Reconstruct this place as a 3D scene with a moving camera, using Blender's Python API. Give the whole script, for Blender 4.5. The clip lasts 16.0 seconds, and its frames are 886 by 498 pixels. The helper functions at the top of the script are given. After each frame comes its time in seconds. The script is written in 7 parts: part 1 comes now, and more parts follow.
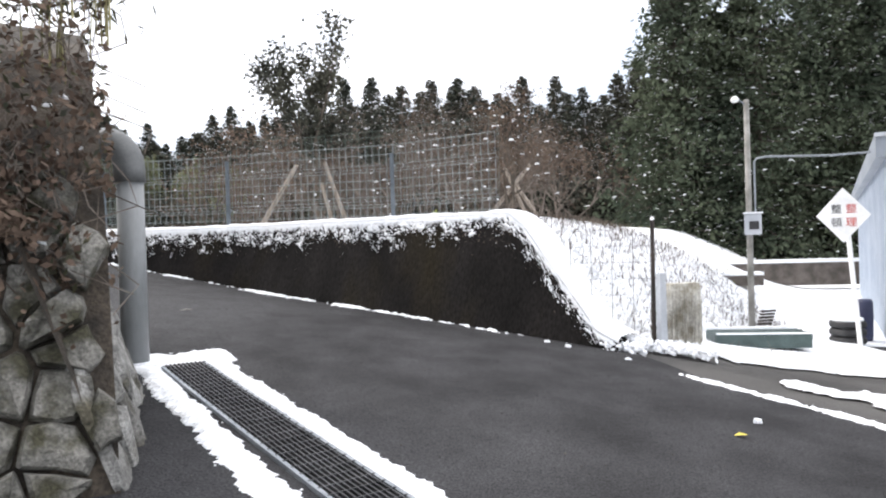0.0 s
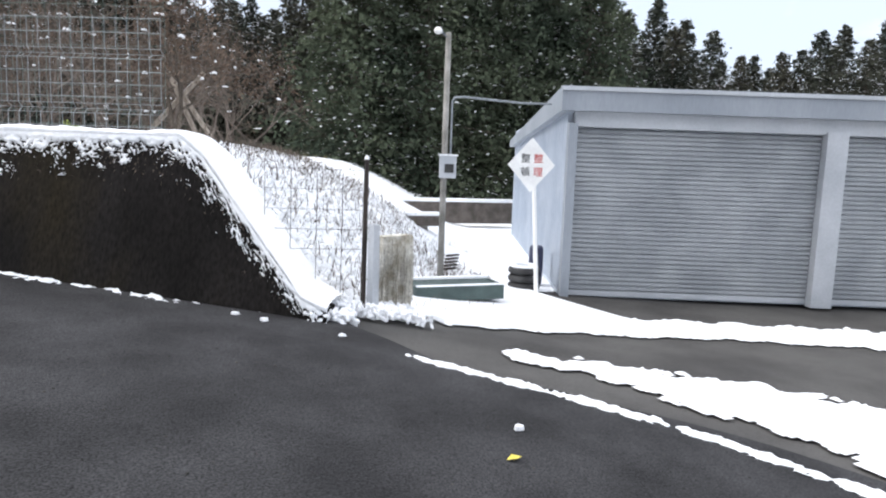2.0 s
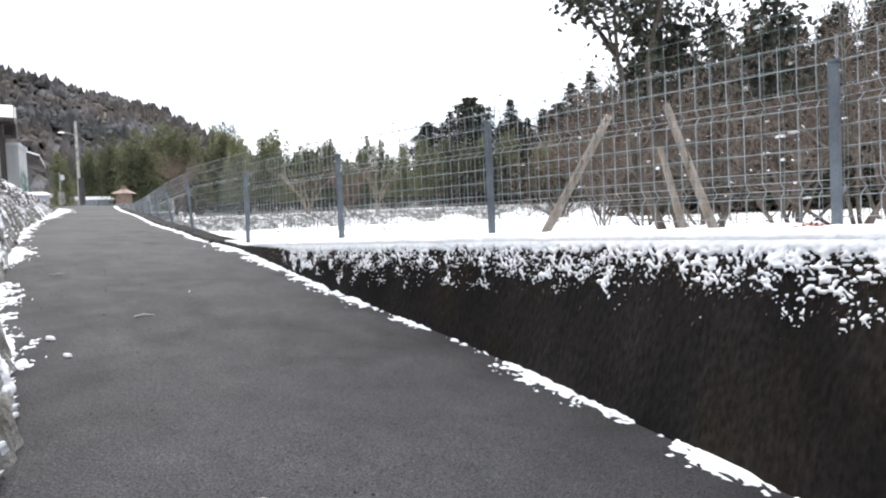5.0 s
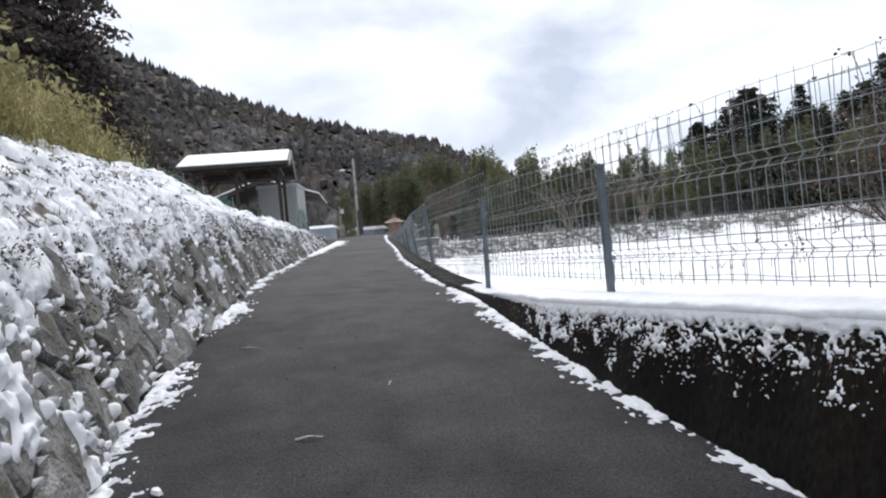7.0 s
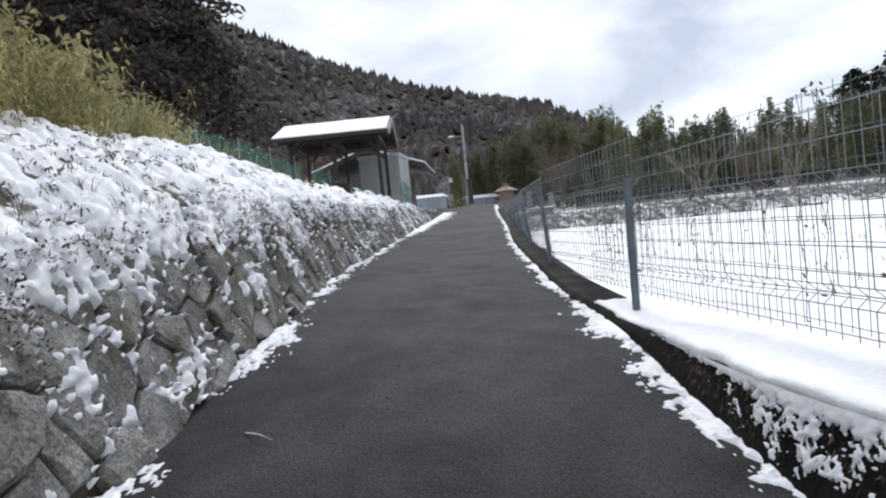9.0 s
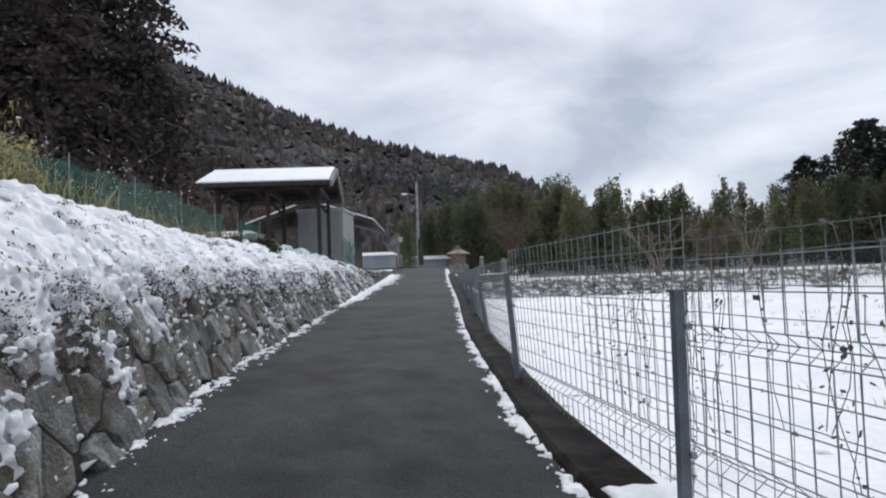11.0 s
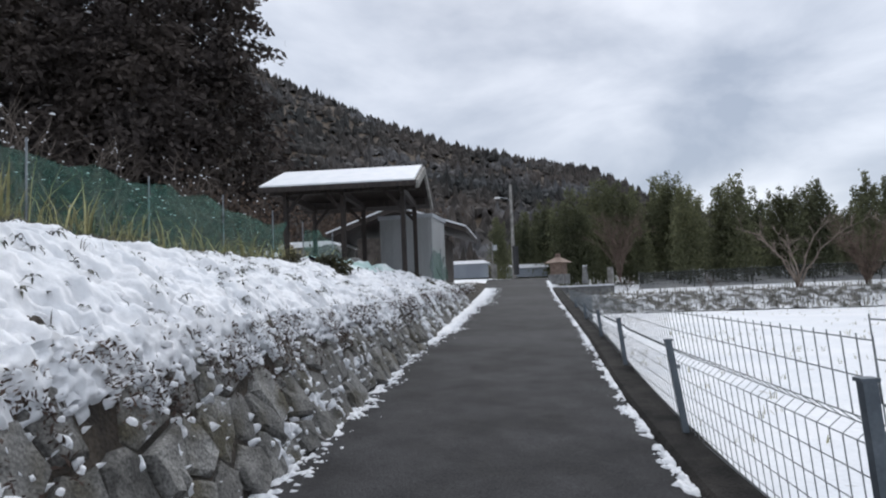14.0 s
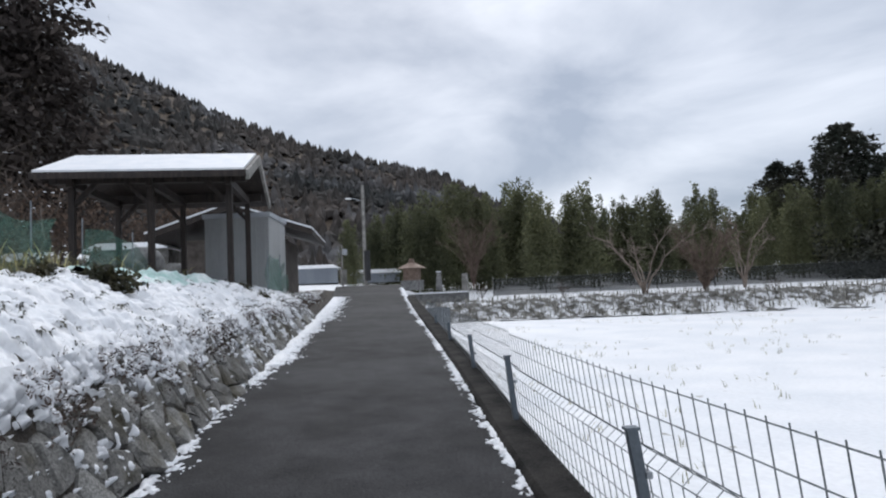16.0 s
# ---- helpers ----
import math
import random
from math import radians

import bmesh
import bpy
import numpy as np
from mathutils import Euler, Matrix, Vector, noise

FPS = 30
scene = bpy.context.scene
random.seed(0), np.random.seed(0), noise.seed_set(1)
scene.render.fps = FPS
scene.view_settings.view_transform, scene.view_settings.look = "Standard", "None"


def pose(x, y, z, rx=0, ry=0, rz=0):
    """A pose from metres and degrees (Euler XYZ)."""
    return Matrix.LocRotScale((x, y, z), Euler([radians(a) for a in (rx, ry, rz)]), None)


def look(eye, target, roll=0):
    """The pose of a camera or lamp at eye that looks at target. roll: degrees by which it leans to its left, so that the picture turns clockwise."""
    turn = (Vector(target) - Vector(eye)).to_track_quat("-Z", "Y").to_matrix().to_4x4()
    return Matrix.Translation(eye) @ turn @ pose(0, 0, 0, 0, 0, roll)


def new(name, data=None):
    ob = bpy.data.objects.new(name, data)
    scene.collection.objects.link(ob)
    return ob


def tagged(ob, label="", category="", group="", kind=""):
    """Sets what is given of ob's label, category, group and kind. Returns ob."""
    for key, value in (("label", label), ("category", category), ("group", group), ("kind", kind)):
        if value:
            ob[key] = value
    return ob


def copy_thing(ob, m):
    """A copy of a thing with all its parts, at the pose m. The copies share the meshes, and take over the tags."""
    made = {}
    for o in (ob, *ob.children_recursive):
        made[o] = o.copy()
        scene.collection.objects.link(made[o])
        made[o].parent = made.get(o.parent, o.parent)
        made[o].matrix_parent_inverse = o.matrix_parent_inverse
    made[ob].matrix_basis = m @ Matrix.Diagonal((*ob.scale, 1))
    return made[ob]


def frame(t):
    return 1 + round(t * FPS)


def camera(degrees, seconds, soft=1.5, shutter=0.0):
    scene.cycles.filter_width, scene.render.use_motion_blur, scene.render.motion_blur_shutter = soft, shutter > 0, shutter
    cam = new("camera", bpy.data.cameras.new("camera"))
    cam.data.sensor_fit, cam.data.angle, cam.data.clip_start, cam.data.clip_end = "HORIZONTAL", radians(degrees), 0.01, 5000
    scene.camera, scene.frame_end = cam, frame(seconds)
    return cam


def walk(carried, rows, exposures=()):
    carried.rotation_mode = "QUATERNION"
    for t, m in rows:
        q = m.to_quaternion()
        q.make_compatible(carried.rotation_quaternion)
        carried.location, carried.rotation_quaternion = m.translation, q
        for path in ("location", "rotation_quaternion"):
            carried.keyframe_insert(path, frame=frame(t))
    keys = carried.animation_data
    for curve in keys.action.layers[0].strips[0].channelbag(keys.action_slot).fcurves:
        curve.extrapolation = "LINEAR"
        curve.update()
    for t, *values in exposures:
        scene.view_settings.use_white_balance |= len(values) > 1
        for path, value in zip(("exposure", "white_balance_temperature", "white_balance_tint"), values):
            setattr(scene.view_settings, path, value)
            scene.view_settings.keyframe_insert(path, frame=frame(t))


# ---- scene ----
cam = camera(67.7, 16.0, soft=2.1)
METRES, EYE = 20.0, 1.5
ROWS = [
    (0.0, 0.0, 0.0, 0.0, -0.01, -0.47, 1.75),
    (0.5, -0.0026, 0.0133, -0.001, -4.38, -0.22, 2.1),
    (1.0, -0.0012, 0.0364, 0.0, -20.0, -4.42, 0.48),
    (1.5, -0.0006, 0.0652, 0.0041, -19.47, -6.59, -0.41),
    (2.0, -0.0, 0.0891, 0.0077, -28.74, -7.0, -2.05),
    (2.5, -0.0017, 0.12, 0.0102, -22.03, -7.59, -0.95),
    (3.0, -0.0047, 0.1515, 0.0131, -13.93, -8.44, -0.03),
    (3.5, -0.0148, 0.1822, 0.0167, 2.99, -3.62, 1.12),
    (4.0, -0.0153, 0.2122, 0.0195, 8.73, -4.34, 2.06),
    (4.5, -0.0246, 0.2442, 0.022, 22.97, -1.99, 2.63),
    (5.0, -0.0358, 0.2744, 0.0259, 31.21, -2.03, 2.65),
    (7.5, -0.1516, 0.3995, 0.0447, 58.31, 1.05, 5.55),
    (8.0, -0.1789, 0.4183, 0.0495, 62.97, 0.15, 5.82),
    (8.5, -0.2062, 0.4359, 0.0548, 67.94, -0.66, 6.37),
    (9.0, -0.229, 0.4517, 0.0592, 63.6, -1.24, 5.63),
    (11.5, -0.3642, 0.528, 0.082, 59.28, 4.5, 1.67),
    (12.0, -0.3926, 0.5374, 0.0863, 59.39, 5.42, 1.1),
    (12.5, -0.4212, 0.5546, 0.0903, 58.93, 6.14, 1.15),
    (13.0, -0.4509, 0.5642, 0.0944, 61.42, 5.59, 1.29),
    (13.5, -0.4805, 0.5809, 0.0981, 62.3, 6.04, 2.12),
    (14.0, -0.5123, 0.5901, 0.1011, 66.91, 4.22, 2.35),
    (14.5, -0.5383, 0.6057, 0.1053, 67.83, 5.25, 3.08),
    (15.0, -0.566, 0.6178, 0.1084, 63.7, 4.88, 3.35),
    (15.5, -0.5928, 0.6374, 0.1111, 57.77, 4.61, 3.42),
    (16.0, -0.6225, 0.6519, 0.1138, 54.05, 3.93, 2.64),
]
walk(cam, [(t, pose(0, 0, EYE) @ pose(METRES * x, METRES * y, METRES * z, 90 + pitch, roll, yaw)) for t, x, y, z, yaw, pitch, roll in ROWS],
     exposures=[(0.0, 1.42, 6550, 11), (0.7, 1.42, 6500, 11), (2.5, 1.05, 6250, 10), (3.0, 1.0, 6350, 10), (3.5, 1.58, 6400, 10), (4.0, 1.76, 6430, 11), (4.5, 1.58, 6450, 11), (5.0, 1.38, 6400, 11), (7.5, 0.46, 6250, 11), (9.0, 0.46, 6200, 11), (11.5, 0.02, 6100, 10), (16.0, 0.03, 6050, 10)])

# ---- world and sun: overcast winter sky, brightest in the direction of the sun ----
SUN_YAW, SUN_UP = 60.0, 38.0
world = bpy.data.worlds.new("overcast_sky")
scene.world = world
world.use_nodes = True
wn, wl = world.node_tree.nodes, world.node_tree.links
wn.clear()
w_out = wn.new("ShaderNodeOutputWorld")
w_bg = wn.new("ShaderNodeBackground")
w_sky = wn.new("ShaderNodeTexSky")
w_sky.sky_type = "NISHITA"
w_sky.sun_disc = False
w_sky.sun_elevation = radians(SUN_UP)
w_sky.sun_rotation = radians(-SUN_YAW)
w_co = wn.new("ShaderNodeTexCoord")
w_map = wn.new("ShaderNodeMapping")
w_map.inputs["Scale"].default_value = (1.0, 1.0, 2.6)
w_map.inputs["Location"].default_value = (0.35, 0.1, 0.2)
w_n = wn.new("ShaderNodeTexNoise")
w_n.inputs["Scale"].default_value = 2.1
w_n.inputs["Detail"].default_value = 7.0
w_n.inputs["Roughness"].default_value = 0.52
w_n.inputs["Distortion"].default_value = 0.35
w_r = wn.new("ShaderNodeValToRGB")
w_r.color_ramp.elements[0].position, w_r.color_ramp.elements[0].color = 0.38, (0.41, 0.45, 0.52, 1)
w_r.color_ramp.elements[1].position, w_r.color_ramp.elements[1].color = 0.69, (1.0, 1.0, 1.02, 1)
w_s = wn.new("ShaderNodeVectorMath")
w_s.operation = "SCALE"
w_s.inputs["Scale"].default_value = 0.12
w_mix = wn.new("ShaderNodeMix")
w_mix.data_type = "RGBA"
w_mix.inputs[0].default_value = 0.9
wl.new(w_co.outputs["Generated"], w_map.inputs["Vector"])
wl.new(w_map.outputs["Vector"], w_n.inputs["Vector"])
w_sep = wn.new("ShaderNodeSeparateXYZ")
w_up = wn.new("ShaderNodeMath")
w_up.operation = "MULTIPLY_ADD"
w_up.inputs[1].default_value, w_up.inputs[2].default_value = 0.45, -0.14
w_sum = wn.new("ShaderNodeMath")
wl.new(w_co.outputs["Generated"], w_sep.inputs["Vector"])
wl.new(w_sep.outputs["Z"], w_up.inputs[0])
wl.new(w_n.outputs["Fac"], w_sum.inputs[0])
wl.new(w_up.outputs["Value"], w_sum.inputs[1])
wl.new(w_sum.outputs["Value"], w_r.inputs["Fac"])
wl.new(w_sky.outputs["Color"], w_s.inputs[0])
wl.new(w_s.outputs["Vector"], w_mix.inputs[6])
wl.new(w_r.outputs["Color"], w_mix.inputs[7])
wl.new(w_mix.outputs[2], w_bg.inputs["Color"])
w_bg.inputs["Strength"].default_value = 1.0
wl.new(w_bg.outputs["Background"], w_out.inputs["Surface"])

sun = new("sun", bpy.data.lights.new("sun", "SUN"))
sun.data.energy, sun.data.angle, sun.data.color = 1.1, radians(14), (1.0, 0.96, 0.9)
a, e = radians(SUN_YAW), radians(SUN_UP)
sun.matrix_world = look((-math.sin(a) * math.cos(e) * 50, math.cos(a) * math.cos(e) * 50, math.sin(e) * 50), (0, 0, 0))


# ---- materials ----
def surf(name, dark, light, scale=2.0, *args, gloss=0.5, leafy=0.0, **kw):
    """A surface; leafy is the share of light that shines through thin leaves."""
    m = surf_nodes(name, dark, light, scale, *args, **kw)
    n, l = m.node_tree.nodes, m.node_tree.links
    b = n["Principled BSDF"]
    b.inputs["Specular IOR Level"].default_value = gloss
    if leafy:
        tr, mix = n.new("ShaderNodeBsdfTranslucent"), n.new("ShaderNodeMixShader")
        l.new(b.inputs["Base Color"].links[0].from_socket, tr.inputs["Color"])
        mix.inputs[0].default_value = leafy
        l.new(b.outputs["BSDF"], mix.inputs[1])
        l.new(tr.outputs["BSDF"], mix.inputs[2])
        l.new(mix.outputs["Shader"], n["Material Output"].inputs["Surface"])
    return m


def surf_nodes(name, dark, light, scale=2.0, rough=0.85, grain=60.0, grain_amount=0.25, bump=0.3, metal=0.0, spread=(0.35, 0.65),
         stain=None, stain_scale=0.7, stain_at=(0.55, 0.7), random_amount=0.0, island=0.0, stretch=(1, 1, 1), rough_var=0.1, local=False, thin=0.0):
    """Two-scale noise colour with grain, optional stain colour and a fine bump, in world or object metres."""
    m = bpy.data.materials.new(name)
    m.use_nodes = True
    n, l = m.node_tree.nodes, m.node_tree.links
    b = n["Principled BSDF"]
    if local:
        pos = n.new("ShaderNodeTexCoord").outputs["Object"]
    else:
        pos = n.new("ShaderNodeNewGeometry").outputs["Position"]
    mp = n.new("ShaderNodeMapping")
    mp.inputs["Scale"].default_value = stretch
    l.new(pos, mp.inputs["Vector"])

    def tex(sc, det):
        t = n.new("ShaderNodeTexNoise")
        t.inputs["Scale"].default_value, t.inputs["Detail"].default_value = sc, det
        l.new(mp.outputs["Vector"], t.inputs["Vector"])
        return t.outputs["Fac"]

    def ramp(fac, lo, hi, c0, c1):
        r = n.new("ShaderNodeValToRGB")
        r.color_ramp.elements[0].position, r.color_ramp.elements[0].color = lo, (*c0, 1)
        r.color_ramp.elements[1].position, r.color_ramp.elements[1].color = hi, (*c1, 1)
        l.new(fac, r.inputs["Fac"])
        return r.outputs["Color"]

    def mixed(kind, fac, x, y):
        k = n.new("ShaderNodeMix")
        k.data_type, k.blend_type = "RGBA", kind
        if isinstance(fac, float):
            k.inputs[0].default_value = fac
        else:
            l.new(fac, k.inputs[0])
        l.new(x, k.inputs[6])
        l.new(y, k.inputs[7])
        return k.outputs[2]

    col = ramp(tex(scale, 6.0), spread[0], spread[1], dark, light)
    if stain:
        col = mixed("MIX", ramp(tex(stain_scale, 5.0), stain_at[0], stain_at[1], (0, 0, 0), (1, 1, 1)), col,
                    ramp(tex(scale * 3, 4.0), 0.3, 0.7, [c * 0.75 for c in stain], stain))
    fine = tex(grain, 3.0)
    lo, hi = 1 - grain_amount, 1 + grain_amount
    col = mixed("MULTIPLY", 1.0, col, ramp(fine, 0.3, 0.7, (lo, lo, lo), (hi, hi, hi)))
    if random_amount or island:
        src = n.new("ShaderNodeObjectInfo").outputs["Random"] if random_amount else n.new("ShaderNodeNewGeometry").outputs["Random Per Island"]
        k = random_amount or island
        col = mixed("MULTIPLY", 1.0, col, ramp(src, 0.0, 1.0, (1 - k, 1 - k, 1 - k), (1 + k * 0.9, 1 + k * 0.95, 1 + k)))
    l.new(col, b.inputs["Base Color"])
    rr = n.new("ShaderNodeMapRange")
    rr.inputs["To Min"].default_value, rr.inputs["To Max"].default_value = max(0.05, rough - rough_var), min(1.0, rough + rough_var)
    l.new(tex(scale * 2.3, 4.0), rr.inputs["Value"])
    l.new(rr.outputs["Result"], b.inputs["Roughness"])
    b.inputs["Metallic"].default_value = metal
    if thin:
        b.inputs["Alpha"].default_value = thin
    if bump:
        bp = n.new("ShaderNodeBump")
        bp.inputs["Strength"].default_value, bp.inputs["Distance"].default_value = bump, 0.02
        l.new(tex(grain * 0.6, 6.0), bp.inputs["Height"])
        l.new(bp.outputs["Normal"], b.inputs["Normal"])
    return m


SNOW = surf("snow", (0.80, 0.82, 0.85), (0.88, 0.885, 0.90), 3.0, 0.7, 25, 0.05, 0.6)
SNOW_FIELD = surf("snow_field", (0.78, 0.80, 0.83), (0.88, 0.885, 0.90), 0.6, 0.75, 14, 0.05, 0.8,
                  stain=(0.30, 0.27, 0.20), stain_scale=1.9, stain_at=(0.70, 0.76))
SNOW_ROUGH = surf("snow_over_grass", (0.76, 0.78, 0.81), (0.88, 0.885, 0.9), 2.0, 0.8, 9, 0.06, 1.0,
                  stain=(0.075, 0.06, 0.042), stain_scale=5.0, stain_at=(0.42, 0.54))
ASPHALT = surf("asphalt", (0.0195, 0.0193, 0.0207), (0.038, 0.0378, 0.0403), 1.7, 0.8, 90, 0.7, 0.45,
               stain=(0.056, 0.056, 0.059), stain_scale=0.35, stain_at=(0.48, 0.72), rough_var=0.12, gloss=0.14)
ASPHALT_OLD = surf("old_asphalt", (0.042, 0.040, 0.039), (0.078, 0.075, 0.072), 0.8, 0.75, 110, 0.4, 0.35, rough_var=0.15, gloss=0.2)
EARTH = surf("forest_earth", (0.05, 0.037, 0.026), (0.12, 0.09, 0.06), 1.5, 0.95, 25, 0.4, 1.0)
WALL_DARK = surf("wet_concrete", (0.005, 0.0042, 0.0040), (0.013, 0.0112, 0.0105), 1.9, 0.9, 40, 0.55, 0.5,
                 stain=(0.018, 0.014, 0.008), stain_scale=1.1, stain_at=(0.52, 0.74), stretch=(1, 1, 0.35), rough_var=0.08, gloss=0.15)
CONCRETE = surf("weathered_concrete", (0.16, 0.155, 0.14), (0.32, 0.31, 0.29), 3.0, 0.9, 80, 0.25, 0.5)
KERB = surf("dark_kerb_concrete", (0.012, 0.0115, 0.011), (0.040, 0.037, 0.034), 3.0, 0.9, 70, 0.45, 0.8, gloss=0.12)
STONE = surf("rubble_stone", (0.125, 0.121, 0.112), (0.27, 0.262, 0.245), 5.5, 0.88, 60, 0.45, 1.0,
             stain=(0.09, 0.08, 0.055), stain_scale=3.0, stain_at=(0.5, 0.66), random_amount=0.35)
# the rubble stone with more moss, its colour darkened for the creeper's shade
STONE_MOSS_SHADED = surf("mossy_shaded_corner_stone", (0.075, 0.072, 0.062), (0.19, 0.18, 0.16), 7.0, 0.9, 60, 0.4, 1.0,
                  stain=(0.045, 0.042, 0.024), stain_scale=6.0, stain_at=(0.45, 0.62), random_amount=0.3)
STONE_FAR = surf("rubble_stone_far", (0.125, 0.121, 0.112), (0.27, 0.262, 0.245), 5.5, 0.88, 60, 0.45, 1.0,
                 stain=(0.09, 0.08, 0.055), stain_scale=3.0, stain_at=(0.5, 0.66), island=0.35)
JOINT = surf("wall_joint_earth", (0.022, 0.018, 0.014), (0.07, 0.056, 0.042), 5.0, 0.95, 50, 0.4, 1.0)
PIPE_GREY = surf("grey_plastic_pipe", (0.20, 0.21, 0.215), (0.28, 0.29, 0.295), 2.0, 0.45, 40, 0.08, 0.05, stretch=(1, 1, 0.3))
STEEL = surf("galvanised_steel", (0.20, 0.22, 0.24), (0.33, 0.35, 0.37), 6.0, 0.45, 60, 0.15, 0.1, metal=0.7)
STEEL_DARK = surf("dark_steel_grating", (0.035, 0.036, 0.038), (0.09, 0.09, 0.095), 6.0, 0.5, 60, 0.2, 0.1, metal=0.6)
FENCE_POST = surf("painted_fence_post", (0.10, 0.12, 0.14), (0.15, 0.175, 0.20), 6.0, 0.5, 60, 0.12, 0.1, metal=0.3)
WIRE = surf("galvanised_wire", (0.20, 0.22, 0.23), (0.32, 0.34, 0.35), 8.0, 0.45, 60, 0.15, 0.0, metal=0.4)
WIRE_GREEN = surf("green_coated_wire", (0.085, 0.125, 0.11), (0.15, 0.20, 0.18), 8.0, 0.5, 60, 0.15, 0.0)
SHED_WALL = surf("grey_painted_steel", (0.24, 0.265, 0.30), (0.31, 0.335, 0.37), 1.0, 0.42, 30, 0.06, 0.05, stretch=(1, 1, 0.25))
SHUTTER = surf("grey_shutter_slat", (0.25, 0.265, 0.285), (0.33, 0.345, 0.365), 1.5, 0.45, 30, 0.08, 0.05)
SHED_TRIM = surf("light_grey_steel_trim", (0.38, 0.40, 0.43), (0.47, 0.49, 0.52), 1.5, 0.42, 30, 0.06, 0.05)
SHED_SIDE = surf("pale_blue_cladding", (0.40, 0.45, 0.52), (0.50, 0.54, 0.60), 1.2, 0.45, 30, 0.06, 0.05)
WHITE_PAINT = surf("white_paint", (0.72, 0.72, 0.71), (0.82, 0.82, 0.81), 4.0, 0.5, 40, 0.06, 0.05)
RED_PAINT = surf("red_paint", (0.45, 0.03, 0.02), (0.6, 0.06, 0.04), 6.0, 0.5, 40, 0.1, 0.0)
BLACK_PAINT = surf("black_paint", (0.015, 0.015, 0.016), (0.035, 0.035, 0.037), 6.0, 0.5, 40, 0.1, 0.0)
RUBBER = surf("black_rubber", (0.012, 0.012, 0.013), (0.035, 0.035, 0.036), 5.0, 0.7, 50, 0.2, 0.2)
GREEN_BOX = surf("dark_green_plastic", (0.03, 0.05, 0.048), (0.055, 0.085, 0.08), 3.0, 0.55, 40, 0.15, 0.1)
WOOD_DARK = surf("dark_stained_timber", (0.015, 0.011, 0.009), (0.042, 0.030, 0.024), 6.0, 0.7, 60, 0.3, 0.3, stretch=(3, 3, 0.4))
WOOD_ROOF = surf("weathered_roof_boards", (0.06, 0.05, 0.042), (0.13, 0.11, 0.095), 4.0, 0.8, 60, 0.25, 0.3)
STAKE = surf("weathered_log", (0.20, 0.165, 0.13), (0.36, 0.31, 0.26), 5.0, 0.85, 60, 0.3, 0.5, stretch=(4, 4, 0.5), local=True)
BARK = surf("bark", (0.05, 0.04, 0.032), (0.14, 0.115, 0.09), 5.0, 0.95, 40, 0.4, 1.0, stretch=(3, 3, 0.6))
TWIG = surf("bare_twigs", (0.075, 0.06, 0.05), (0.16, 0.135, 0.115), 3.0, 0.95, 40, 0.3, 0.0, island=0.25, gloss=0.15)
TWIG_PALE = surf("pale_bare_branches", (0.15, 0.12, 0.10), (0.29, 0.24, 0.20), 3.0, 0.95, 40, 0.3, 0.0, island=0.2, gloss=0.15)
TWIG_RED = surf("reddish_twigs", (0.055, 0.042, 0.035), (0.12, 0.092, 0.075), 3.0, 0.95, 40, 0.3, 0.0, island=0.25, gloss=0.15)
TWIG_BUSH = surf("rusty_bush_twigs", (0.10, 0.072, 0.058), (0.19, 0.145, 0.115), 3.0, 0.95, 40, 0.3, 0.0, island=0.25, gloss=0.15)
NEEDLE = surf("cedar_foliage", (0.026, 0.033, 0.026), (0.068, 0.066, 0.050), 0.22, 0.95, 3, 0.2, 0.0, island=0.08, gloss=0.1)
NEEDLE_GREEN = surf("green_cedar_foliage", (0.040, 0.052, 0.036), (0.080, 0.094, 0.060), 0.3, 0.95, 3, 0.2, 0.0, island=0.06, gloss=0.1)
CEDAR_BROWN = surf("winter_brown_cedar", (0.042, 0.036, 0.034), (0.092, 0.076, 0.066), 0.22, 0.95, 3, 0.2, 0.0, island=0.1, gloss=0.1)
BAMBOO = surf("bamboo_foliage", (0.070, 0.078, 0.044), (0.185, 0.190, 0.100), 0.16, 0.8, 3, 0.25, 0.0, island=0.25, leafy=0.45)
LEAF = surf("broad_leaves", (0.03, 0.036, 0.02), (0.085, 0.075, 0.04), 2.0, 0.6, 20, 0.3, 0.0, island=0.4, leafy=0.45)
LEAF_DARK = surf("dark_evergreen_leaves", (0.022, 0.026, 0.018), (0.06, 0.058, 0.038), 0.5, 0.8, 6, 0.3, 0.0, island=0.35)
LEAF_DEAD = surf("dead_leaves", (0.075, 0.052, 0.04), (0.16, 0.115, 0.085), 2.0, 0.95, 20, 0.3, 0.0, island=0.3, gloss=0.15)
GRASS = surf("dry_grass", (0.16, 0.155, 0.07), (0.38, 0.34, 0.18), 1.5, 0.9, 20, 0.25, 0.0, island=0.35, leafy=0.45)
GRASS_DARK = surf("dark_wet_grass", (0.05, 0.038, 0.03), (0.13, 0.10, 0.075), 1.5, 0.95, 20, 0.3, 0.0, island=0.4)
FAR_WOOD = surf("far_woodland", (0.028, 0.030, 0.029), (0.080, 0.066, 0.056), 0.025, 0.95, 0.35, 0.4, 0.0, island=0.3,
                stain=(0.17, 0.17, 0.175), stain_scale=0.035, stain_at=(0.55, 0.72))
NET = surf("green_net", (0.05, 0.16, 0.12), (0.10, 0.26, 0.20), 3.0, 0.8, 60, 0.2, 0.0, thin=0.42)
NET_DARK = surf("dark_shade_net", (0.012, 0.014, 0.013), (0.03, 0.033, 0.03), 3.0, 0.9, 60, 0.2, 0.0, thin=0.75)
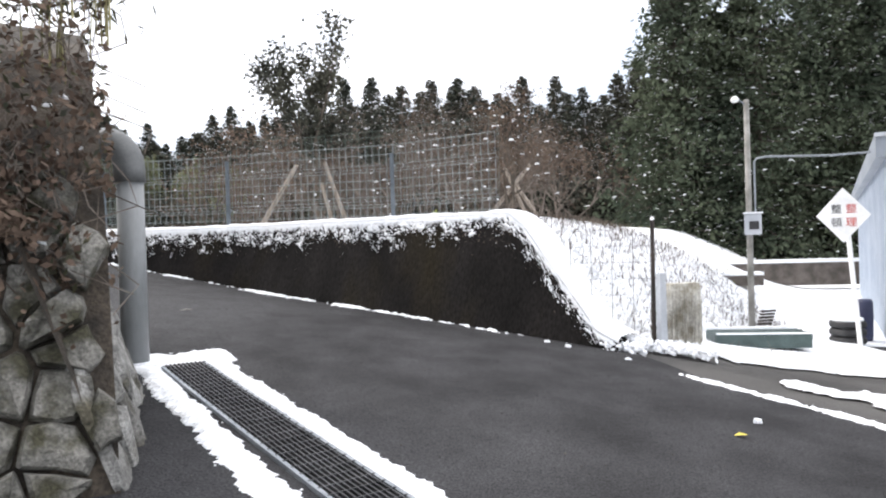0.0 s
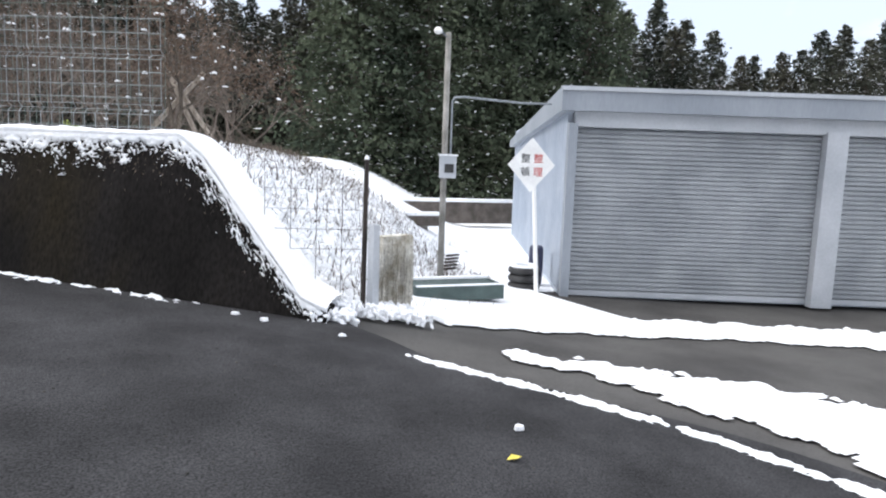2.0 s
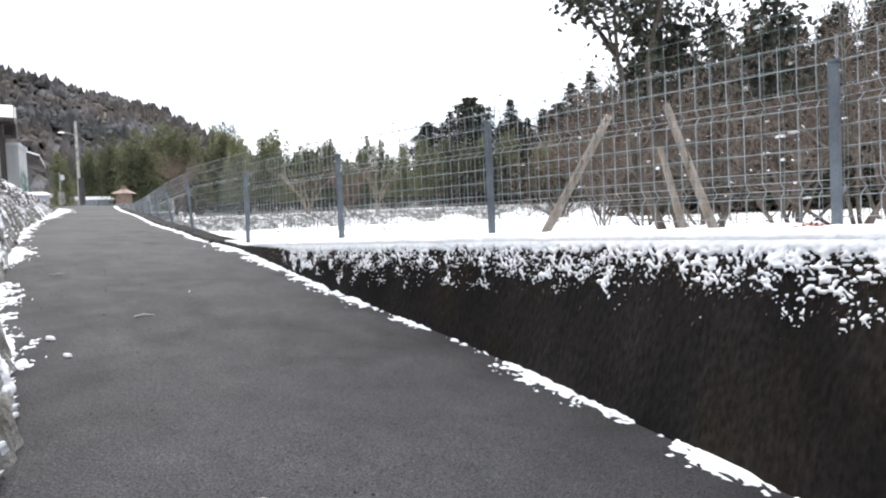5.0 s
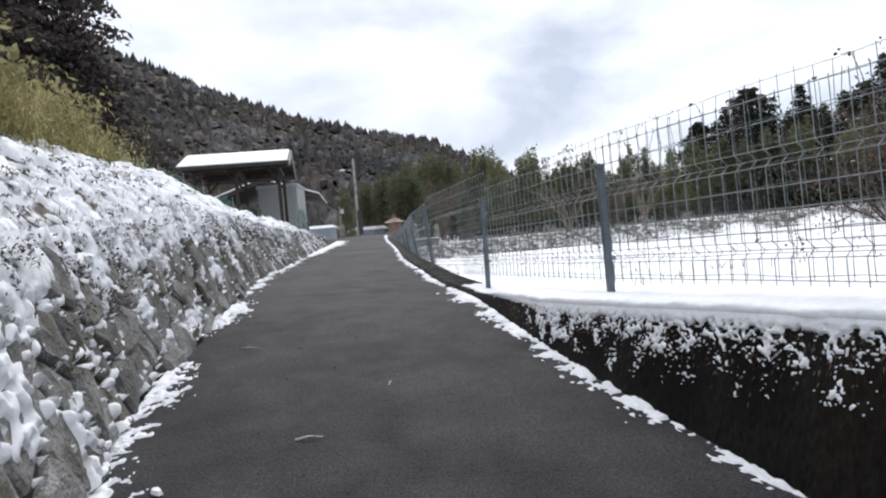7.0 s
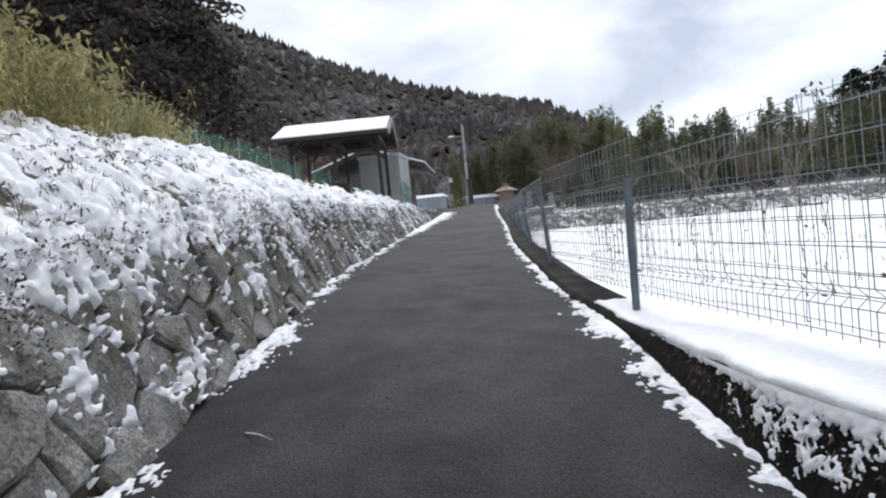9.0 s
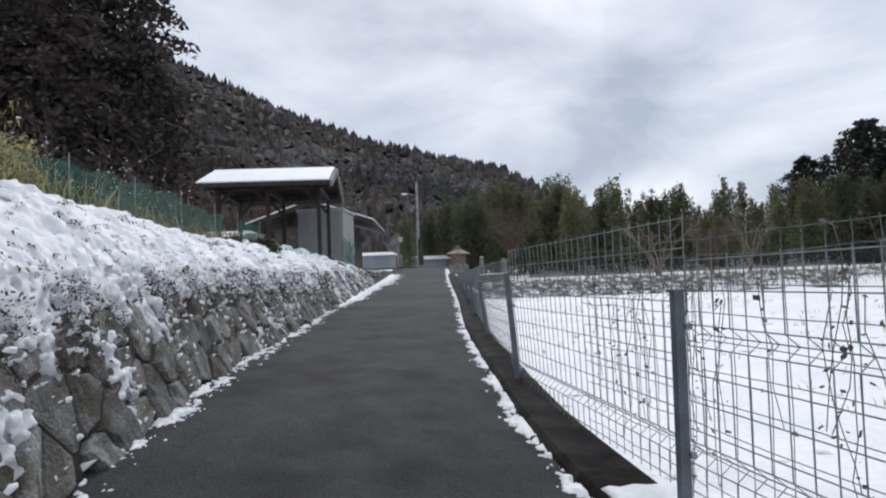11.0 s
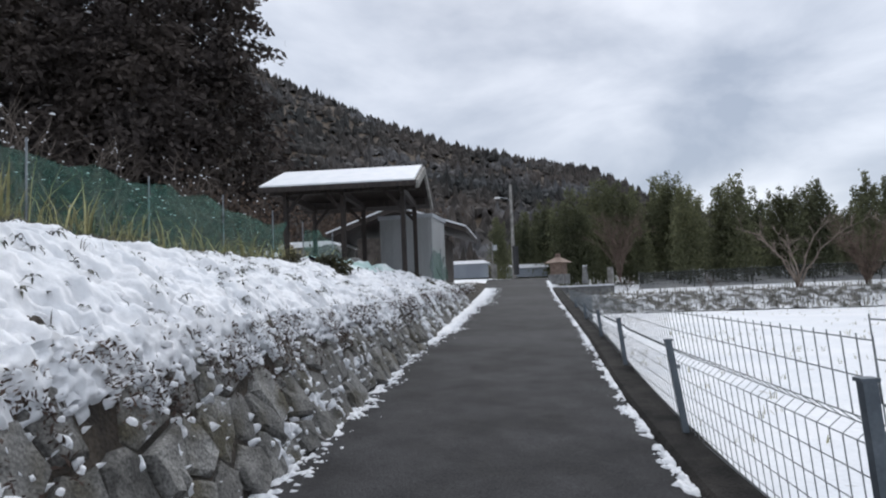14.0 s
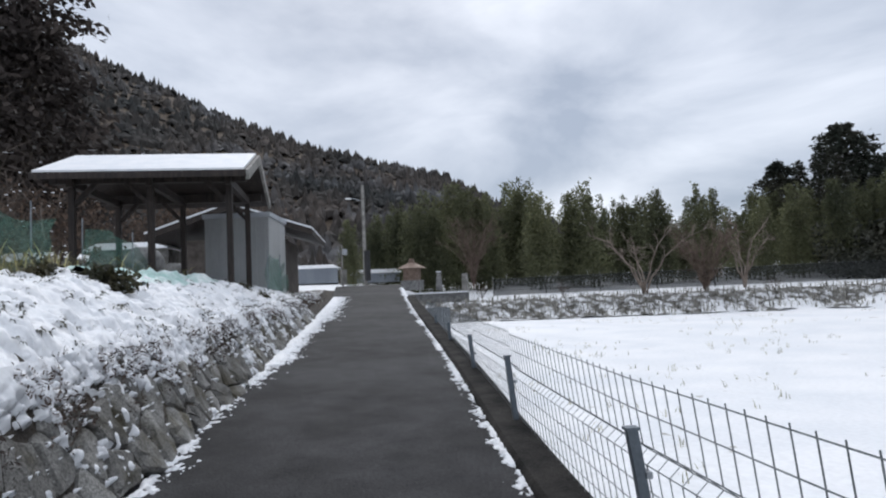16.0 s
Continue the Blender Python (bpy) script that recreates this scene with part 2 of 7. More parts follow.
HUT = surf("grey_site_box", (0.33, 0.335, 0.33), (0.43, 0.435, 0.43), 1.2, 0.5, 30, 0.06, 0.05, stretch=(1, 1, 0.3))
STRAW = surf("frosted_straw", (0.30, 0.27, 0.21), (0.62, 0.60, 0.55), 6.0, 0.9, 40, 0.3, 0.0, island=0.35)
BROWN = surf("brown_tile", (0.12, 0.085, 0.066), (0.22, 0.16, 0.125), 5.0, 0.8, 40, 0.25, 0.3)
STONE_GREY = surf("carved_stone", (0.12, 0.12, 0.12), (0.24, 0.24, 0.235), 5.0, 0.9, 50, 0.3, 0.6)


# ---- mesh helpers ----
class Shape:
    """Collects vertices and faces of one mesh."""

    def __init__(self):
        self.v, self.f, self.n = [], [], 0

    def add(self, verts, faces):
        self.v.append(np.asarray(verts, float).reshape(-1, 3))
        self.f += [tuple(i + self.n for i in q) for q in faces]
        self.n += len(self.v[-1])

    def box(self, centre, size, turn=0.0, tilt=None, taper=1.0):
        sx, sy, sz = (s / 2 for s in size)
        pts = [(-sx, -sy, -sz), (sx, -sy, -sz), (sx, sy, -sz), (-sx, sy, -sz),
               (-sx * taper, -sy * taper, sz), (sx * taper, -sy * taper, sz), (sx * taper, sy * taper, sz), (-sx * taper, sy * taper, sz)]
        m = pose(*centre, 0, 0, turn) if tilt is None else Matrix.Translation(centre) @ tilt
        self.add([m @ Vector(p) for p in pts], [(0, 3, 2, 1), (4, 5, 6, 7), (0, 1, 5, 4), (1, 2, 6, 5), (2, 3, 7, 6), (3, 0, 4, 7)])

    def beam(self, p, q, w, h, up=(0, 0, 1)):
        p, q = Vector(p), Vector(q)
        d = (q - p).normalized()
        s = d.cross(Vector(up))
        s = s.normalized() if s.length > 1e-4 else Vector((1, 0, 0))
        u = s.cross(d)
        pts = [o + s * (a * w / 2) + u * (b * h / 2) for o in (p, q) for a, b in ((-1, -1), (1, -1), (1, 1), (-1, 1))]
        self.add(pts, [(0, 1, 2, 3), (7, 6, 5, 4), (0, 4, 5, 1), (1, 5, 6, 2), (2, 6, 7, 3), (3, 7, 4, 0)])

    def tube(self, path, radii, sides=6, cap=True):
        path = [Vector(p) for p in path]
        if not hasattr(radii, "__len__"):
            radii = [radii] * len(path)
        rings = []
        s = None
        for i, p in enumerate(path):
            d = path[min(i + 1, len(path) - 1)] - path[max(i - 1, 0)]
            d = d.normalized() if d.length > 1e-9 else Vector((0, 0, 1))
            if s is None:
                s = d.orthogonal().normalized()
            s = (s - d * s.dot(d))
            s = s.normalized() if s.length > 1e-6 else d.orthogonal().normalized()
            u = d.cross(s)
            rings += [p + (s * math.cos(k * math.tau / sides) + u * math.sin(k * math.tau / sides)) * radii[i] for k in range(sides)]
        faces = [(i * sides + k, i * sides + (k + 1) % sides, (i + 1) * sides + (k + 1) % sides, (i + 1) * sides + k)
                 for i in range(len(path) - 1) for k in range(sides)]
        if cap:
            faces += [tuple(range(sides))[::-1], tuple((len(path) - 1) * sides + k for k in range(sides))]
        self.add(rings, faces)

    def make(self, name, mat, parent=None, label="", smooth=False):
        me = bpy.data.meshes.new(name)
        if self.v:
            me.from_pydata(np.concatenate(self.v).tolist(), [], self.f)
        me.materials.append(mat)
        if smooth:
            me.polygons.foreach_set("use_smooth", [True] * len(me.polygons))
        me.update()
        ob = new(name, me)
        if parent is not None:
            ob.parent = parent
        if label:
            ob["label"] = label
        return ob


def thing(name, label, category, group="", kind="", at=(0, 0, 0)):
    ob = new(name)
    ob.location = at
    return tagged(ob, label, category, group, kind)


def grid_mesh(name, xs_pts, mat, smooth=True):
    """A sheet from an array of points, rows by columns."""
    r, c, _ = xs_pts.shape
    s = Shape()
    s.add(xs_pts.reshape(-1, 3), [(i * c + j, i * c + j + 1, (i + 1) * c + j + 1, (i + 1) * c + j) for i in range(r - 1) for j in range(c - 1)])
    return s.make(name, mat, smooth=smooth)


rng = np.random.default_rng(7)

# ---- plan: spot levels of the road and yard, and the road's two edges ----
LEVELS = np.array([
    (0, 0, .02), (2.45, 5.87, .12), (1.45, 7.6, .31), (-1.29, 9.29, .65), (-2.53, 9.98, .78), (-4.61, 10.91, 1.13), (-6.37, 11.4, 1.47),
    (-8.4, 12.36, 1.75), (-10.85, 13.49, 1.97), (-14.04, 15.16, 2.26), (-17.3, 17.1, 2.5), (-2.4, 5.4, .55), (-7.79, 8.6, 1.49),
    (-9.72, 9.67, 1.8), (-12.56, 11.15, 2.17), (-16.65, 13.48, 2.43), (-23.6, 17.6, 2.94), (-37, 25.36, 3.86), (-43.6, 32.3, 4.45),
    (4.2, 5.0, -.1), (5.3, 11.4, -.22), (7.3, 10.8, -.35), (8, 4, -.35), (-.7, 5.5, .42), (-3.2, 8.1, .9), (-8.4, 11.1, 1.74),
    (-12.45, 13.04, 2.19), (5, -3, -.3), (16, 6, -.4), (-60, 42, 5.0), (4.5, 9.4, -.17)])


def plate(r2):
    return np.where(r2 > 0, r2 * np.log(r2 + 1e-12), 0)


n_l = len(LEVELS)
A_l = np.zeros((n_l + 3, n_l + 3))
A_l[:n_l, :n_l] = plate(((LEVELS[:, None, :2] - LEVELS[None, :, :2]) ** 2).sum(-1)) + np.eye(n_l) * 2.0
A_l[:n_l, n_l], A_l[:n_l, n_l + 1:] = 1, LEVELS[:, :2]
A_l[n_l:, :n_l] = A_l[:n_l, n_l:].T
W_l = np.linalg.solve(A_l, np.r_[LEVELS[:, 2], 0, 0, 0])


def level(x, y):
    """Height of the paved surface, for numbers or arrays."""
    x, y = np.asarray(x, float), np.asarray(y, float)
    d = (x[..., None] - LEVELS[:, 0]) ** 2 + (y[..., None] - LEVELS[:, 1]) ** 2
    return plate(d) @ W_l[:n_l] + W_l[n_l] + W_l[n_l + 1] * x + W_l[n_l + 2] * y


# pairs of points of the left and the right edge of the road, going uphill
EDGES = np.array([
    (-6.0, -8.0, 4.8, -8.0), (-5.0, -2.0, 4.5, -1.0), (-3.6, 2.0, 4.0, 3.6), (-1.6, 3.2, 3.1, 5.3), (-1.8, 3.75, 2.42, 6.0), (-2.05, 4.4, 1.92, 7.35),
    (-2.7, 5.45, 0.45, 8.2), (-4.05, 6.95, -1.4, 9.35), (-6.0, 7.9, -3.6, 10.55), (-7.75, 8.6, -6.37, 11.44), (-9.96, 9.86, -8.33, 12.40),
    (-12.56, 11.25, -11.2, 13.67), (-16.65, 13.48, -15.5, 15.98), (-21.95, 16.6, -20.3, 18.85), (-29.0, 20.75, -27.5, 23.05),
    (-37.0, 25.3, -36.0, 28.1), (-45.0, 29.6, -43.6, 32.6)])


def smooth_line(pts, step=0.25):
    """Catmull-Rom through the points, resampled evenly."""
    pts = np.asarray(pts, float)
    p = np.vstack([2 * pts[0] - pts[1], pts, 2 * pts[-1] - pts[-2]])
    out = []
    for i in range(1, len(p) - 2):
        for t in np.linspace(0, 1, 24, endpoint=False):
            out.append(0.5 * (2 * p[i] + (p[i + 1] - p[i - 1]) * t + (2 * p[i - 1] - 5 * p[i] + 4 * p[i + 1] - p[i + 2]) * t ** 2
                              + (3 * p[i] - p[i - 1] - 3 * p[i + 1] + p[i + 2]) * t ** 3))
    out = np.array(out + [pts[-1]])
    if step is None:
        return out
    s = np.r_[0, np.cumsum(np.linalg.norm(np.diff(out[:, :2], axis=0), axis=1))]
    q = np.arange(0, s[-1], step)
    return np.stack([np.interp(q, s, out[:, k]) for k in range(out.shape[1])], 1)


def side_of(line, x, y):
    """Distance of points from a line, positive on its left."""
    a, b = line[:-1, :2], line[1:, :2]
    x, y = np.asarray(x, float), np.asarray(y, float)
    p = np.stack([x, y], -1).reshape(-1, 1, 2)
    d = b - a
    best = []
    for chunk in np.array_split(p, max(1, len(p) // 4000)):
        t = np.clip(((chunk - a) * d).sum(-1) / (d * d).sum(-1), 0, 1)
        off = chunk - (a + t[..., None] * d)
        k = np.linalg.norm(off, axis=-1)
        i = k.argmin(1)
        r = np.arange(len(i))
        cr = d[i, 0] * off[r, i, 1] - d[i, 1] * off[r, i, 0]
        best.append(k[r, i] * np.where(cr >= 0, 1, -1))
    return np.concatenate(best).reshape(x.shape)


def ease(x, lo, hi):
    t = np.clip((np.asarray(x, float) - lo) / (hi - lo), 0, 1)
    return t * t * (3 - 2 * t)


LEFT = smooth_line(EDGES[3:, :2], 0.25)
RIGHT = smooth_line(EDGES[5:, 2:], 0.25)
RIGHT_ALL = smooth_line(EDGES[:, 2:], 0.25)
BANK_EDGE = np.array([(0.3, 7.0), (0.95, 8.6), (1.5, 9.6), (2.6, 12.5), (4.6, 18.0), (9.0, 27.0), (20.0, 50.0)])  # edge of the field above the yard


def bank_rise(off, x):
    """Height of the left bank above the road edge, by the distance from the wall's foot."""
    stones = np.interp(off, [0, 0.42], [0, 1.15])
    crown = np.interp(off, [0.42, 0.8, 1.3, 2.2, 4.0, 9.0], [0, 0.40, 0.80, 1.15, 1.35, 1.55])
    low = np.interp(x, [-40, -34, -29, -25, -20, -16, -13, -9, -4], [0.04, 0.17, 0.39, 0.54, 0.68, 0.83, 0.91, 1.0, 1.1])
    high = np.interp(x, [-40, -34, -29, -25, -20, -16, -13, -9, -4], [0.04, 0.18, 0.42, 0.56, 0.64, 0.68, 0.84, 0.97, 1.1])
    return stones * low + crown * high


def field(x, y):
    """The snowy field right of the road, with the terrace bank that bounds it."""
    d = (x + 34.2) * -0.68 + (y - 41.3) * 0.74
    z = 1.86 + 0.45 * ease(d, -34, -3)
    return z + 0.95 * ease(d, -2.2, 0.2) + 0.05 * np.clip(d, 0, 80)


def ground_height(x, y):
    dl = side_of(LEFT, x, y)
    dr = -side_of(RIGHT_ALL, x, y)
    q = -side_of(BANK_EDGE, x, y)
    h = level(np.clip(x, -62, 18), np.clip(y, -9, 60))
    yard = np.where(x > -3, np.clip(level(np.clip(x, -3, 18), np.clip(y, -9, 12)), -0.7, 7), h) - 0.03
    yard = yard + 0.03 * np.clip(y - 12, 0, 40)
    fz = field(x, y)
    slope = ease(q, -0.5, 1.5 + 0.5 * np.clip(y - 8.5, 0, 7))
    z = fz + (yard - fz) * slope
    z = np.where((x > 2.0) & (y < 10.7) & (q > 1.6), np.minimum(z, yard - 0.12), z)
    tall = np.clip(1.85 - h, 0, 2)
    z = np.where((dr < 0.3 * tall + 0.2) & (dl < 0.05) | ((dr < 0.1) & (dl < 0)), h - 0.25, z)
    z = np.where((x < -8.3) & (dr > 0) & (dr < 1.0) & (dl < 0), np.minimum(z, h - 0.10), z)
    z = np.where((dl > 0.0) & (x < -1.2), h + bank_rise(np.clip(dl - 0.5, 0, 99), x) - 0.3 + 0.02 * np.clip(dl - 9, 0, 100), z)
    z = np.where((y < 3.4) & (x > -6.5) & (x < 4.2) & ~((dl > 0) & (y > 2.2 + 0.59 * (x + 3.2))), h - 0.25, z)
    return z

# ---- ground, one sheet to the horizon ----
def spread_axis(lo, hi, fine, far):
    mid = np.arange(lo, hi, fine)
    a, b, s = [], [], fine
    x = lo
    while x > -far:
        s *= 1.22
        x -= s
        a.append(x)
    s, x = fine, mid[-1]
    while x < far:
        s *= 1.22
        x += s
        b.append(x)
    return np.r_[a[::-1], mid, b]


gx, gy = np.meshgrid(spread_axis(-40, 12, 0.22, 900), spread_axis(-2, 34, 0.22, 900))
gz = ground_height(gx, gy)
near = np.exp(-((gx + 12) ** 2 + (gy - 18) ** 2) / 60 ** 2)
gz = gz + 0.025 * np.array([noise.noise((x * 1.3, y * 1.3, 0)) for x, y in zip(gx.ravel(), gy.ravel())]).reshape(gx.shape) * near
ground = grid_mesh("ground", np.stack([gx, gy, gz], -1), SNOW_FIELD)
tagged(ground, "snow-covered field and yard with a few bare tufts", "ground", kind="structure")

# ---- road ----
pairs = smooth_line(EDGES, None)
across = np.linspace(-0.03, 1.03, 26)
rx = pairs[:, None, 0] + (pairs[:, None, 2] - pairs[:, None, 0]) * across
ry = pairs[:, None, 1] + (pairs[:, None, 3] - pairs[:, None, 1]) * across
rz = level(rx, ry) + 0.004 * np.array([noise.noise((x * 0.9, y * 0.9, 3)) for x, y in zip(rx.ravel(), ry.ravel())]).reshape(rx.shape)
road = grid_mesh("road", np.stack([rx, ry, rz], -1)[:, ::-1], ASPHALT)
tagged(road, "dark damp asphalt lane climbing between walls", "road", kind="structure")

# yard in front of the shed: older, browner paving, a little lower than the lane's edge
ax, ay = np.meshgrid(np.linspace(1.7, 18, 90), np.linspace(-8, 10.6, 100))
az = level(ax, ay) - 0.035
yard = grid_mesh("yard_pavement", np.stack([ax, ay, az], -1), ASPHALT_OLD)
tagged(yard, "old grey-brown paved yard in front of the shed", "pavement", kind="structure")


# ---- dark retaining wall on the field side ----
def frame_of(line, i):
    d = line[min(i + 1, len(line) - 1), :2] - line[max(i - 1, 0), :2]
    d = d / np.linalg.norm(d)
    return d, np.array([d[1], -d[0]])  # along, to the right


WALL_TOP = 1.85
sec = []
for i in range(len(RIGHT)):
    x, y = RIGHT[i, :2]
    d, nr = frame_of(RIGHT, i)
    z0 = float(level(x, y))
    along = 0.25 * i
    top = min(WALL_TOP, 0.30 + 0.02 + 1.22 * max(0, along - 0.15)) if along < 1.6 else WALL_TOP
    h = max(top - z0, 0.07)
    if x < -34:
        break
    lean = 0.30 * h
    thick = float(np.interp(x, [-12.0, -9.0], [0.30, 0.38]))
    foot, edge, back = (x, y), (x + nr[0] * lean, y + nr[1] * lean), (x + nr[0] * (lean + thick), y + nr[1] * (lean + thick))
    sec.append([(foot[0], foot[1], z0 - 0.15), (foot[0], foot[1], z0), (x + nr[0] * lean * 0.5, y + nr[1] * lean * 0.5, z0 + h * 0.5),
                (edge[0], edge[1], z0 + h - 0.02), (edge[0] + nr[0] * 0.02, edge[1] + nr[1] * 0.02, z0 + h), (back[0], back[1], z0 + h),
                (back[0], back[1], z0 - 0.15)])
sec = np.array(sec)
n_wall = int(np.argmax(sec[:, 0, 0] < -9.6))
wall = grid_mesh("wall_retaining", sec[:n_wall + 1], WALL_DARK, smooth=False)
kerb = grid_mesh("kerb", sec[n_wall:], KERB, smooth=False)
tagged(kerb, "dark damp concrete kerb between the lane and the field", "kerb", kind="structure")
tagged(wall, "dark wet mossy concrete retaining wall capped with snow", "wall", kind="structure")


def wall_point(along, up):
    """A point of the wall's face by its station and share of height, with the outward direction."""
    k = min(along / 0.25, len(sec) - 1.001)
    i = int(k)
    s = sec[i] + (sec[i + 1] - sec[i]) * (k - i)
    return s[1] + (s[3] - s[1]) * up, s


# snow cap on the wall
cap = []
for st in np.arange(0, 0.25 * (n_wall - 1), 0.05):
    i = int(st / 0.25)
    s = sec[i] + (sec[i + 1] - sec[i]) * (st / 0.25 - i)
    out = (s[4] - s[5]) / max(np.linalg.norm(s[4] - s[5]), 1e-6)
    thin = float(np.clip((s[4, 2] - s[1, 2] - 0.07) / 0.10, 0.3, 1.0)) if st > 2.5 else 1.0
    hh = (0.065 + 0.02 * noise.noise((st * 1.2, 0, 9))) * thin
    lip = 0.02 + 0.035 * noise.noise((st * 2.8, 3, 9)) + 0.02 * noise.noise((st * 9, 3, 4)) - 0.06 * (1 - thin)
    row = []
    for q, rise in ((0.0, -0.02), (0.0, 0.55), (0.04, 0.9), (0.10, 1.0), (0.18, 1.0), (0.26, 1.0), (0.34, 1.0), (0.44, 0.95), (0.60, 0.75), (0.80, 0.4), (0.98, -0.2)):
        bump = 0.018 * noise.noise((st * 5, q * 9, 1)) + 0.012 * noise.noise((st * 13, q * 15, 2))
        row.append(s[4] + out * (lip + (0.01 if rise == 0.55 else 0.0) - q) + (0, 0, hh * rise + (bump if rise > 0.3 else 0)))
    cap.append(row)
cap = np.array(cap)
snow_cap = grid_mesh("snow_cap", cap, SNOW)
tagged(snow_cap, "thick white snow lying on the wall top", "snow", kind="structure")

# ---- left bank: battered rubble wall below, snowy grass slope above ----
BANK_OFF = np.r_[np.linspace(0, 0.42, 7), np.linspace(0.55, 2.4, 16), np.linspace(2.8, 9.0, 12)]
LEFT_FINE = smooth_line(EDGES[3:, :2], 0.16)


def bank_point(i_line, off, lump=1.0):
    x, y = LEFT_FINE[i_line, :2]
    d, nr = frame_of(LEFT_FINE, i_line)
    px, py = x - nr[0] * off, y - nr[1] * off
    z = float(level(x, y)) + float(bank_rise(off, x))
    if off > 0.5:
        z += lump * (0.10 * noise.noise((px * 1.4, py * 1.4, 0)) + 0.05 * noise.noise((px * 4.1, py * 4.1, 5)))
    return px, py, z


bank_pts = np.array([[bank_point(i, o) for o in BANK_OFF] for i in range(0, len(LEFT_FINE), 1) if LEFT_FINE[i, 0] > -41])
inner = bank_pts[:, :8].copy()
inner[:, 0, 2] -= 0.2
back = grid_mesh("wall_rubble_backing", inner[:, ::-1], JOINT)
tagged(back, "dark earth and mortar behind the rubble stones", "wall", kind="structure")
slope = grid_mesh("snow_bank", bank_pts[:, 7:][:, ::-1], SNOW_ROUGH)
tagged(slope, "lumpy snow over grass on the bank above the stone wall", "snow bank", kind="structure")
# short wall facing down the side lane, with its corner by the grating
corner_pts = []
for k in np.linspace(0, 1, 24):
    x, y = -1.6 - 4.4 * k, 3.2 - 2.6 * k
    col = []
    for o in BANK_OFF[:23]:
        px, py = x - 0.51 * o, y + 0.86 * o
        col.append((px, py, float(level(x, y)) - 0.05 + float(bank_rise(o, -4.0)) * 1.15))
    corner_pts.append(col)
corner = grid_mesh("wall_rubble_corner", np.array(corner_pts), JOINT)
tagged(corner, "dark earth behind the corner stones of the rubble wall", "wall", kind="structure")


# ---- wire fence along the field: level, on the field's edge ----
# post tops (x, y, height) and how far the top leans out towards the lane
POSTS = [(0.75, 9.25, 2.90), (-0.75, 10.2, 2.90), (-3.60, 11.15, 2.98), (-6.05, 11.85, 2.95), (-8.86, 12.93, 2.99), (-11.87, 14.14, 3.16), (-14.51, 15.59, 3.10),
         (-17.23, 17.22, 3.16), (-19.64, 18.67, 3.20), (-22.2, 20.2, 3.25), (-24.8, 21.75, 3.31), (-27.4, 23.3, 3.37)]
LEANS = [0.0, 0.0, 0.0, 0.0, -0.02, 0.07, 0.13, 0.10, 0.09, 0.08, 0.08, 0.08]


def fence_foot(x):
    return 1.93 + 0.012 * max(0.0, -x - 1)


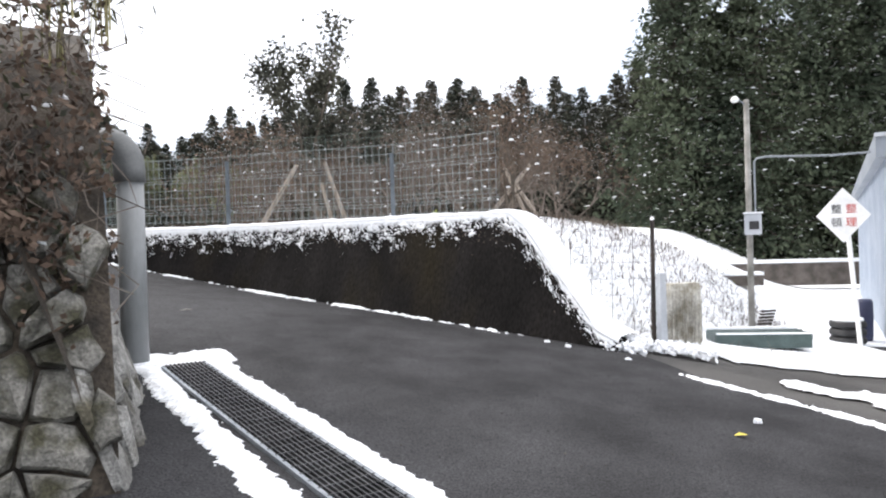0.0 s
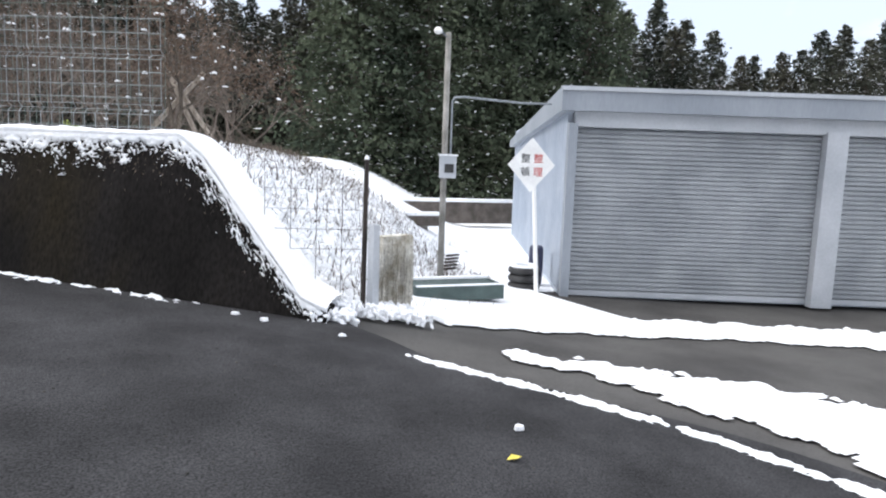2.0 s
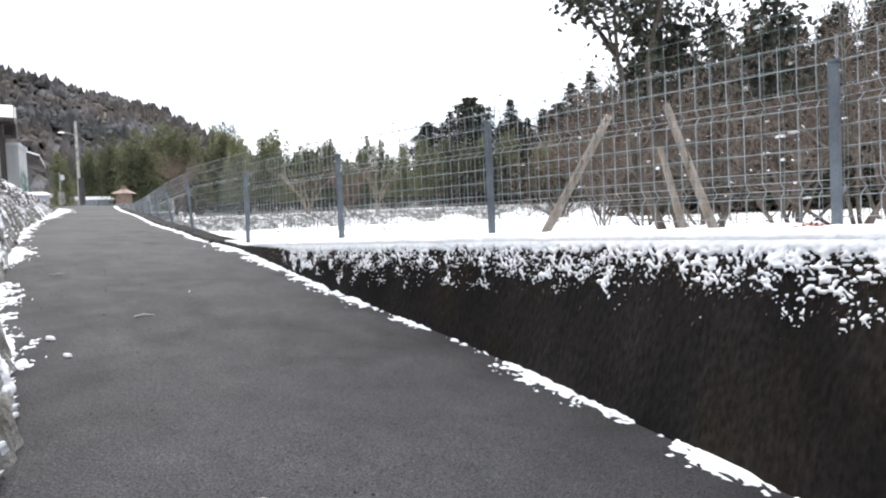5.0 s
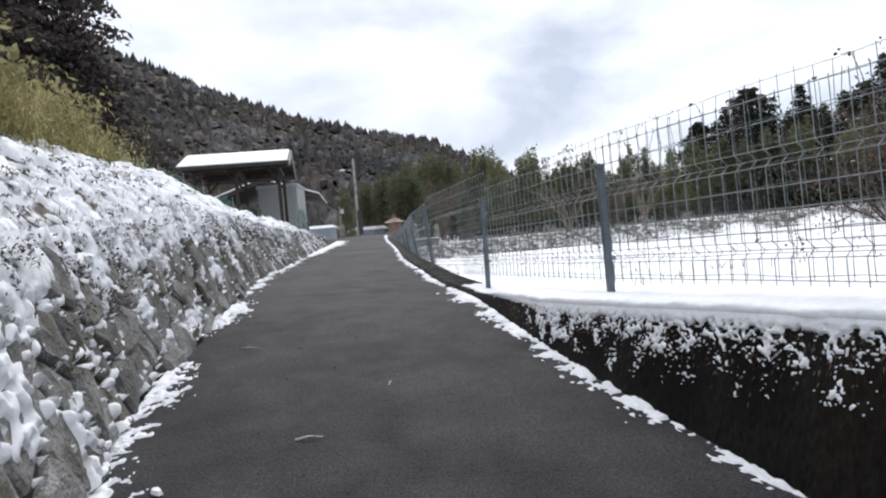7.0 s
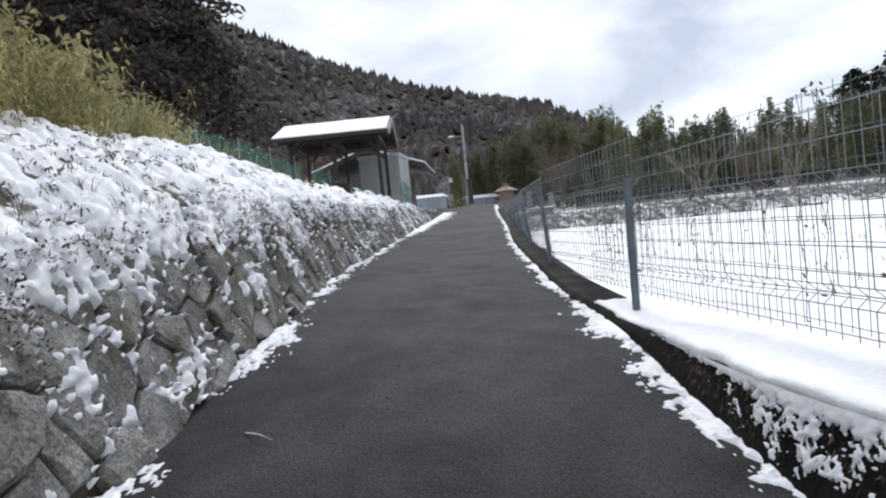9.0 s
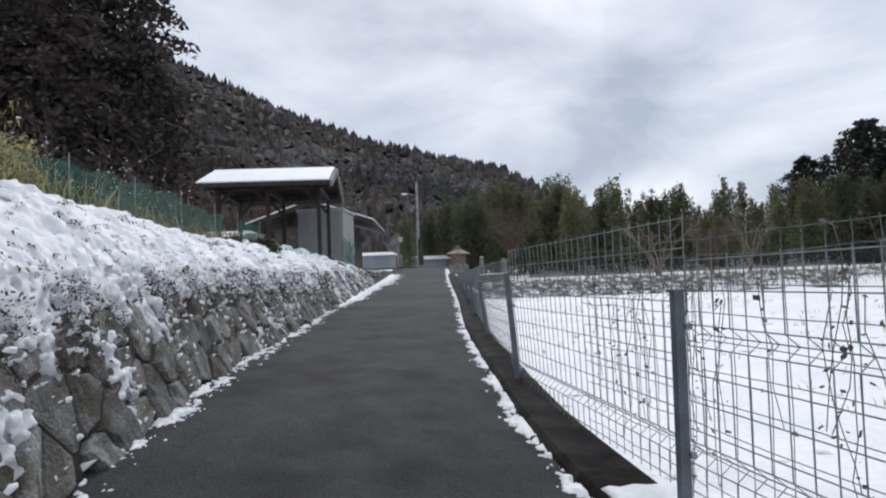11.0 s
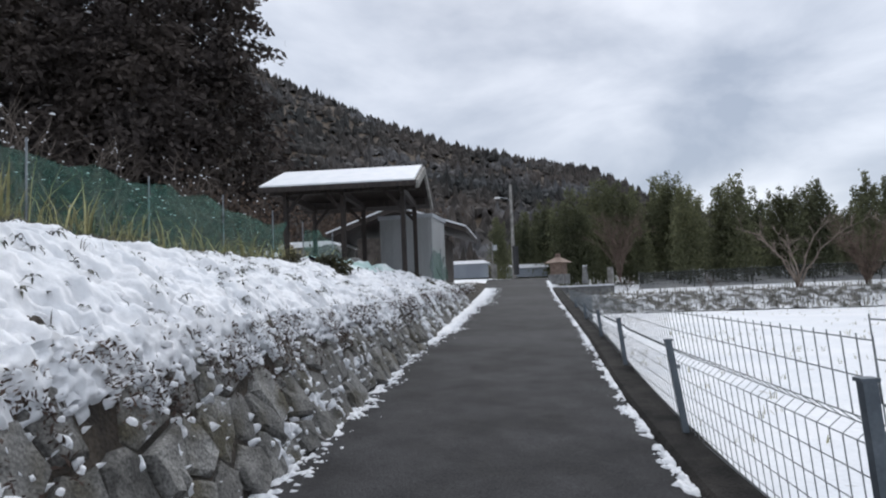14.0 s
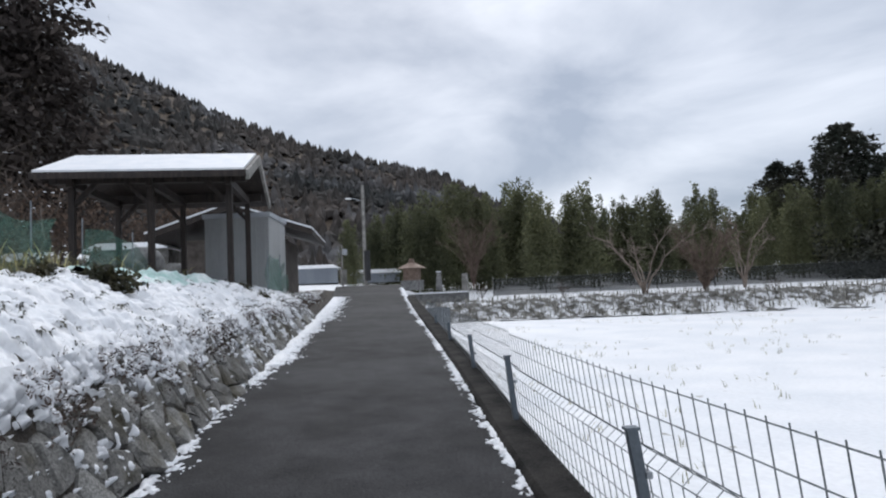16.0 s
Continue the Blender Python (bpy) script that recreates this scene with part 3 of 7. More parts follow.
def fence_bay(k):
    a, b = np.array(POSTS[k][:2]), np.array(POSTS[k + 1][:2])
    za, zb = fence_foot(a[0]), fence_foot(b[0])
    ha, hb = POSTS[k][2] - za, POSTS[k + 1][2] - zb
    bay = thing("mesh_fence", "galvanised wire mesh fence bay with a grey steel post", "fence", "fence along the field", at=(a[0], a[1], za))
    d = b - a
    ln = np.linalg.norm(d)
    d = d / ln
    nr = np.array([-d[1], d[0]])
    if nr[1] < 0:
        nr = -nr
    ang = math.degrees(math.atan2(d[1], d[0]))
    if k:
        p = Shape()
        low = -0.45
        foot = nr * LEANS[k] * (ha - low) / ha
        p.beam((foot[0], foot[1], low), (0, 0, ha), 0.05, 0.05, (nr[0], nr[1], 0))
        p.box((0, 0, ha + 0.006), (0.066, 0.066, 0.014), ang)
        post = p.make("post", FENCE_POST, bay, "slate-grey square steel post")
        for z in (0.2, 0.8):
            c = Shape()
            f = nr * (LEANS[k] * (ha - z) / ha + 0.035)
            c.box((f[0], f[1], z), (0.075, 0.03, 0.03), ang)
            c.make("clip", STEEL, post)

    def at(u, z, out=0.0):
        t = u / ln
        h, lean = ha + (hb - ha) * t, LEANS[k] + (LEANS[k + 1] - LEANS[k]) * t
        c = d * u + nr * (0.045 + out + lean * (h - z) / h)
        return (c[0], c[1], z + (zb - za) * t)

    w = Shape()
    top = min(ha, hb) + (0.24 if a[0] < -11 else 0.36 if b[0] < -10 else 0.16)
    ridge = top - 0.36
    vees = [(ridge + 0.05, 0.0), (ridge, 0.06), (ridge - 0.05, 0.0), (0.26, 0.0), (0.21, 0.06), (0.16, 0.0)]
    n = int(round(ln / 0.115))
    for j in range(n + 1):
        u = ln * j / n
        w.tube([at(u, z, o) for z, o in [(top + 0.015, 0)] + vees + [(0.0, 0)]], 0.0034, 3, cap=False)
    rows = [(top - 0.005, 0), (top - 0.15, 0), (ridge + 0.05, 0), (ridge, 0.06), (ridge - 0.05, 0)]
    rows += [(ridge - 0.05 - q, 0) for q in np.arange(0.13, ridge - 0.34, 0.13)] + [(0.26, 0), (0.21, 0.06), (0.16, 0), (0.03, 0)]
    for z, o in rows:
        w.tube([at(0, z, o), at(ln, z, o)], 0.0034, 3, cap=False)
    w.make("wire_panel", WIRE, bay, "thin galvanised wire panel with folded ridges")
    if b[0] > -12.5:
        g = Shape()
        r = np.random.default_rng(int(abs(a[0]) * 100))
        high = 1.22 if b[0] < -5 else 1.36
        span = min(ln, 1.6) if b[0] < -10 else ln
        n = int(span / 0.12)
        for j in range(n + 1):
            u = span * j / n
            g.tube([at(u, 0.02, 0.07), at(u + r.uniform(-0.015, 0.015), 0.5, 0.08), at(u + r.uniform(-0.02, 0.02), 1.0, 0.07), at(u, high + r.uniform(-0.01, 0.03), 0.07)], 0.0024, 3, cap=False)
        for j in range(int(high / 0.135) + 1):
            z = min(0.05 + 0.135 * j, high)
            g.tube([at(span * q / 6, z + r.uniform(-0.012, 0.012), 0.07) for q in range(7)], 0.0024, 3, cap=False)
        g.make("tall_net", WIRE_GREEN, bay, "taller pale green square wire net behind the post")
        v = Shape()
        for _ in range(int(7 * span)):
            u, z0 = r.uniform(0, span), r.uniform(0, 0.6)
            pts = [at(u, z0, 0.06)]
            for _ in range(6):
                u, z0 = u + r.uniform(-0.05, 0.05), z0 + r.uniform(0.08, 0.2)
                pts.append(at(u, min(z0, high), 0.06 + r.uniform(-0.02, 0.02)))
            v.tube(pts, 0.0022, 3, cap=False)
            for q in pts:
                for _ in range(2):
                    c = np.array(q) + r.normal(0, 0.02, 3)
                    e1, e2 = r.normal(0, 0.008, 3), r.normal(0, 0.006, 3)
                    v.add([c - e1, c + e2, c + e1, c - e2], [(0, 1, 2, 3)])
        v.make("dry_vine", TWIG, bay, "thin dead vine stems caught in the wire")
    return bay


for k in range(len(POSTS) - 1):
    fence_bay(k)

# ---- shed with roller shutters ----
SHED = pose(6.95, 10.3, -0.36, 0, 0, math.degrees(math.atan2(-0.5, 0.87)))


def build_shed():
    shed = thing("shed", "grey steel garage shed with closed roller shutters", "shed")
    shed.matrix_world = SHED
    W, D, Ht = 13.4, 9.6, 3.35
    s = Shape()
    s.box((W / 2, D / 2 + 0.1, Ht / 2 - 0.1), (W, D - 0.1, Ht - 0.1))
    s.make("body", SHED_SIDE, shed, "pale blue-grey steel side walls")
    s = Shape()
    for k in range(int(D / 0.2)):
        s.box((-0.008, 0.25 + k * 0.2, Ht / 2 - 0.1), (0.02, 0.05, Ht - 0.3))
    s.make("cladding_rib", SHED_SIDE, shed)
    s = Shape()
    s.add([(-0.15, -0.2, Ht - 0.36), (W + 0.15, -0.2, Ht - 0.36), (W + 0.15, -0.2, Ht + 0.02), (-0.15, -0.2, Ht + 0.02),
           (-0.15, D + 0.3, Ht - 0.62), (W + 0.15, D + 0.3, Ht - 0.62), (W + 0.15, D + 0.3, Ht - 0.42), (-0.15, D + 0.3, Ht - 0.42)],
          [(0, 1, 2, 3), (5, 4, 7, 6), (3, 2, 6, 7), (0, 4, 5, 1), (0, 3, 7, 4), (1, 5, 6, 2)])
    s.make("roof", SHED_WALL, shed, "flat grey steel roof with a deep front fascia")
    s = Shape()
    s.box((W / 2, -0.215, Ht - 0.02), (W + 0.34, 0.05, 0.06))
    s.make("gutter", SHED_TRIM, shed)
    s = Shape()
    s.box((W / 2, 0.02, Ht - 0.48), (W - 0.2, 0.16, 0.24))
    s.make("header", SHED_TRIM, shed, "pale steel header above the shutters")
    for k in range(4):
        s = Shape()
        s.box((0.09 + k * 4.18 if k else 0.07, 0.0, (Ht - 0.5) / 2 - 0.05), (0.34 if k else 0.14, 0.2, Ht - 0.5))
        s.make("pillar", SHED_TRIM if k else SHED_WALL, shed, "" if k else "slate-blue corner pillar")
    for k in range(3):
        x0, x1 = (0.14 if k == 0 else 0.26 + k * 4.18), 4.18 * (k + 1) - 0.08
        sh = Shape()
        sh.box(((x0 + x1) / 2, 0.10, 0.03), (x1 - x0, 0.06, 0.09))
        door = sh.make("shutter", SHED_TRIM, shed, "closed grey roller shutter")
        n_s = 34
        for j in range(n_s):
            z = 0.08 + j * (Ht - 0.62 - 0.08) / n_s
            hgt = (Ht - 0.62 - 0.08) / n_s
            sl = Shape()
            sl.add([(x0, 0.09, z), (x1, 0.09, z), (x1, 0.062, z + 0.02), (x0, 0.062, z + 0.02), (x1, 0.062, z + hgt - 0.018), (x0, 0.062, z + hgt - 0.018),
                    (x1, 0.09, z + hgt), (x0, 0.09, z + hgt)], [(0, 1, 2, 3), (3, 2, 4, 5), (5, 4, 6, 7)])
            sl.make("slat", SHUTTER, door)
    return shed


build_shed()

# ---- shelter, site box and house on the bank ----
RIDGE_A, RIDGE_B = Vector((-27.2, 18.6, 7.20)), Vector((-28.8, 15.43, 7.26))


def build_shelter():
    r = (RIDGE_B - RIDGE_A)
    r.z = 0
    r.normalize()
    o = Vector((-r.y, r.x, 0))
    if o.x < 0:
        o = -o
    sh = thing("shelter", "open timber shelter with a snow-covered gable roof", "shelter", at=tuple(RIDGE_A - Vector((0, 0, 3.1))))
    base = RIDGE_A - Vector((0, 0, 3.1))
    half, drop, ln = 2.2, 0.76, 4.0
    top = Vector((0, 0, 3.1))
    for sgn in (1, -1):
        s = Shape()
        e = top + o * (sgn * half) - Vector((0, 0, drop))
        pts = [top, top + r * ln, e + r * ln, e]
        dn = Vector((0, 0, -0.13))
        s.add(pts + [p + dn for p in pts], [(0, 1, 2, 3), (7, 6, 5, 4), (0, 4, 5, 1), (1, 5, 6, 2), (2, 6, 7, 3), (3, 7, 4, 0)])
        s.make("roof", WOOD_DARK, sh, "dark boarded roof slope")
        s = Shape()
        up = Vector((0, 0, 0.05))
        ins = [top + up * 0.1 + r * 0.05, top + r * (ln - 0.05), e + r * (ln - 0.05) - o * sgn * 0.03, e + r * 0.05 - o * sgn * 0.03]
        s.add([p + Vector((0, 0, 0.005)) for p in ins] + [p + up for p in ins], [(3, 2, 1, 0), (4, 5, 6, 7), (0, 1, 5, 4), (1, 2, 6, 5), (2, 3, 7, 6), (3, 0, 4, 7)])
        s.make("snow_cover", SNOW, sh, "smooth snow on the roof slope")
        s = Shape()
        s.beam(e - Vector((0, 0, 0.1)) - r * 0.02, top - Vector((0, 0, 0.1)) - r * 0.02, 0.06, 0.2)
        s.make("bargeboard", CONCRETE, sh, "weathered grey gable board")
    for u in (0.45, ln / 2, ln - 0.5):
        for sgn in (1, -1):
            f = r * u + o * (sgn * 1.45)
            gz0 = float(ground_height(np.array(base.x + f.x), np.array(base.y + f.y))) - base.z
            s = Shape()
            s.box((f.x, f.y, (2.36 + gz0) / 2), (0.12, 0.12, 2.36 - gz0), math.degrees(math.atan2(r.y, r.x)))
            s.make("post", WOOD_DARK, sh)
            s = Shape()
            q = Vector((f.x, f.y, 1.75))
            s.beam(q, q + r * (0.5 if u < ln - 1 else -0.5) + Vector((0, 0, 0.55)), 0.09, 0.09)
            s.make("brace", WOOD_DARK, sh)
    for sgn in (1, -1):
        s = Shape()
        a0 = o * (sgn * 1.45) + Vector((0, 0, 2.33))
        s.beam(a0 + r * 0.1, a0 + r * (ln - 0.1), 0.14, 0.2)
        s.make("beam", WOOD_DARK, sh)
    for u in (0.45, ln / 2, ln - 0.5):
        s = Shape()
        s.beam(r * u - o * 1.6 + Vector((0, 0, 2.24)), r * u + o * 1.6 + Vector((0, 0, 2.24)), 0.12, 0.16)
        s.make("tie_beam", WOOD_DARK, sh)
    return sh


build_shelter()


def build_site_box():
    a, b = Vector((-29.73, 18.08, 6.1)), Vector((-28.79, 19.43, 6.1))
    bx = thing("site_box", "grey ribbed steel storage box", "storage box", at=(-30.9, 19.6, 3.6))
    at = Vector((-30.9, 19.6, 3.6))
    d = (b - a).normalized()
    n = Vector((d.y, -d.x, 0))
    if n.x > 0:
        n = -n
    ang = math.degrees(math.atan2(d.y, d.x))
    mid = (a + b) / 2 + n * 0.95 - at
    s = Shape()
    s.box((mid.x, mid.y, 1.2), (1.64, 1.9, 2.4), ang)
    s.make("body", HUT, bx)
    s = Shape()
    s.box((mid.x, mid.y, 2.45), (1.74, 2.0, 0.12), ang)
    s.make("lid", SHED_TRIM, bx, "pale flat roof edge")
    for k in range(7):
        s = Shape()
        p = a + d * (0.12 + k * 0.235) - at
        s.box((p.x - n.x * 0.0, p.y - n.y * 0.0, 1.2), (0.05, 0.03, 2.3), ang)
        s.make("rib", HUT, bx)
    return bx


build_site_box()


def build_house():
    h = thing("house", "low house with a snow-edged tiled gable roof", "house", at=(-37.6, 21.4, 4.0))
    r = Vector((-0.86, 0.5, 0))
    o = Vector((0.5, 0.86, 0))
    s = Shape()
    s.box((r.x * 2.7, r.y * 2.7, 1.15), (4.6, 3.8, 2.3), math.degrees(math.atan2(r.y, r.x)))
    s.make("wall", WOOD_ROOF, h, "dark weathered board wall")
    for sgn in (1, -1):
        top, e = Vector((0, 0, 3.55)), o * (sgn * 3.1) + Vector((0, 0, 2.5))
        pts = [top - r * 0.5, top + r * 6, e + r * 6, e - r * 0.5]
        dn = Vector((0, 0, -0.22))
        s = Shape()
        s.add(pts + [p + dn for p in pts], [(0, 1, 2, 3), (7, 6, 5, 4), (0, 4, 5, 1), (1, 5, 6, 2), (2, 6, 7, 3), (3, 7, 4, 0)])
        s.make("roof", WOOD_DARK, h, "dark tiled roof slope")
        s = Shape()
        s.add([p + Vector((0, 0, 0.01)) for p in pts] + [p + Vector((0, 0, 0.08)) for p in pts],
              [(3, 2, 1, 0), (4, 5, 6, 7), (0, 1, 5, 4), (1, 2, 6, 5), (2, 3, 7, 6), (3, 0, 4, 7)])
        s.make("snow_cover", SNOW, h, "snow on the tiles")
    return h


build_house()


# ---- trees ----
def conifer_parts(height, spread, sprays, seed, leaf=0.34, bare=0.12, snowy=0.12, droop=0.25, per=60, power=0.62, clump=0.16):
    """Trunk, foliage and snow shapes of one cedar: separate drooping boughs, each a cloud of small sprays."""
    r = np.random.default_rng(seed)
    trunk = Shape()
    trunk.tube([(0, 0, -1.5), (0.05, 0.02, height * 0.4), (0, 0.06, height * 0.97)], [height * 0.017, height * 0.011, 0.02], 7)
    fol, snow = Shape(), Shape()
    n_b = int(sprays / per)
    for b in range(n_b):
        u = (b + r.random()) / n_b
        z = height * (bare + (1 - bare) * u)
        reach = spread * (1 - u) ** power * r.uniform(0.45, 1.2) + 0.2
        a = b * 2.4 + r.uniform(-0.5, 0.5)
        dirn = np.array([math.cos(a), math.sin(a), 0])
        trunk.tube([(0, 0, z), tuple(dirn * reach * 0.9 + (0, 0, z - reach * droop * 0.6))], [0.03 + 0.02 * (1 - u), 0.008], 4, cap=False)
        m = max(12, int(per * (0.5 + 0.8 * reach / spread)))
        k = r.random(m) ** 0.55
        c = dirn * (reach * k)[:, None] + r.normal(0, 1, (m, 3)) * (1, 1, 0.55) * (clump * reach * (1.15 - 0.5 * k) + 0.07)[:, None]
        c[:, 2] += z - reach * droop * k * k
        d = dirn * 0.7 + r.normal(0, 0.55, (m, 3)) + (0, 0, -0.25)
        d /= np.linalg.norm(d, axis=1)[:, None]
        on = (r.random(m) < snowy * 2 * (b % 2)) & (k > 0.3)
        d[on, 2] *= 0.25
        up = r.normal(0, 1, (m, 3))
        up[on] = up[on] * 0.25 + (0, 0, 1)
        s = np.cross(d, up)
        s /= np.linalg.norm(s, axis=1)[:, None] + 1e-9
        L = (leaf * r.uniform(0.5, 1.4, m))[:, None]
        wd = (leaf * r.uniform(0.15, 0.36, m))[:, None]
        quad = np.stack([c - d * L * 0.5, c + s * wd - d * L * 0.05, c + d * L * 0.6, c - s * wd + d * L * 0.08], 1)
        for tgt, sel in ((fol, ~on), (snow, on)):
            q = quad[sel]
            if len(q):
                if tgt is snow:
                    q = q + (0, 0, 0.07)
                tgt.add(q.reshape(-1, 3), [(4 * i, 4 * i + 1, 4 * i + 2, 4 * i + 3) for i in range(len(q))])
    return trunk, fol, snow


def make_conifer(name, label, mat, height, spread, sprays, seed, **kw):
    t = thing(name, label, "tree")
    trunk, fol, snow = conifer_parts(height, spread, sprays, seed, **kw)
    trunk.make("trunk", BARK, t)
    tagged(fol.make("crown", mat, t), kind="stuff")
    if snow.n:
        tagged(snow.make("snow", SNOW, t, "snow resting on the boughs"), kind="stuff")
    return t


def place_copies(models, spots, group):
    first = set()
    for k, (x, y, sc, z) in enumerate(spots):
        m = models[k % len(models)]
        if z is None:
            z = float(ground_height(np.array(float(x)), np.array(float(y))))
        mat = pose(x, y, z - 0.1, 0, 0, (k * 77) % 360) @ Matrix.Diagonal((sc, sc, sc * (1 + 0.07 * math.sin(k * 2.3)), 1))
        if id(m) not in first:
            first.add(id(m))
            m.matrix_basis = mat
            tagged(m, group=group)
        else:
            c = copy_thing(m, pose(0, 0, 0))
            c.matrix_basis = mat


R1 = np.random.default_rng(11)
cedars = [make_conifer("cedar", "dark cedar dusted with snow at the wood's edge", NEEDLE, 12.0, 3.3, 7600, 20 + k, snowy=0.17, leaf=0.27, bare=0.16, per=62, power=0.85) for k in range(3)]
spots = []
SKYLINE_WOOD = ([-71, -57, -55, -53, -51, -49, -47, -40, -17, -13, -9.5, -4.6, -2.5, 1.2, 3.7, 6.6, 14, 18, 20, 25, 29],
                [13, 12.6, 10.8, 10.4, 9.7, 10.8, 12.8, 14, 14.5, 13.3, 13.9, 13.8, 15.2, 14.5, 13.8, 14.6, 13.0, 11.6, 10.5, 9.8, 9.4])
for k in range(118):  # wood behind the field and the shed, 40 to 66 m off
    yaw = 29 - 98 * (k + R1.uniform(-0.4, 0.4)) / 118
    d = R1.uniform(46, 66) if yaw > -15 else R1.uniform(40, 56)
    d += 24 * float(ease(yaw, 9, 17))
    x, y = -math.sin(radians(yaw)) * d, math.cos(radians(yaw)) * d
    z = float(ground_height(np.array(x), np.array(y))) if yaw > -15 else 0.6
    tall = 1.5 + d * math.tan(radians(float(np.interp(yaw, *SKYLINE_WOOD)))) - z
    spots.append((x, y, tall / 12.4 * R1.uniform(0.82, 1.0), z))
place_copies(cedars, spots, "cedar wood")
greens = [make_conifer("cypress", "tall dense green cypress at the wood's edge", NEEDLE_GREEN, 14.0, 3.6, 19000, 40 + k, bare=0.03, snowy=0.07, leaf=0.24, per=90, power=0.7) for k in range(2)]
spots = []
for k in range(13):
    yaw = radians(-19.5 - 21 * (k + R1.uniform(-0.3, 0.3)) / 13)
    d = 33 + R1.uniform(-2, 5) + k * 0.3
    spots.append((-math.sin(yaw) * d, math.cos(yaw) * d, R1.uniform(0.85, 1.1), 0.2))
place_copies(greens, spots, "cypress stand")
def make_bamboo(seed):
    """A clump of leaning culms, each with clouds of fine leaves along its upper part."""
    r = np.random.default_rng(seed)
    t = thing("bamboo_clump", "feathery yellow-green bamboo clump", "bamboo")
    culms, leaves = Shape(), Shape()
    for _ in range(12):
        h = r.uniform(7.0, 11.0)
        a = r.uniform(0, math.tau)
        lean = r.uniform(0.1, 0.9)
        b0 = r.normal(0, 1.15, 2) * (1.25 - h / 14)
        pts = [np.array([b0[0] + math.cos(a) * lean * (k / 7) ** 2, b0[1] + math.sin(a) * lean * (k / 7) ** 2, h * k / 7 - 0.3 * (k == 0)]) for k in range(8)]
        culms.tube(pts, [0.045 - 0.005 * k for k in range(8)], 4, cap=False)
        m = int(36 * h)
        k = r.uniform(0.12, 1.0, m)
        c = np.stack([np.interp(k * 7, range(8), [p[j] for p in pts]) for j in range(3)], 1)
        c += r.normal(0, 1, (m, 3)) * (0.75 * (1.06 - k) ** 0.7 + 0.05)[:, None] * (1, 1, 0.7)
        d = r.normal(0, 0.6, (m, 3)) + (0, 0, -0.35)
        d /= np.linalg.norm(d, axis=1)[:, None]
        s = np.cross(d, r.normal(0, 1, (m, 3)))
        s /= np.linalg.norm(s, axis=1)[:, None] + 1e-9
        L, wd = r.uniform(0.2, 0.52, m)[:, None], r.uniform(0.04, 0.11, m)[:, None]
        q = np.stack([c - d * L * 0.5, c + s * wd, c + d * L * 0.5, c - s * wd], 1)
        leaves.add(q.reshape(-1, 3), [(4 * i, 4 * i + 1, 4 * i + 2, 4 * i + 3) for i in range(m)])
    tagged(culms.make("culm", BAMBOO, t), kind="stuff")
    tagged(leaves.make("crown", BAMBOO, t), kind="stuff")
    return t


bamboos = [make_bamboo(60 + k) for k in range(4)]
spots = []
SKYLINE_GROVE = ([-4, 20, 29, 33.3, 37.5, 39.8, 41.5, 43, 44.5, 46.1, 47.4, 48.5, 50, 51.3, 52.5, 53.5, 55, 57, 62],
                 [6.4, 6.8, 7.2, 7.1, 7.7, 6.8, 8.9, 7.2, 6.4, 9.2, 8.4, 10.2, 9.4, 11.3, 9.6, 9.0, 8.6, 7.6, 6.5])
for k in range(96):  # grove behind the terrace
    yaw = 62 - 66 * (k + R1.uniform(-0.5, 0.5)) / 96
    d = R1.uniform(47, 60)
    x, y = -11.9 - math.sin(radians(yaw)) * d, 12.7 + math.cos(radians(yaw)) * d
    z = float(ground_height(np.array(x), np.array(y)))
    tall = 3.7 + d * math.tan(radians(float(np.interp(yaw, *SKYLINE_GROVE)))) - z
    spots.append((x, y, tall / 9.9 * R1.choice((1.0, 0.96, 0.86, 0.74)), z))
place_copies(bamboos, spots, "bamboo grove")
bigs = [make_conifer("tall_cedar", "huge dark cedar on the hillside above the bank", CEDAR_BROWN, 24.0, 7.0, 13500, 80 + k, leaf=0.52, bare=0.0, snowy=0.01, per=110, power=0.5) for k in range(2)]
spots = []
for k in range(11):
    yaw = radians(86.0 + 34 * k / 10 + R1.uniform(-1, 1))
    d = R1.uniform(50, 66)
    spots.append((-12.5 - math.sin(yaw) * d, 13 + math.cos(yaw) * d, R1.uniform(1.0, 1.35), 5.0))
place_copies(bigs, spots, "cedars above the bank")

# ---- wooded mountain ----
bear = np.radians(np.linspace(30, 160, 120))
rad = np.linspace(95, 330, 40)
ridge = np.interp(np.degrees(bear), [30, 42, 47, 53, 65, 73, 82, 90, 110, 160], [3, 4.5, 6.5, 10.2, 13.2, 16.2, 20.0, 23, 25, 21])
Bm, Rm = np.meshgrid(bear, rad, indexing="ij")
prof = ease(Rm, 70, 340)
Zm = np.tan(np.radians(ridge))[:, None] * 300 * prof + 4 + np.array([noise.noise((b * 9, q * 0.02, 0)) for b, q in zip(Bm.ravel(), Rm.ravel())]).reshape(Bm.shape) * 5 * prof
mx, my = -12.5 - np.sin(Bm) * Rm, 13 + np.cos(Bm) * Rm
mount = grid_mesh("mountain", np.stack([mx, my, Zm], -1), EARTH)
tagged(mount, "steep mountainside under dark winter woods", "mountain", kind="structure")
w = Shape()
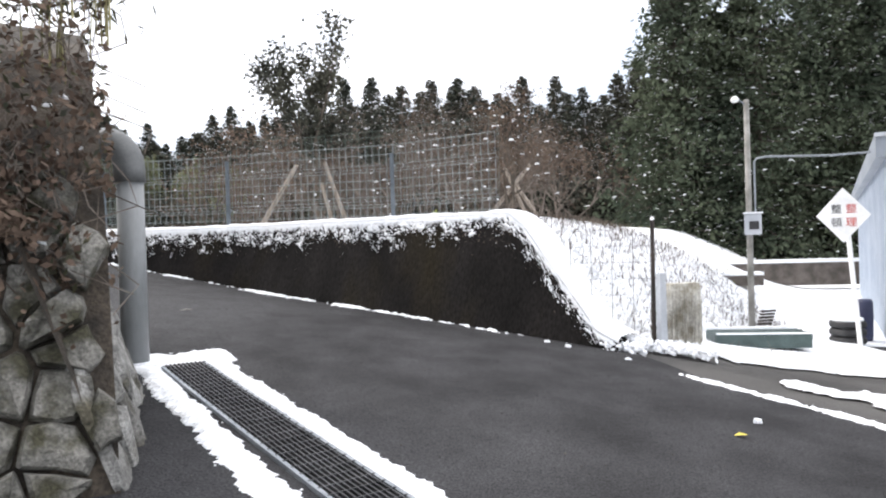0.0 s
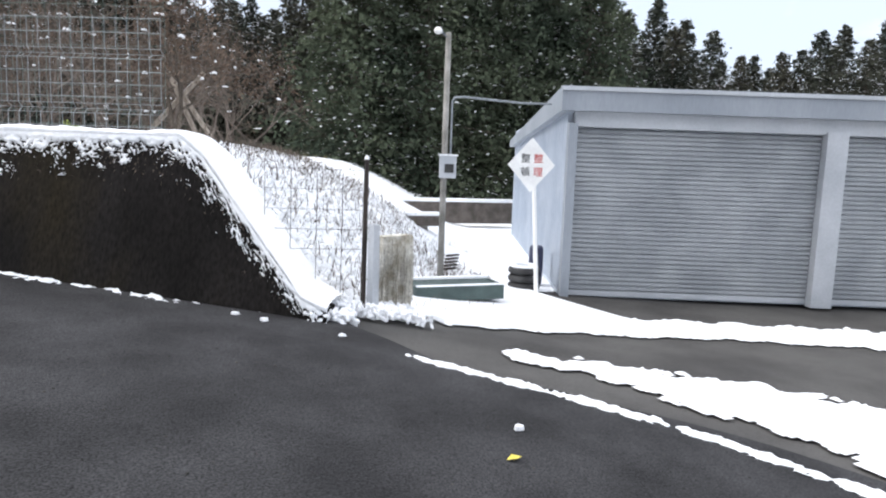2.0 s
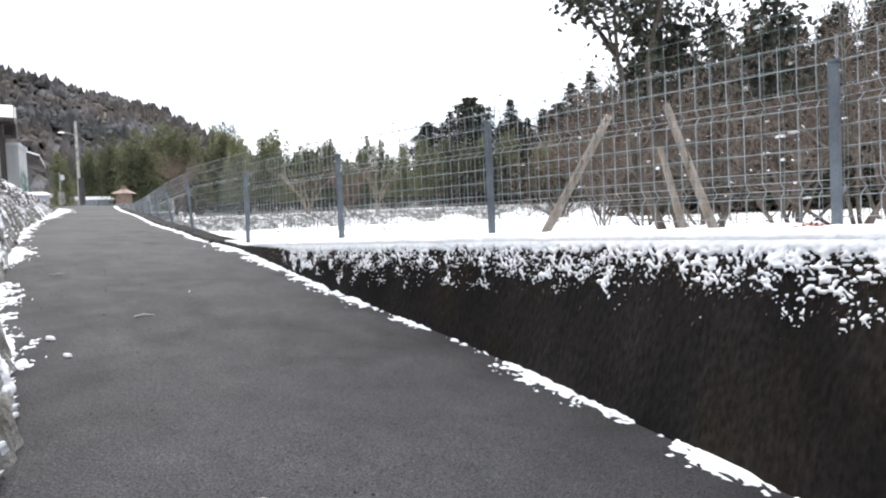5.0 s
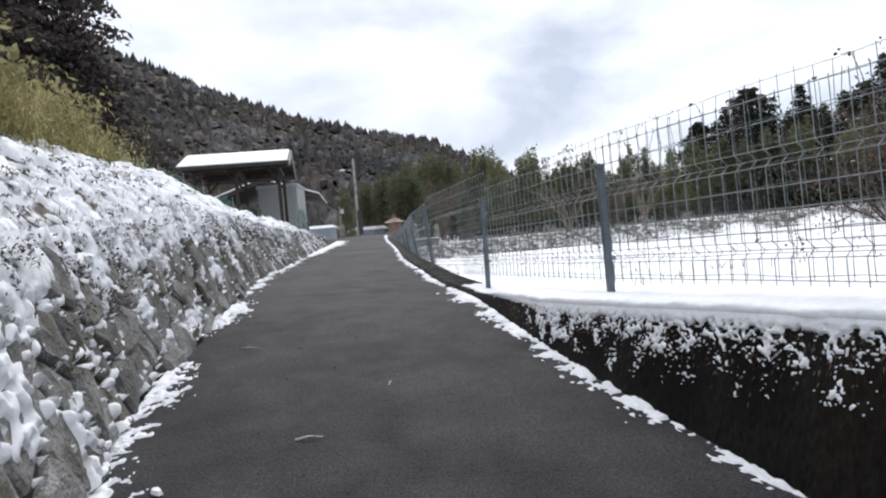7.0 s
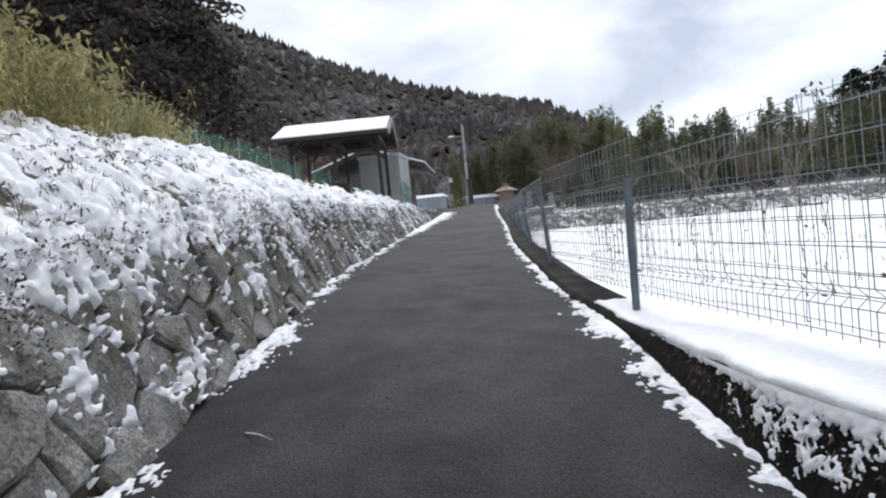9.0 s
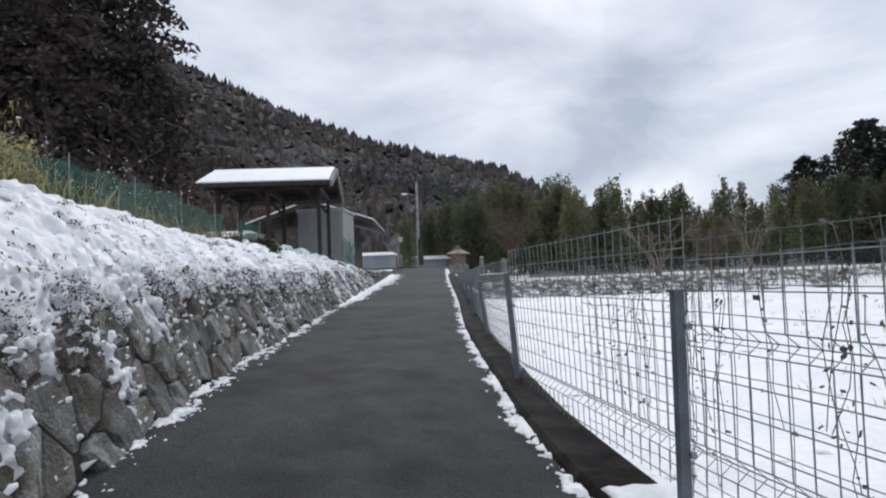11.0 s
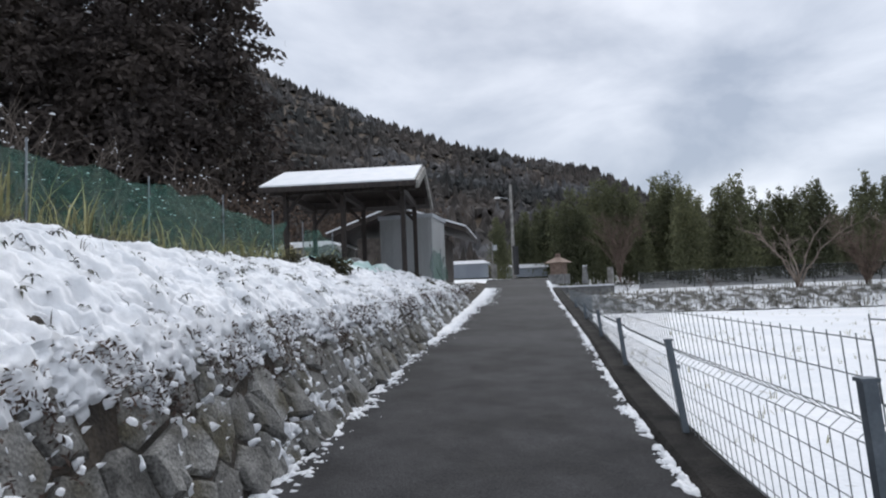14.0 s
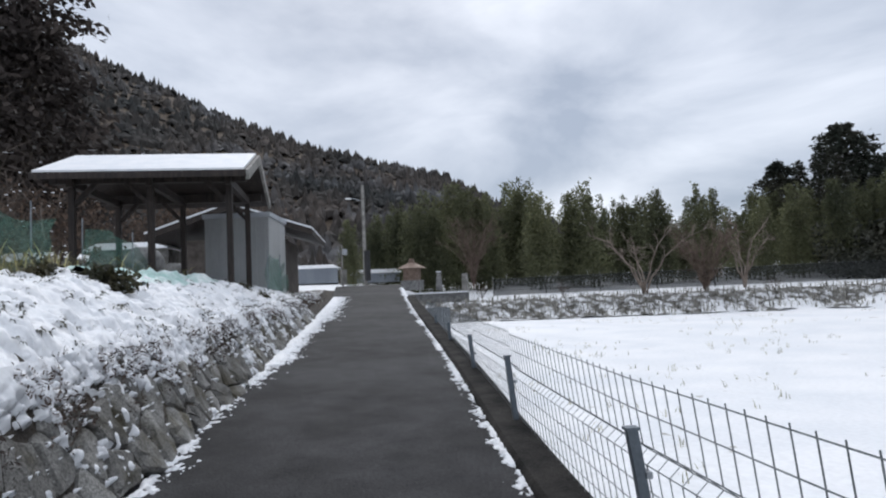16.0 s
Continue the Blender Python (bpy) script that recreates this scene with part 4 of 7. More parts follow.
for _ in range(18000):
    i, j = R1.uniform(0, 118), R1.uniform(0, 38.9)
    if R1.random() < 0.12:
        j = R1.uniform(36.5, 38.9)
    i0, j0 = int(i), int(j)
    x, y, z = (mx[i0, j0] + (mx[i0 + 1, j0] - mx[i0, j0]) * (i - i0) + (mx[i0, j0 + 1] - mx[i0, j0]) * (j - j0),
               my[i0, j0] + (my[i0 + 1, j0] - my[i0, j0]) * (i - i0) + (my[i0, j0 + 1] - my[i0, j0]) * (j - j0),
               Zm[i0, j0] + (Zm[i0, j0 + 1] - Zm[i0, j0]) * (j - j0))
    round_top = R1.random() < 0.62 and j < 36
    h, rr, ph = (R1.uniform(1.8, 3.6), R1.uniform(1.1, 2.2), R1.uniform(0, 6)) if round_top else (R1.uniform(3.0, 6), R1.uniform(1.0, 1.7), R1.uniform(0, 6))
    lo, hi = (0.7, 1.05) if round_top else (0.3, 0.8)
    ring = [(x + rr * R1.uniform(0.6, 1.2) * math.cos(ph + k * math.tau / 6), y + rr * R1.uniform(0.6, 1.2) * math.sin(ph + k * math.tau / 6), z + R1.uniform(-0.5, 1.5)) for k in range(6)]
    mid = [(x + rr * R1.uniform(lo, hi) * math.cos(ph + 0.5 + k * math.tau / 6), y + rr * R1.uniform(lo, hi) * math.sin(ph + 0.5 + k * math.tau / 6), z + h * R1.uniform(0.4, 0.7)) for k in range(6)]
    w.add(ring + mid + [(x, y, z + h)], [(k, (k + 1) % 6, 6 + k) for k in range(6)] + [((k + 1) % 6, 6 + (k + 1) % 6, 6 + k) for k in range(6)] + [(6 + k, 6 + (k + 1) % 6, 12) for k in range(6)])
tagged(w.make("far_woods", FAR_WOOD), "dark woods with grey snowy patches over the mountain", "woods", kind="stuff")

# ---- rubble stones of the left wall ----
def clip_cell(poly, p, q):
    """Part of a polygon that lies nearer to p than to q."""
    m, n = (p + q) / 2, q - p
    out = []
    for k in range(len(poly)):
        a, b = poly[k], poly[(k + 1) % len(poly)]
        da, db = (a - m) @ n, (b - m) @ n
        if da <= 0:
            out.append(a)
        if (da < 0 < db) or (db < 0 < da):
            out.append(a + (b - a) * (da / (da - db)))
    return out


def rubble_cells(length, height, wide, high, seed, start=0.22):
    r = np.random.default_rng(seed)
    pts = []
    rows = int(height / high + 1.5)
    for j in range(-1, rows + 1):
        x = -wide + (j % 2) * wide * 0.5
        while x < length + wide:
            pts.append((x + r.uniform(-0.42, 0.42) * wide, (j + 0.5) * high + r.uniform(-0.42, 0.42) * high))
            x += wide * r.uniform(0.75, 1.3)
    pts = np.array(pts)
    for k, p in enumerate(pts):
        if not (start < p[0] < length and 0 < p[1] < height + high * 0.3):
            continue
        poly = [p + np.array(c) * 1.2 for c in ((-wide, -high * 1.3), (wide, -high * 1.3), (wide, high * 1.3), (-wide, high * 1.3))]
        for q in pts[np.argsort(((pts - p) ** 2).sum(1))[1:12]]:
            poly = clip_cell(poly, p, q)
            if len(poly) < 3:
                break
        if len(poly) >= 3:
            yield p, poly, r


def stone_mesh(poly, centre, place, r, proud):
    """A stone with a bulged, chipped face: outer ring in the joint, middle ring, face ring and crown."""
    c = np.mean(poly, axis=0)
    fine = []
    for k in range(len(poly)):
        a, b = poly[k], poly[(k + 1) % len(poly)]
        fine.append(a + (b - a) * 0.04)
        if np.linalg.norm(b - a) > 0.12:
            fine.append((a + b) / 2 + r.normal(0, 0.010, 2))
    n = len(fine)
    v = []
    tip = r.normal(0, 0.9, 2) * proud
    for shrink, out in ((0.985, -0.4), (0.95, 0.55), (0.80, 0.95)):
        for p in fine:
            u = c + (p - c) * shrink * r.uniform(0.94, 1.0)
            v.append(place(u[0], u[1], proud * out * r.uniform(0.72, 1.25) + max(0.0, out) * float((u - c) @ tip)))
    v.append(place(c[0], c[1], proud * r.uniform(0.9, 1.15)))
    f = [(i * n + k, i * n + (k + 1) % n, (i + 1) * n + (k + 1) % n, (i + 1) * n + k) for i in range(2) for k in range(n)]
    f += [(2 * n + k, 2 * n + (k + 1) % n, 3 * n) for k in range(n)]
    return v, f


ls = np.r_[0, np.cumsum(np.linalg.norm(np.diff(LEFT[:, :2], axis=0), axis=1))]


def wall_place(s, h, out):
    x, y = np.interp(s, ls, LEFT[:, 0]), np.interp(s, ls, LEFT[:, 1])
    x2, y2 = np.interp(s + 0.1, ls, LEFT[:, 0]), np.interp(s + 0.1, ls, LEFT[:, 1])
    d = np.array([x2 - x, y2 - y]) / (math.hypot(x2 - x, y2 - y) + 1e-9)
    nr = np.array([d[1], -d[0]])
    sc = float(bank_rise(0.42, x)) / 0.42
    off = -h / max(sc, 0.6)
    return (x + nr[0] * (off + out * 0.94), y + nr[1] * (off + out * 0.94), float(level(x, y)) - 0.03 + h + out * 0.33)


rest, made = Shape(), 0
for p, poly, r in rubble_cells(33.5, 1.15, 0.36, 0.31, 5, 0.0):
    x = np.interp(p[0], ls, LEFT[:, 0])
    if p[1] > float(bank_rise(0.42, x)) * 0.86:
        continue
    v, f = stone_mesh(poly, p, wall_place, r, r.uniform(0.035, 0.085))
    if -21.5 < x < -5.4 and made < 300:
        s = Shape()
        s.add(v, f)
        s.make("stone", STONE, back)
        made += 1
    else:
        rest.add(v, f)
far_stones = tagged(rest.make("far_stone_work", STONE_FAR), "grey rubble stones of the far stretches of the wall", "stone wall", kind="stuff")


def corner_place(s, h, out):
    x, y = -1.6 - 0.861 * s, 3.2 - 0.509 * s
    off = h * 0.32
    return (x - 0.51 * off + 0.51 * out, y + 0.86 * off - 0.86 * out, float(level(x, y)) - 0.05 + h + out * 0.3)


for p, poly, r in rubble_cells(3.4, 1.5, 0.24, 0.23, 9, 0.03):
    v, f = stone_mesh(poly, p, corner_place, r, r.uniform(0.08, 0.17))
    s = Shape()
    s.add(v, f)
    s.make("stone", STONE_MOSS_SHADED, corner)


# ---- snow lying in clumps ----
def lump(s, p, n, along, a, b, h, r):
    """A low rounded clump on a surface point p with outward n, longer along one way."""
    p, n, t = np.asarray(p, float), np.asarray(n, float), np.asarray(along, float)
    t = t - n * (t @ n)
    t = t / (np.linalg.norm(t) + 1e-9)
    w = np.cross(n, t)
    ang = np.arange(7) * math.tau / 7 + r.uniform(0, 1)
    k = r.uniform(0.7, 1.25, 7)
    ring = t * (np.cos(ang) * a * k)[:, None] + w * (np.sin(ang) * b * k)[:, None]
    s.add(np.vstack([p + ring - n * 0.01, p + ring * 0.78 + n * h * 0.6, p + n * h]),
          [(i, (i + 1) % 7, 7 + (i + 1) % 7, 7 + i) for i in range(7)] + [(7 + i, 7 + (i + 1) % 7, 14) for i in range(7)])


R2 = np.random.default_rng(3)
L_w = 0.25 * 58


def fuzz(x, y, k, seed):
    return np.array([noise.noise((a * k, b * k, seed)) for a, b in zip(np.ravel(x), np.ravel(y))]).reshape(np.shape(x))


def drape(s, pts, out, val, proud, thick):
    """Adds the parts of a grid of wall points where val is above zero, standing off the wall by their thickness."""
    r, c = val.shape
    p = pts + out * np.where(val > 0, proud + thick * np.sqrt(np.clip(val * 3.5, 0, 1)), -0.01)[..., None]
    keep = (val[:-1, :-1] > 0) | (val[1:, :-1] > 0) | (val[:-1, 1:] > 0) | (val[1:, 1:] > 0)
    ii, jj = np.nonzero(keep)
    quads = np.stack([ii * c + jj, ii * c + jj + 1, (ii + 1) * c + jj + 1, (ii + 1) * c + jj], 1)
    ids = np.unique(quads)
    used = -np.ones(r * c, int)
    used[ids] = np.arange(len(ids))
    s.add(p.reshape(-1, 3)[ids], [tuple(q) for q in used[quads]])


moss = Shape()
st_w = np.arange(0.05, L_w, 0.011)
k_w = np.clip(st_w / 0.25, 0, len(sec) - 1.001)
i_w = k_w.astype(int)
S_w = sec[i_w] + (sec[i_w + 1] - sec[i_w]) * (k_w - i_w)[:, None, None]
face_h = (S_w[:, 3, 2] - S_w[:, 1, 2])
dep_w = np.arange(-0.02, 0.62, 0.011)
up_w = 1 - dep_w[None, :] / np.maximum(face_h, 0.05)[:, None]
P_w = S_w[:, None, 1] + (S_w[:, None, 3] - S_w[:, None, 1]) * up_w[..., None]
O_w = S_w[:, 4] - S_w[:, 5]
O_w = O_w / np.linalg.norm(O_w, axis=1)[:, None] + (0, 0, 0.35)
O_w = np.broadcast_to(O_w[:, None], P_w.shape)
gs_, gd_ = np.meshgrid(st_w, dep_w, indexing="ij")
reach = 0.15 + 0.10 * np.array([noise.noise((q * 1.3, 2, 0)) for q in st_w])[:, None] + np.where(st_w < 1.9, 0.03, 0.06)[:, None]
worm = np.minimum(np.abs(fuzz(gs_, gd_ * 1.3, 13, 2)), np.abs(fuzz(gs_ + 0.6 * gd_, gd_, 19, 3)) * 1.15)
v_w = np.maximum(0.30 - 7.0 * gd_ + 0.3 * fuzz(gs_, gd_, 22, 1), 0.135 - 0.105 * gd_ / reach + 0.16 * fuzz(gs_, gd_, 7, 4) + 0.10 * fuzz(gs_, gd_, 40, 5) - 1.0 * worm)
v_w = np.maximum(v_w, np.where(gd_ > 0.12, 0.34 * fuzz(gs_, gd_, 11, 8) + 0.3 * fuzz(gs_, gd_, 27, 9) - 0.33 - 0.25 * gd_, -1))
v_w = v_w - 0.5 * np.clip(1 - (face_h[:, None] - 0.09) / 0.22, 0, 1) * (st_w > 3)[:, None]
v_w = np.where((up_w < 0.12) | (face_h[:, None] < 0.1), -1, v_w)
drape(moss, P_w, O_w, v_w * 1.5, 0.006, 0.014)
tagged(moss.make("snow_clumps", SNOW, smooth=True), "snow clinging in small worms to moss below the wall top", "snow", kind="stuff")

# fringe of moss and roots on the wall, dark
fringe = Shape()
for _ in range(7000):
    along = R2.uniform(0.1, L_w)
    p, s = wall_point(along, 1.0)
    h = s[3, 2] - s[1, 2]
    dep = abs(R2.normal(0, 0.16))
    if h < 0.15 or dep > h * 0.7:
        continue
    p, s = wall_point(along, 1 - dep / h)
    out = s[4] - s[5]
    out = out / (np.linalg.norm(out) + 1e-9)
    q = p + out * R2.uniform(0.005, 0.02) + (R2.normal(0, 0.01), R2.normal(0, 0.01), -R2.uniform(0.01, 0.035))
    e = R2.normal(0, 0.004, 3)
    fringe.add([p - e, p + e, q], [(0, 1, 2)])
tagged(fringe.make("moss_fringe", GRASS_DARK), "dark moss and rootlets on the wall top", "moss", kind="stuff")


def edge_patch(s, x, y, d, length, width, r):
    """A flat ragged patch of snow on the road."""
    n = 15
    ang = np.arange(n) * math.tau / n
    k = np.array([1 + 0.5 * noise.noise((x * 3 + math.cos(q) * 1.7, y * 3 + math.sin(q) * 1.7, 1)) + r.uniform(-0.16, 0.16) for q in ang])
    px = x + d[0] * np.cos(ang) * length * k - d[1] * np.sin(ang) * width * k
    py = y + d[1] * np.cos(ang) * length * k + d[0] * np.sin(ang) * width * k
    ix, iy = x + (px - x) * 0.82, y + (py - y) * 0.82
    lz, iz = level(px, py) + 0.004, level(ix, iy) + 0.022 * r.uniform(0.8, 1.5)
    v = np.vstack([np.stack([px, py, lz], 1), np.stack([ix, iy, iz], 1), [(x, y, float(level(x, y)) + 0.03)]])
    s.add(v, [(i, (i + 1) % n, n + (i + 1) % n, n + i) for i in range(n)] + [(n + i, n + (i + 1) % n, 2 * n) for i in range(n)])


def snow_sheet(s, px, py, val, thick=0.022):
    """Adds the parts of a grid of ground points where val is above zero, thinning out at their edges."""
    r, c = val.shape
    z = level(px, py) + np.where(val > 0, 0.005 + thick * np.clip(val * 5, 0, 1), -0.012)
    keep = (val[:-1, :-1] > 0) | (val[1:, :-1] > 0) | (val[:-1, 1:] > 0) | (val[1:, 1:] > 0)
    used = -np.ones(r * c, int)
    ii, jj = np.nonzero(keep)
    quads = np.stack([ii * c + jj, ii * c + jj + 1, (ii + 1) * c + jj + 1, (ii + 1) * c + jj], 1)
    ids = np.unique(quads)
    used[ids] = np.arange(len(ids))
    pts = np.stack([px, py, z], -1).reshape(-1, 3)
    s.add(pts[ids], [tuple(q) for q in used[quads]])


def strip_sheet(s, line, sgn, lo, hi, o0, o1, cover):
    """Snow along a line; cover(station, offset, x) gives how much of it lies there."""
    fine = smooth_line(line[::8], 0.03)
    fine = fine[(fine[:, 0] > lo) & (fine[:, 0] < hi)]
    d = np.gradient(fine, axis=0)
    d /= np.linalg.norm(d, axis=1)[:, None]
    off = np.arange(o0, o1, 0.016)
    px = fine[:, None, 0] + d[:, None, 1] * sgn * off
    py = fine[:, None, 1] - d[:, None, 0] * sgn * off
    st = np.broadcast_to((0.03 * np.arange(len(fine)))[:, None], px.shape)
    ov = np.broadcast_to(off, px.shape)
    val = cover(st, ov, px) + 0.20 * fuzz(px, py, 4.5, 1) + 0.24 * fuzz(px, py, 13, 2) + 0.18 * fuzz(px, py, 30, 3)
    snow_sheet(s, px, py, val)


def zl0(x, y):
    return float(level(x, y))


yard_heap = Shape()
edge = Shape()
along_noise = np.array([noise.noise((0.03 * k * 0.7, 5.0, 0)) + 0.5 * noise.noise((0.03 * k * 2.1, 9.0, 0)) for k in range(3000)])


def wave(st, shift):
    return along_noise[np.clip((st / 0.03).astype(int) + shift, 0, 2999)]


strip_sheet(edge, RIGHT, -1, -10.5, 2.0, 0.0, 0.42, lambda s, o, x: 0.02 + 0.28 * wave(s, 40) - 1.5 * o + np.where((x < -5) & (x > -9), 0.16, 0) + np.where((x > -1.6) & (x < 0.3), 0.10, 0) - np.where(x > 0.8, 0.12, 0))
strip_sheet(edge, LEFT, 1, -33.0, -5.4, 0.0, 0.55, lambda s, o, x: 0.08 + 0.26 * wave(s, 700) - 1.1 * o + np.where(x < -22, 0.25, 0.0))
strip_sheet(edge, RIGHT, -1, -40.0, -10.5, -0.12, 0.2, lambda s, o, x: 0.15 + 0.2 * wave(s, 1300) - 2.2 * np.abs(o + 0.02))
strip_sheet(edge, LEFT, 1, -37.0, -28.0, 0.0, 1.1, lambda s, o, x: 0.24 - 0.6 * o)
strip_sheet(edge, smooth_line(EDGES[1:6, 2:], 0.25), -1, 1.0, 6.0, -0.1, 0.1, lambda s, o, x: np.where(x > 2.3, 0.17, 0.0) - 3.2 * np.abs(o))
# drifts in the yard
yx, yy = np.meshgrid(np.arange(2.4, 14.0, 0.035), np.arange(2.5, 10.9, 0.035), indexing="ij")
u1 = (yx - 3.4) * 0.59 - (yy - 6.4) * 0.81
v1 = (yx - 3.4) * 0.81 + (yy - 6.4) * 0.59
drift = np.where((u1 > -0.2) & (u1 < 6), np.interp(u1, [-0.2, 0.3, 1.2, 2.1, 2.8, 6], [0.0, 0.25, 0.42, 0.68, 0.85, 0.8]) - np.abs(v1 - np.interp(u1, [0, 1.2, 2.0, 2.8, 6], [0.2, 0.36, 0.45, 0.05, -0.6])), -1)
low = np.interp(yx, [3.4, 4.2, 5.6, 7.1, 8.8, 14], [7.72, 7.74, 7.47, 7.05, 6.13, 3.2])
dark = np.interp(yx, [3.4, 4.44, 6.05, 7.45, 9.24, 14], [8.5, 8.24, 7.91, 7.3, 6.37, 3.5])
apron = np.where(yx > 3.4, np.minimum((yy - low) * 2.2, np.abs(yy - dark) * 6 - 0.12), -1)
apron = np.minimum(apron, np.where(yx < 6.5, 0.8, 0.55 - 0.8 * (yy - dark)))
val = np.maximum(drift * 0.9, np.minimum(apron, 0.6)) + 0.20 * fuzz(yx, yy, 1.5, 4) + 0.26 * fuzz(yx * 0.7, yy * 1.4, 4, 5) + 0.2 * fuzz(yx, yy, 12, 6) - 0.04
yard_snow = Shape()
snow_sheet(yard_snow, yx, yy, np.where(side_of(RIGHT_ALL, yx, yy) < -0.03, val, -1))
# beside the grating
hx, hy = np.meshgrid(np.arange(-2.9, 1.6, 0.02), np.arange(1.4, 6.1, 0.02), indexing="ij")
ug = (hx + 2.2) * 0.628 - (hy - 5.5) * 0.778
vg = (hx + 2.2) * 0.778 + (hy - 5.5) * 0.628
gs = np.where((ug > -0.38) & (ug < 4.6), 0.24 - 2.4 * np.abs(np.abs(vg) - 0.265 - np.where(vg < 0, 0.04 * ug, 0.0)), -1)
gs = np.where((np.abs(vg) < 0.19) & (ug > 0), -1, gs)
gs = np.where((ug < 0.05) & (ug > -0.4) & (np.abs(vg) < 0.45), 0.3 - 1.2 * np.abs(ug + 0.15), gs)
snow_sheet(yard_snow, hx, hy, gs + 0.12 * fuzz(hx, hy, 4, 7) + 0.12 * fuzz(hx, hy, 14, 8) + 0.07 * fuzz(hx, hy, 36, 9) * (np.abs(vg) > 0.2), 0.03)
tagged(yard_snow.make("yard_snow", SNOW), "drifts of melting snow in the yard and beside the grating", "snow", kind="stuff")
# heap of snow and weeds where the dark wall runs out
for _ in range(620):
    x, y = R2.uniform(1.85, 3.1), R2.uniform(7.5, 8.15)
    if y < 7.95 - 0.38 * (x - 1.85):
        continue
    lump(yard_heap, np.array([x, y, zl0(x, y) + R2.uniform(0, 0.12)]), np.array([0.1, -0.5, 0.85]), R2.normal(0, 1, 3), R2.uniform(0.02, 0.06), R2.uniform(0.012, 0.03), R2.uniform(0.012, 0.03), R2)
for _ in range(110):
    x = R2.uniform(1.75, 2.25)
    lump(yard_heap, np.array([x, 7.44 + R2.uniform(-0.06, 0.2), zl0(x, 7.45) + R2.uniform(0.0, 0.1)]), np.array([0.4, -0.5, 0.8]), R2.normal(0, 1, 3), R2.uniform(0.02, 0.06), R2.uniform(0.012, 0.03), R2.uniform(0.01, 0.025), R2)
tagged(yard_heap.make("snow_heap", SNOW, smooth=True), "lumpy snow at the foot of the wall's end", "snow", kind="stuff")
# crumbs of grit on the lane
grit = Shape()
for _ in range(1500):
    x, y = R2.uniform(-9, 4), R2.uniform(1.5, 13)
    if side_of(RIGHT_ALL, np.array(x), np.array(y)) < 0.1 or side_of(LEFT, np.array(x), np.array(y)) > -0.1:
        continue
    a = R2.uniform(0.003, 0.009)
    lump(grit, np.array([x, y, zl0(x, y)]), np.array([0, 0, 1.0]), R2.normal(0, 1, 3), a * 1.3, a, a * 0.8, R2)
tagged(grit.make("road_grit", surf("dark_grit", (0.008, 0.008, 0.008), (0.05, 0.045, 0.04), 20.0, 0.9, 60, 0.3, 0.0, island=0.6)), "dark grit and leaf crumbs scattered on the asphalt", "grit", kind="stuff")
# small scraps on the lane
for x, y in ((0.6, 3.3), (1.5, 3.2), (1.1, 2.9), (2.3, 4.9), (-6.1, 8.3), (-5.6, 8.15), (1.15, 7.5), (1.35, 7.3), (1.9, 6.9), (-3.4, 7.0)):
    edge_patch(edge, x, y, (1, 0.3), 0.035, 0.02, R2)
tagged(edge.make("snow_patches", SNOW), "ragged melting snow patches along the road's edges", "snow", kind="stuff")

# snow and grass on the left bank
bank_snow, blades, tall_grass = Shape(), Shape(), Shape()
nf = len(LEFT_FINE)
for _ in range(9000):
    i = int(R2.uniform(0, nf - 2))
    x0 = LEFT_FINE[i, 0]
    if x0 < -36 or x0 > -3:
        continue
    off = R2.uniform(0.42, 2.3)
    d, nr = frame_of(LEFT_FINE, i)
    p = np.array(bank_point(i, off)) + (R2.uniform(-0.08, 0.08), R2.uniform(-0.08, 0.08), 0)
    n = np.array([nr[0] * 0.8, nr[1] * 0.8, 1.1])
    n /= np.linalg.norm(n)
    a = R2.uniform(0.012, 0.045)
    lump(bank_snow, p - n * 0.01, n, R2.normal(0, 1, 3), a * R2.uniform(1, 2.0), a, a * R2.uniform(0.3, 0.7), R2)
ws_ = np.arange(4.0, 33.0, 0.021)
wx, wy = np.interp(ws_, ls, LEFT[:, 0]), np.interp(ws_, ls, LEFT[:, 1])
wd = np.stack([np.gradient(wx), np.gradient(wy)], 1)
wd /= np.linalg.norm(wd, axis=1)[:, None]
wsc = np.array([float(bank_rise(0.42, q)) for q in wx])
wh = np.linspace(0.04, 1.12, 56)
hh_, ss_ = wh[None, :] * np.maximum(wsc, 0.3)[:, None], np.broadcast_to(ws_[:, None], (len(ws_), 56))
off_ = -hh_ / np.maximum(wsc / 0.42, 0.6)[:, None]
W_p = np.stack([wx[:, None] + wd[:, None, 1] * off_, wy[:, None] - wd[:, None, 0] * off_, level(wx, wy)[:, None] - 0.03 + hh_], -1)
W_o = np.broadcast_to(np.stack([wd[:, 1] * 0.9, -wd[:, 0] * 0.9, 0.0 * wx + 0.42], 1)[:, None], W_p.shape)
cover_w = np.interp(wx, [-30, -22, -18, -14, -10, -7, -5], [0.20, 0.10, 0.03, 0.0, 0.08, 0.20, 0.2])[:, None]
v_s = -0.44 + cover_w + np.interp(wx, [-24, -20, -13, -10, -6], [0.55, 0.60, 0.52, 0.42, 0.36])[:, None] * np.clip(hh_ / np.maximum(wsc, 0.3)[:, None], 0, 1) ** 2.4 + 0.44 * fuzz(ss_, hh_, 3.2, 21) + 0.48 * fuzz(ss_, hh_ * 0.85, 8.5, 22) + 0.34 * fuzz(ss_, hh_, 17, 23)
joint = np.minimum(np.abs(fuzz(ss_, hh_ * 1.1, 4.2, 25)), np.abs(fuzz(ss_ + 0.5 * hh_, hh_, 6.5, 26)))
rel = np.clip(hh_ / np.maximum(wsc, 0.3)[:, None], 0, 1.1)
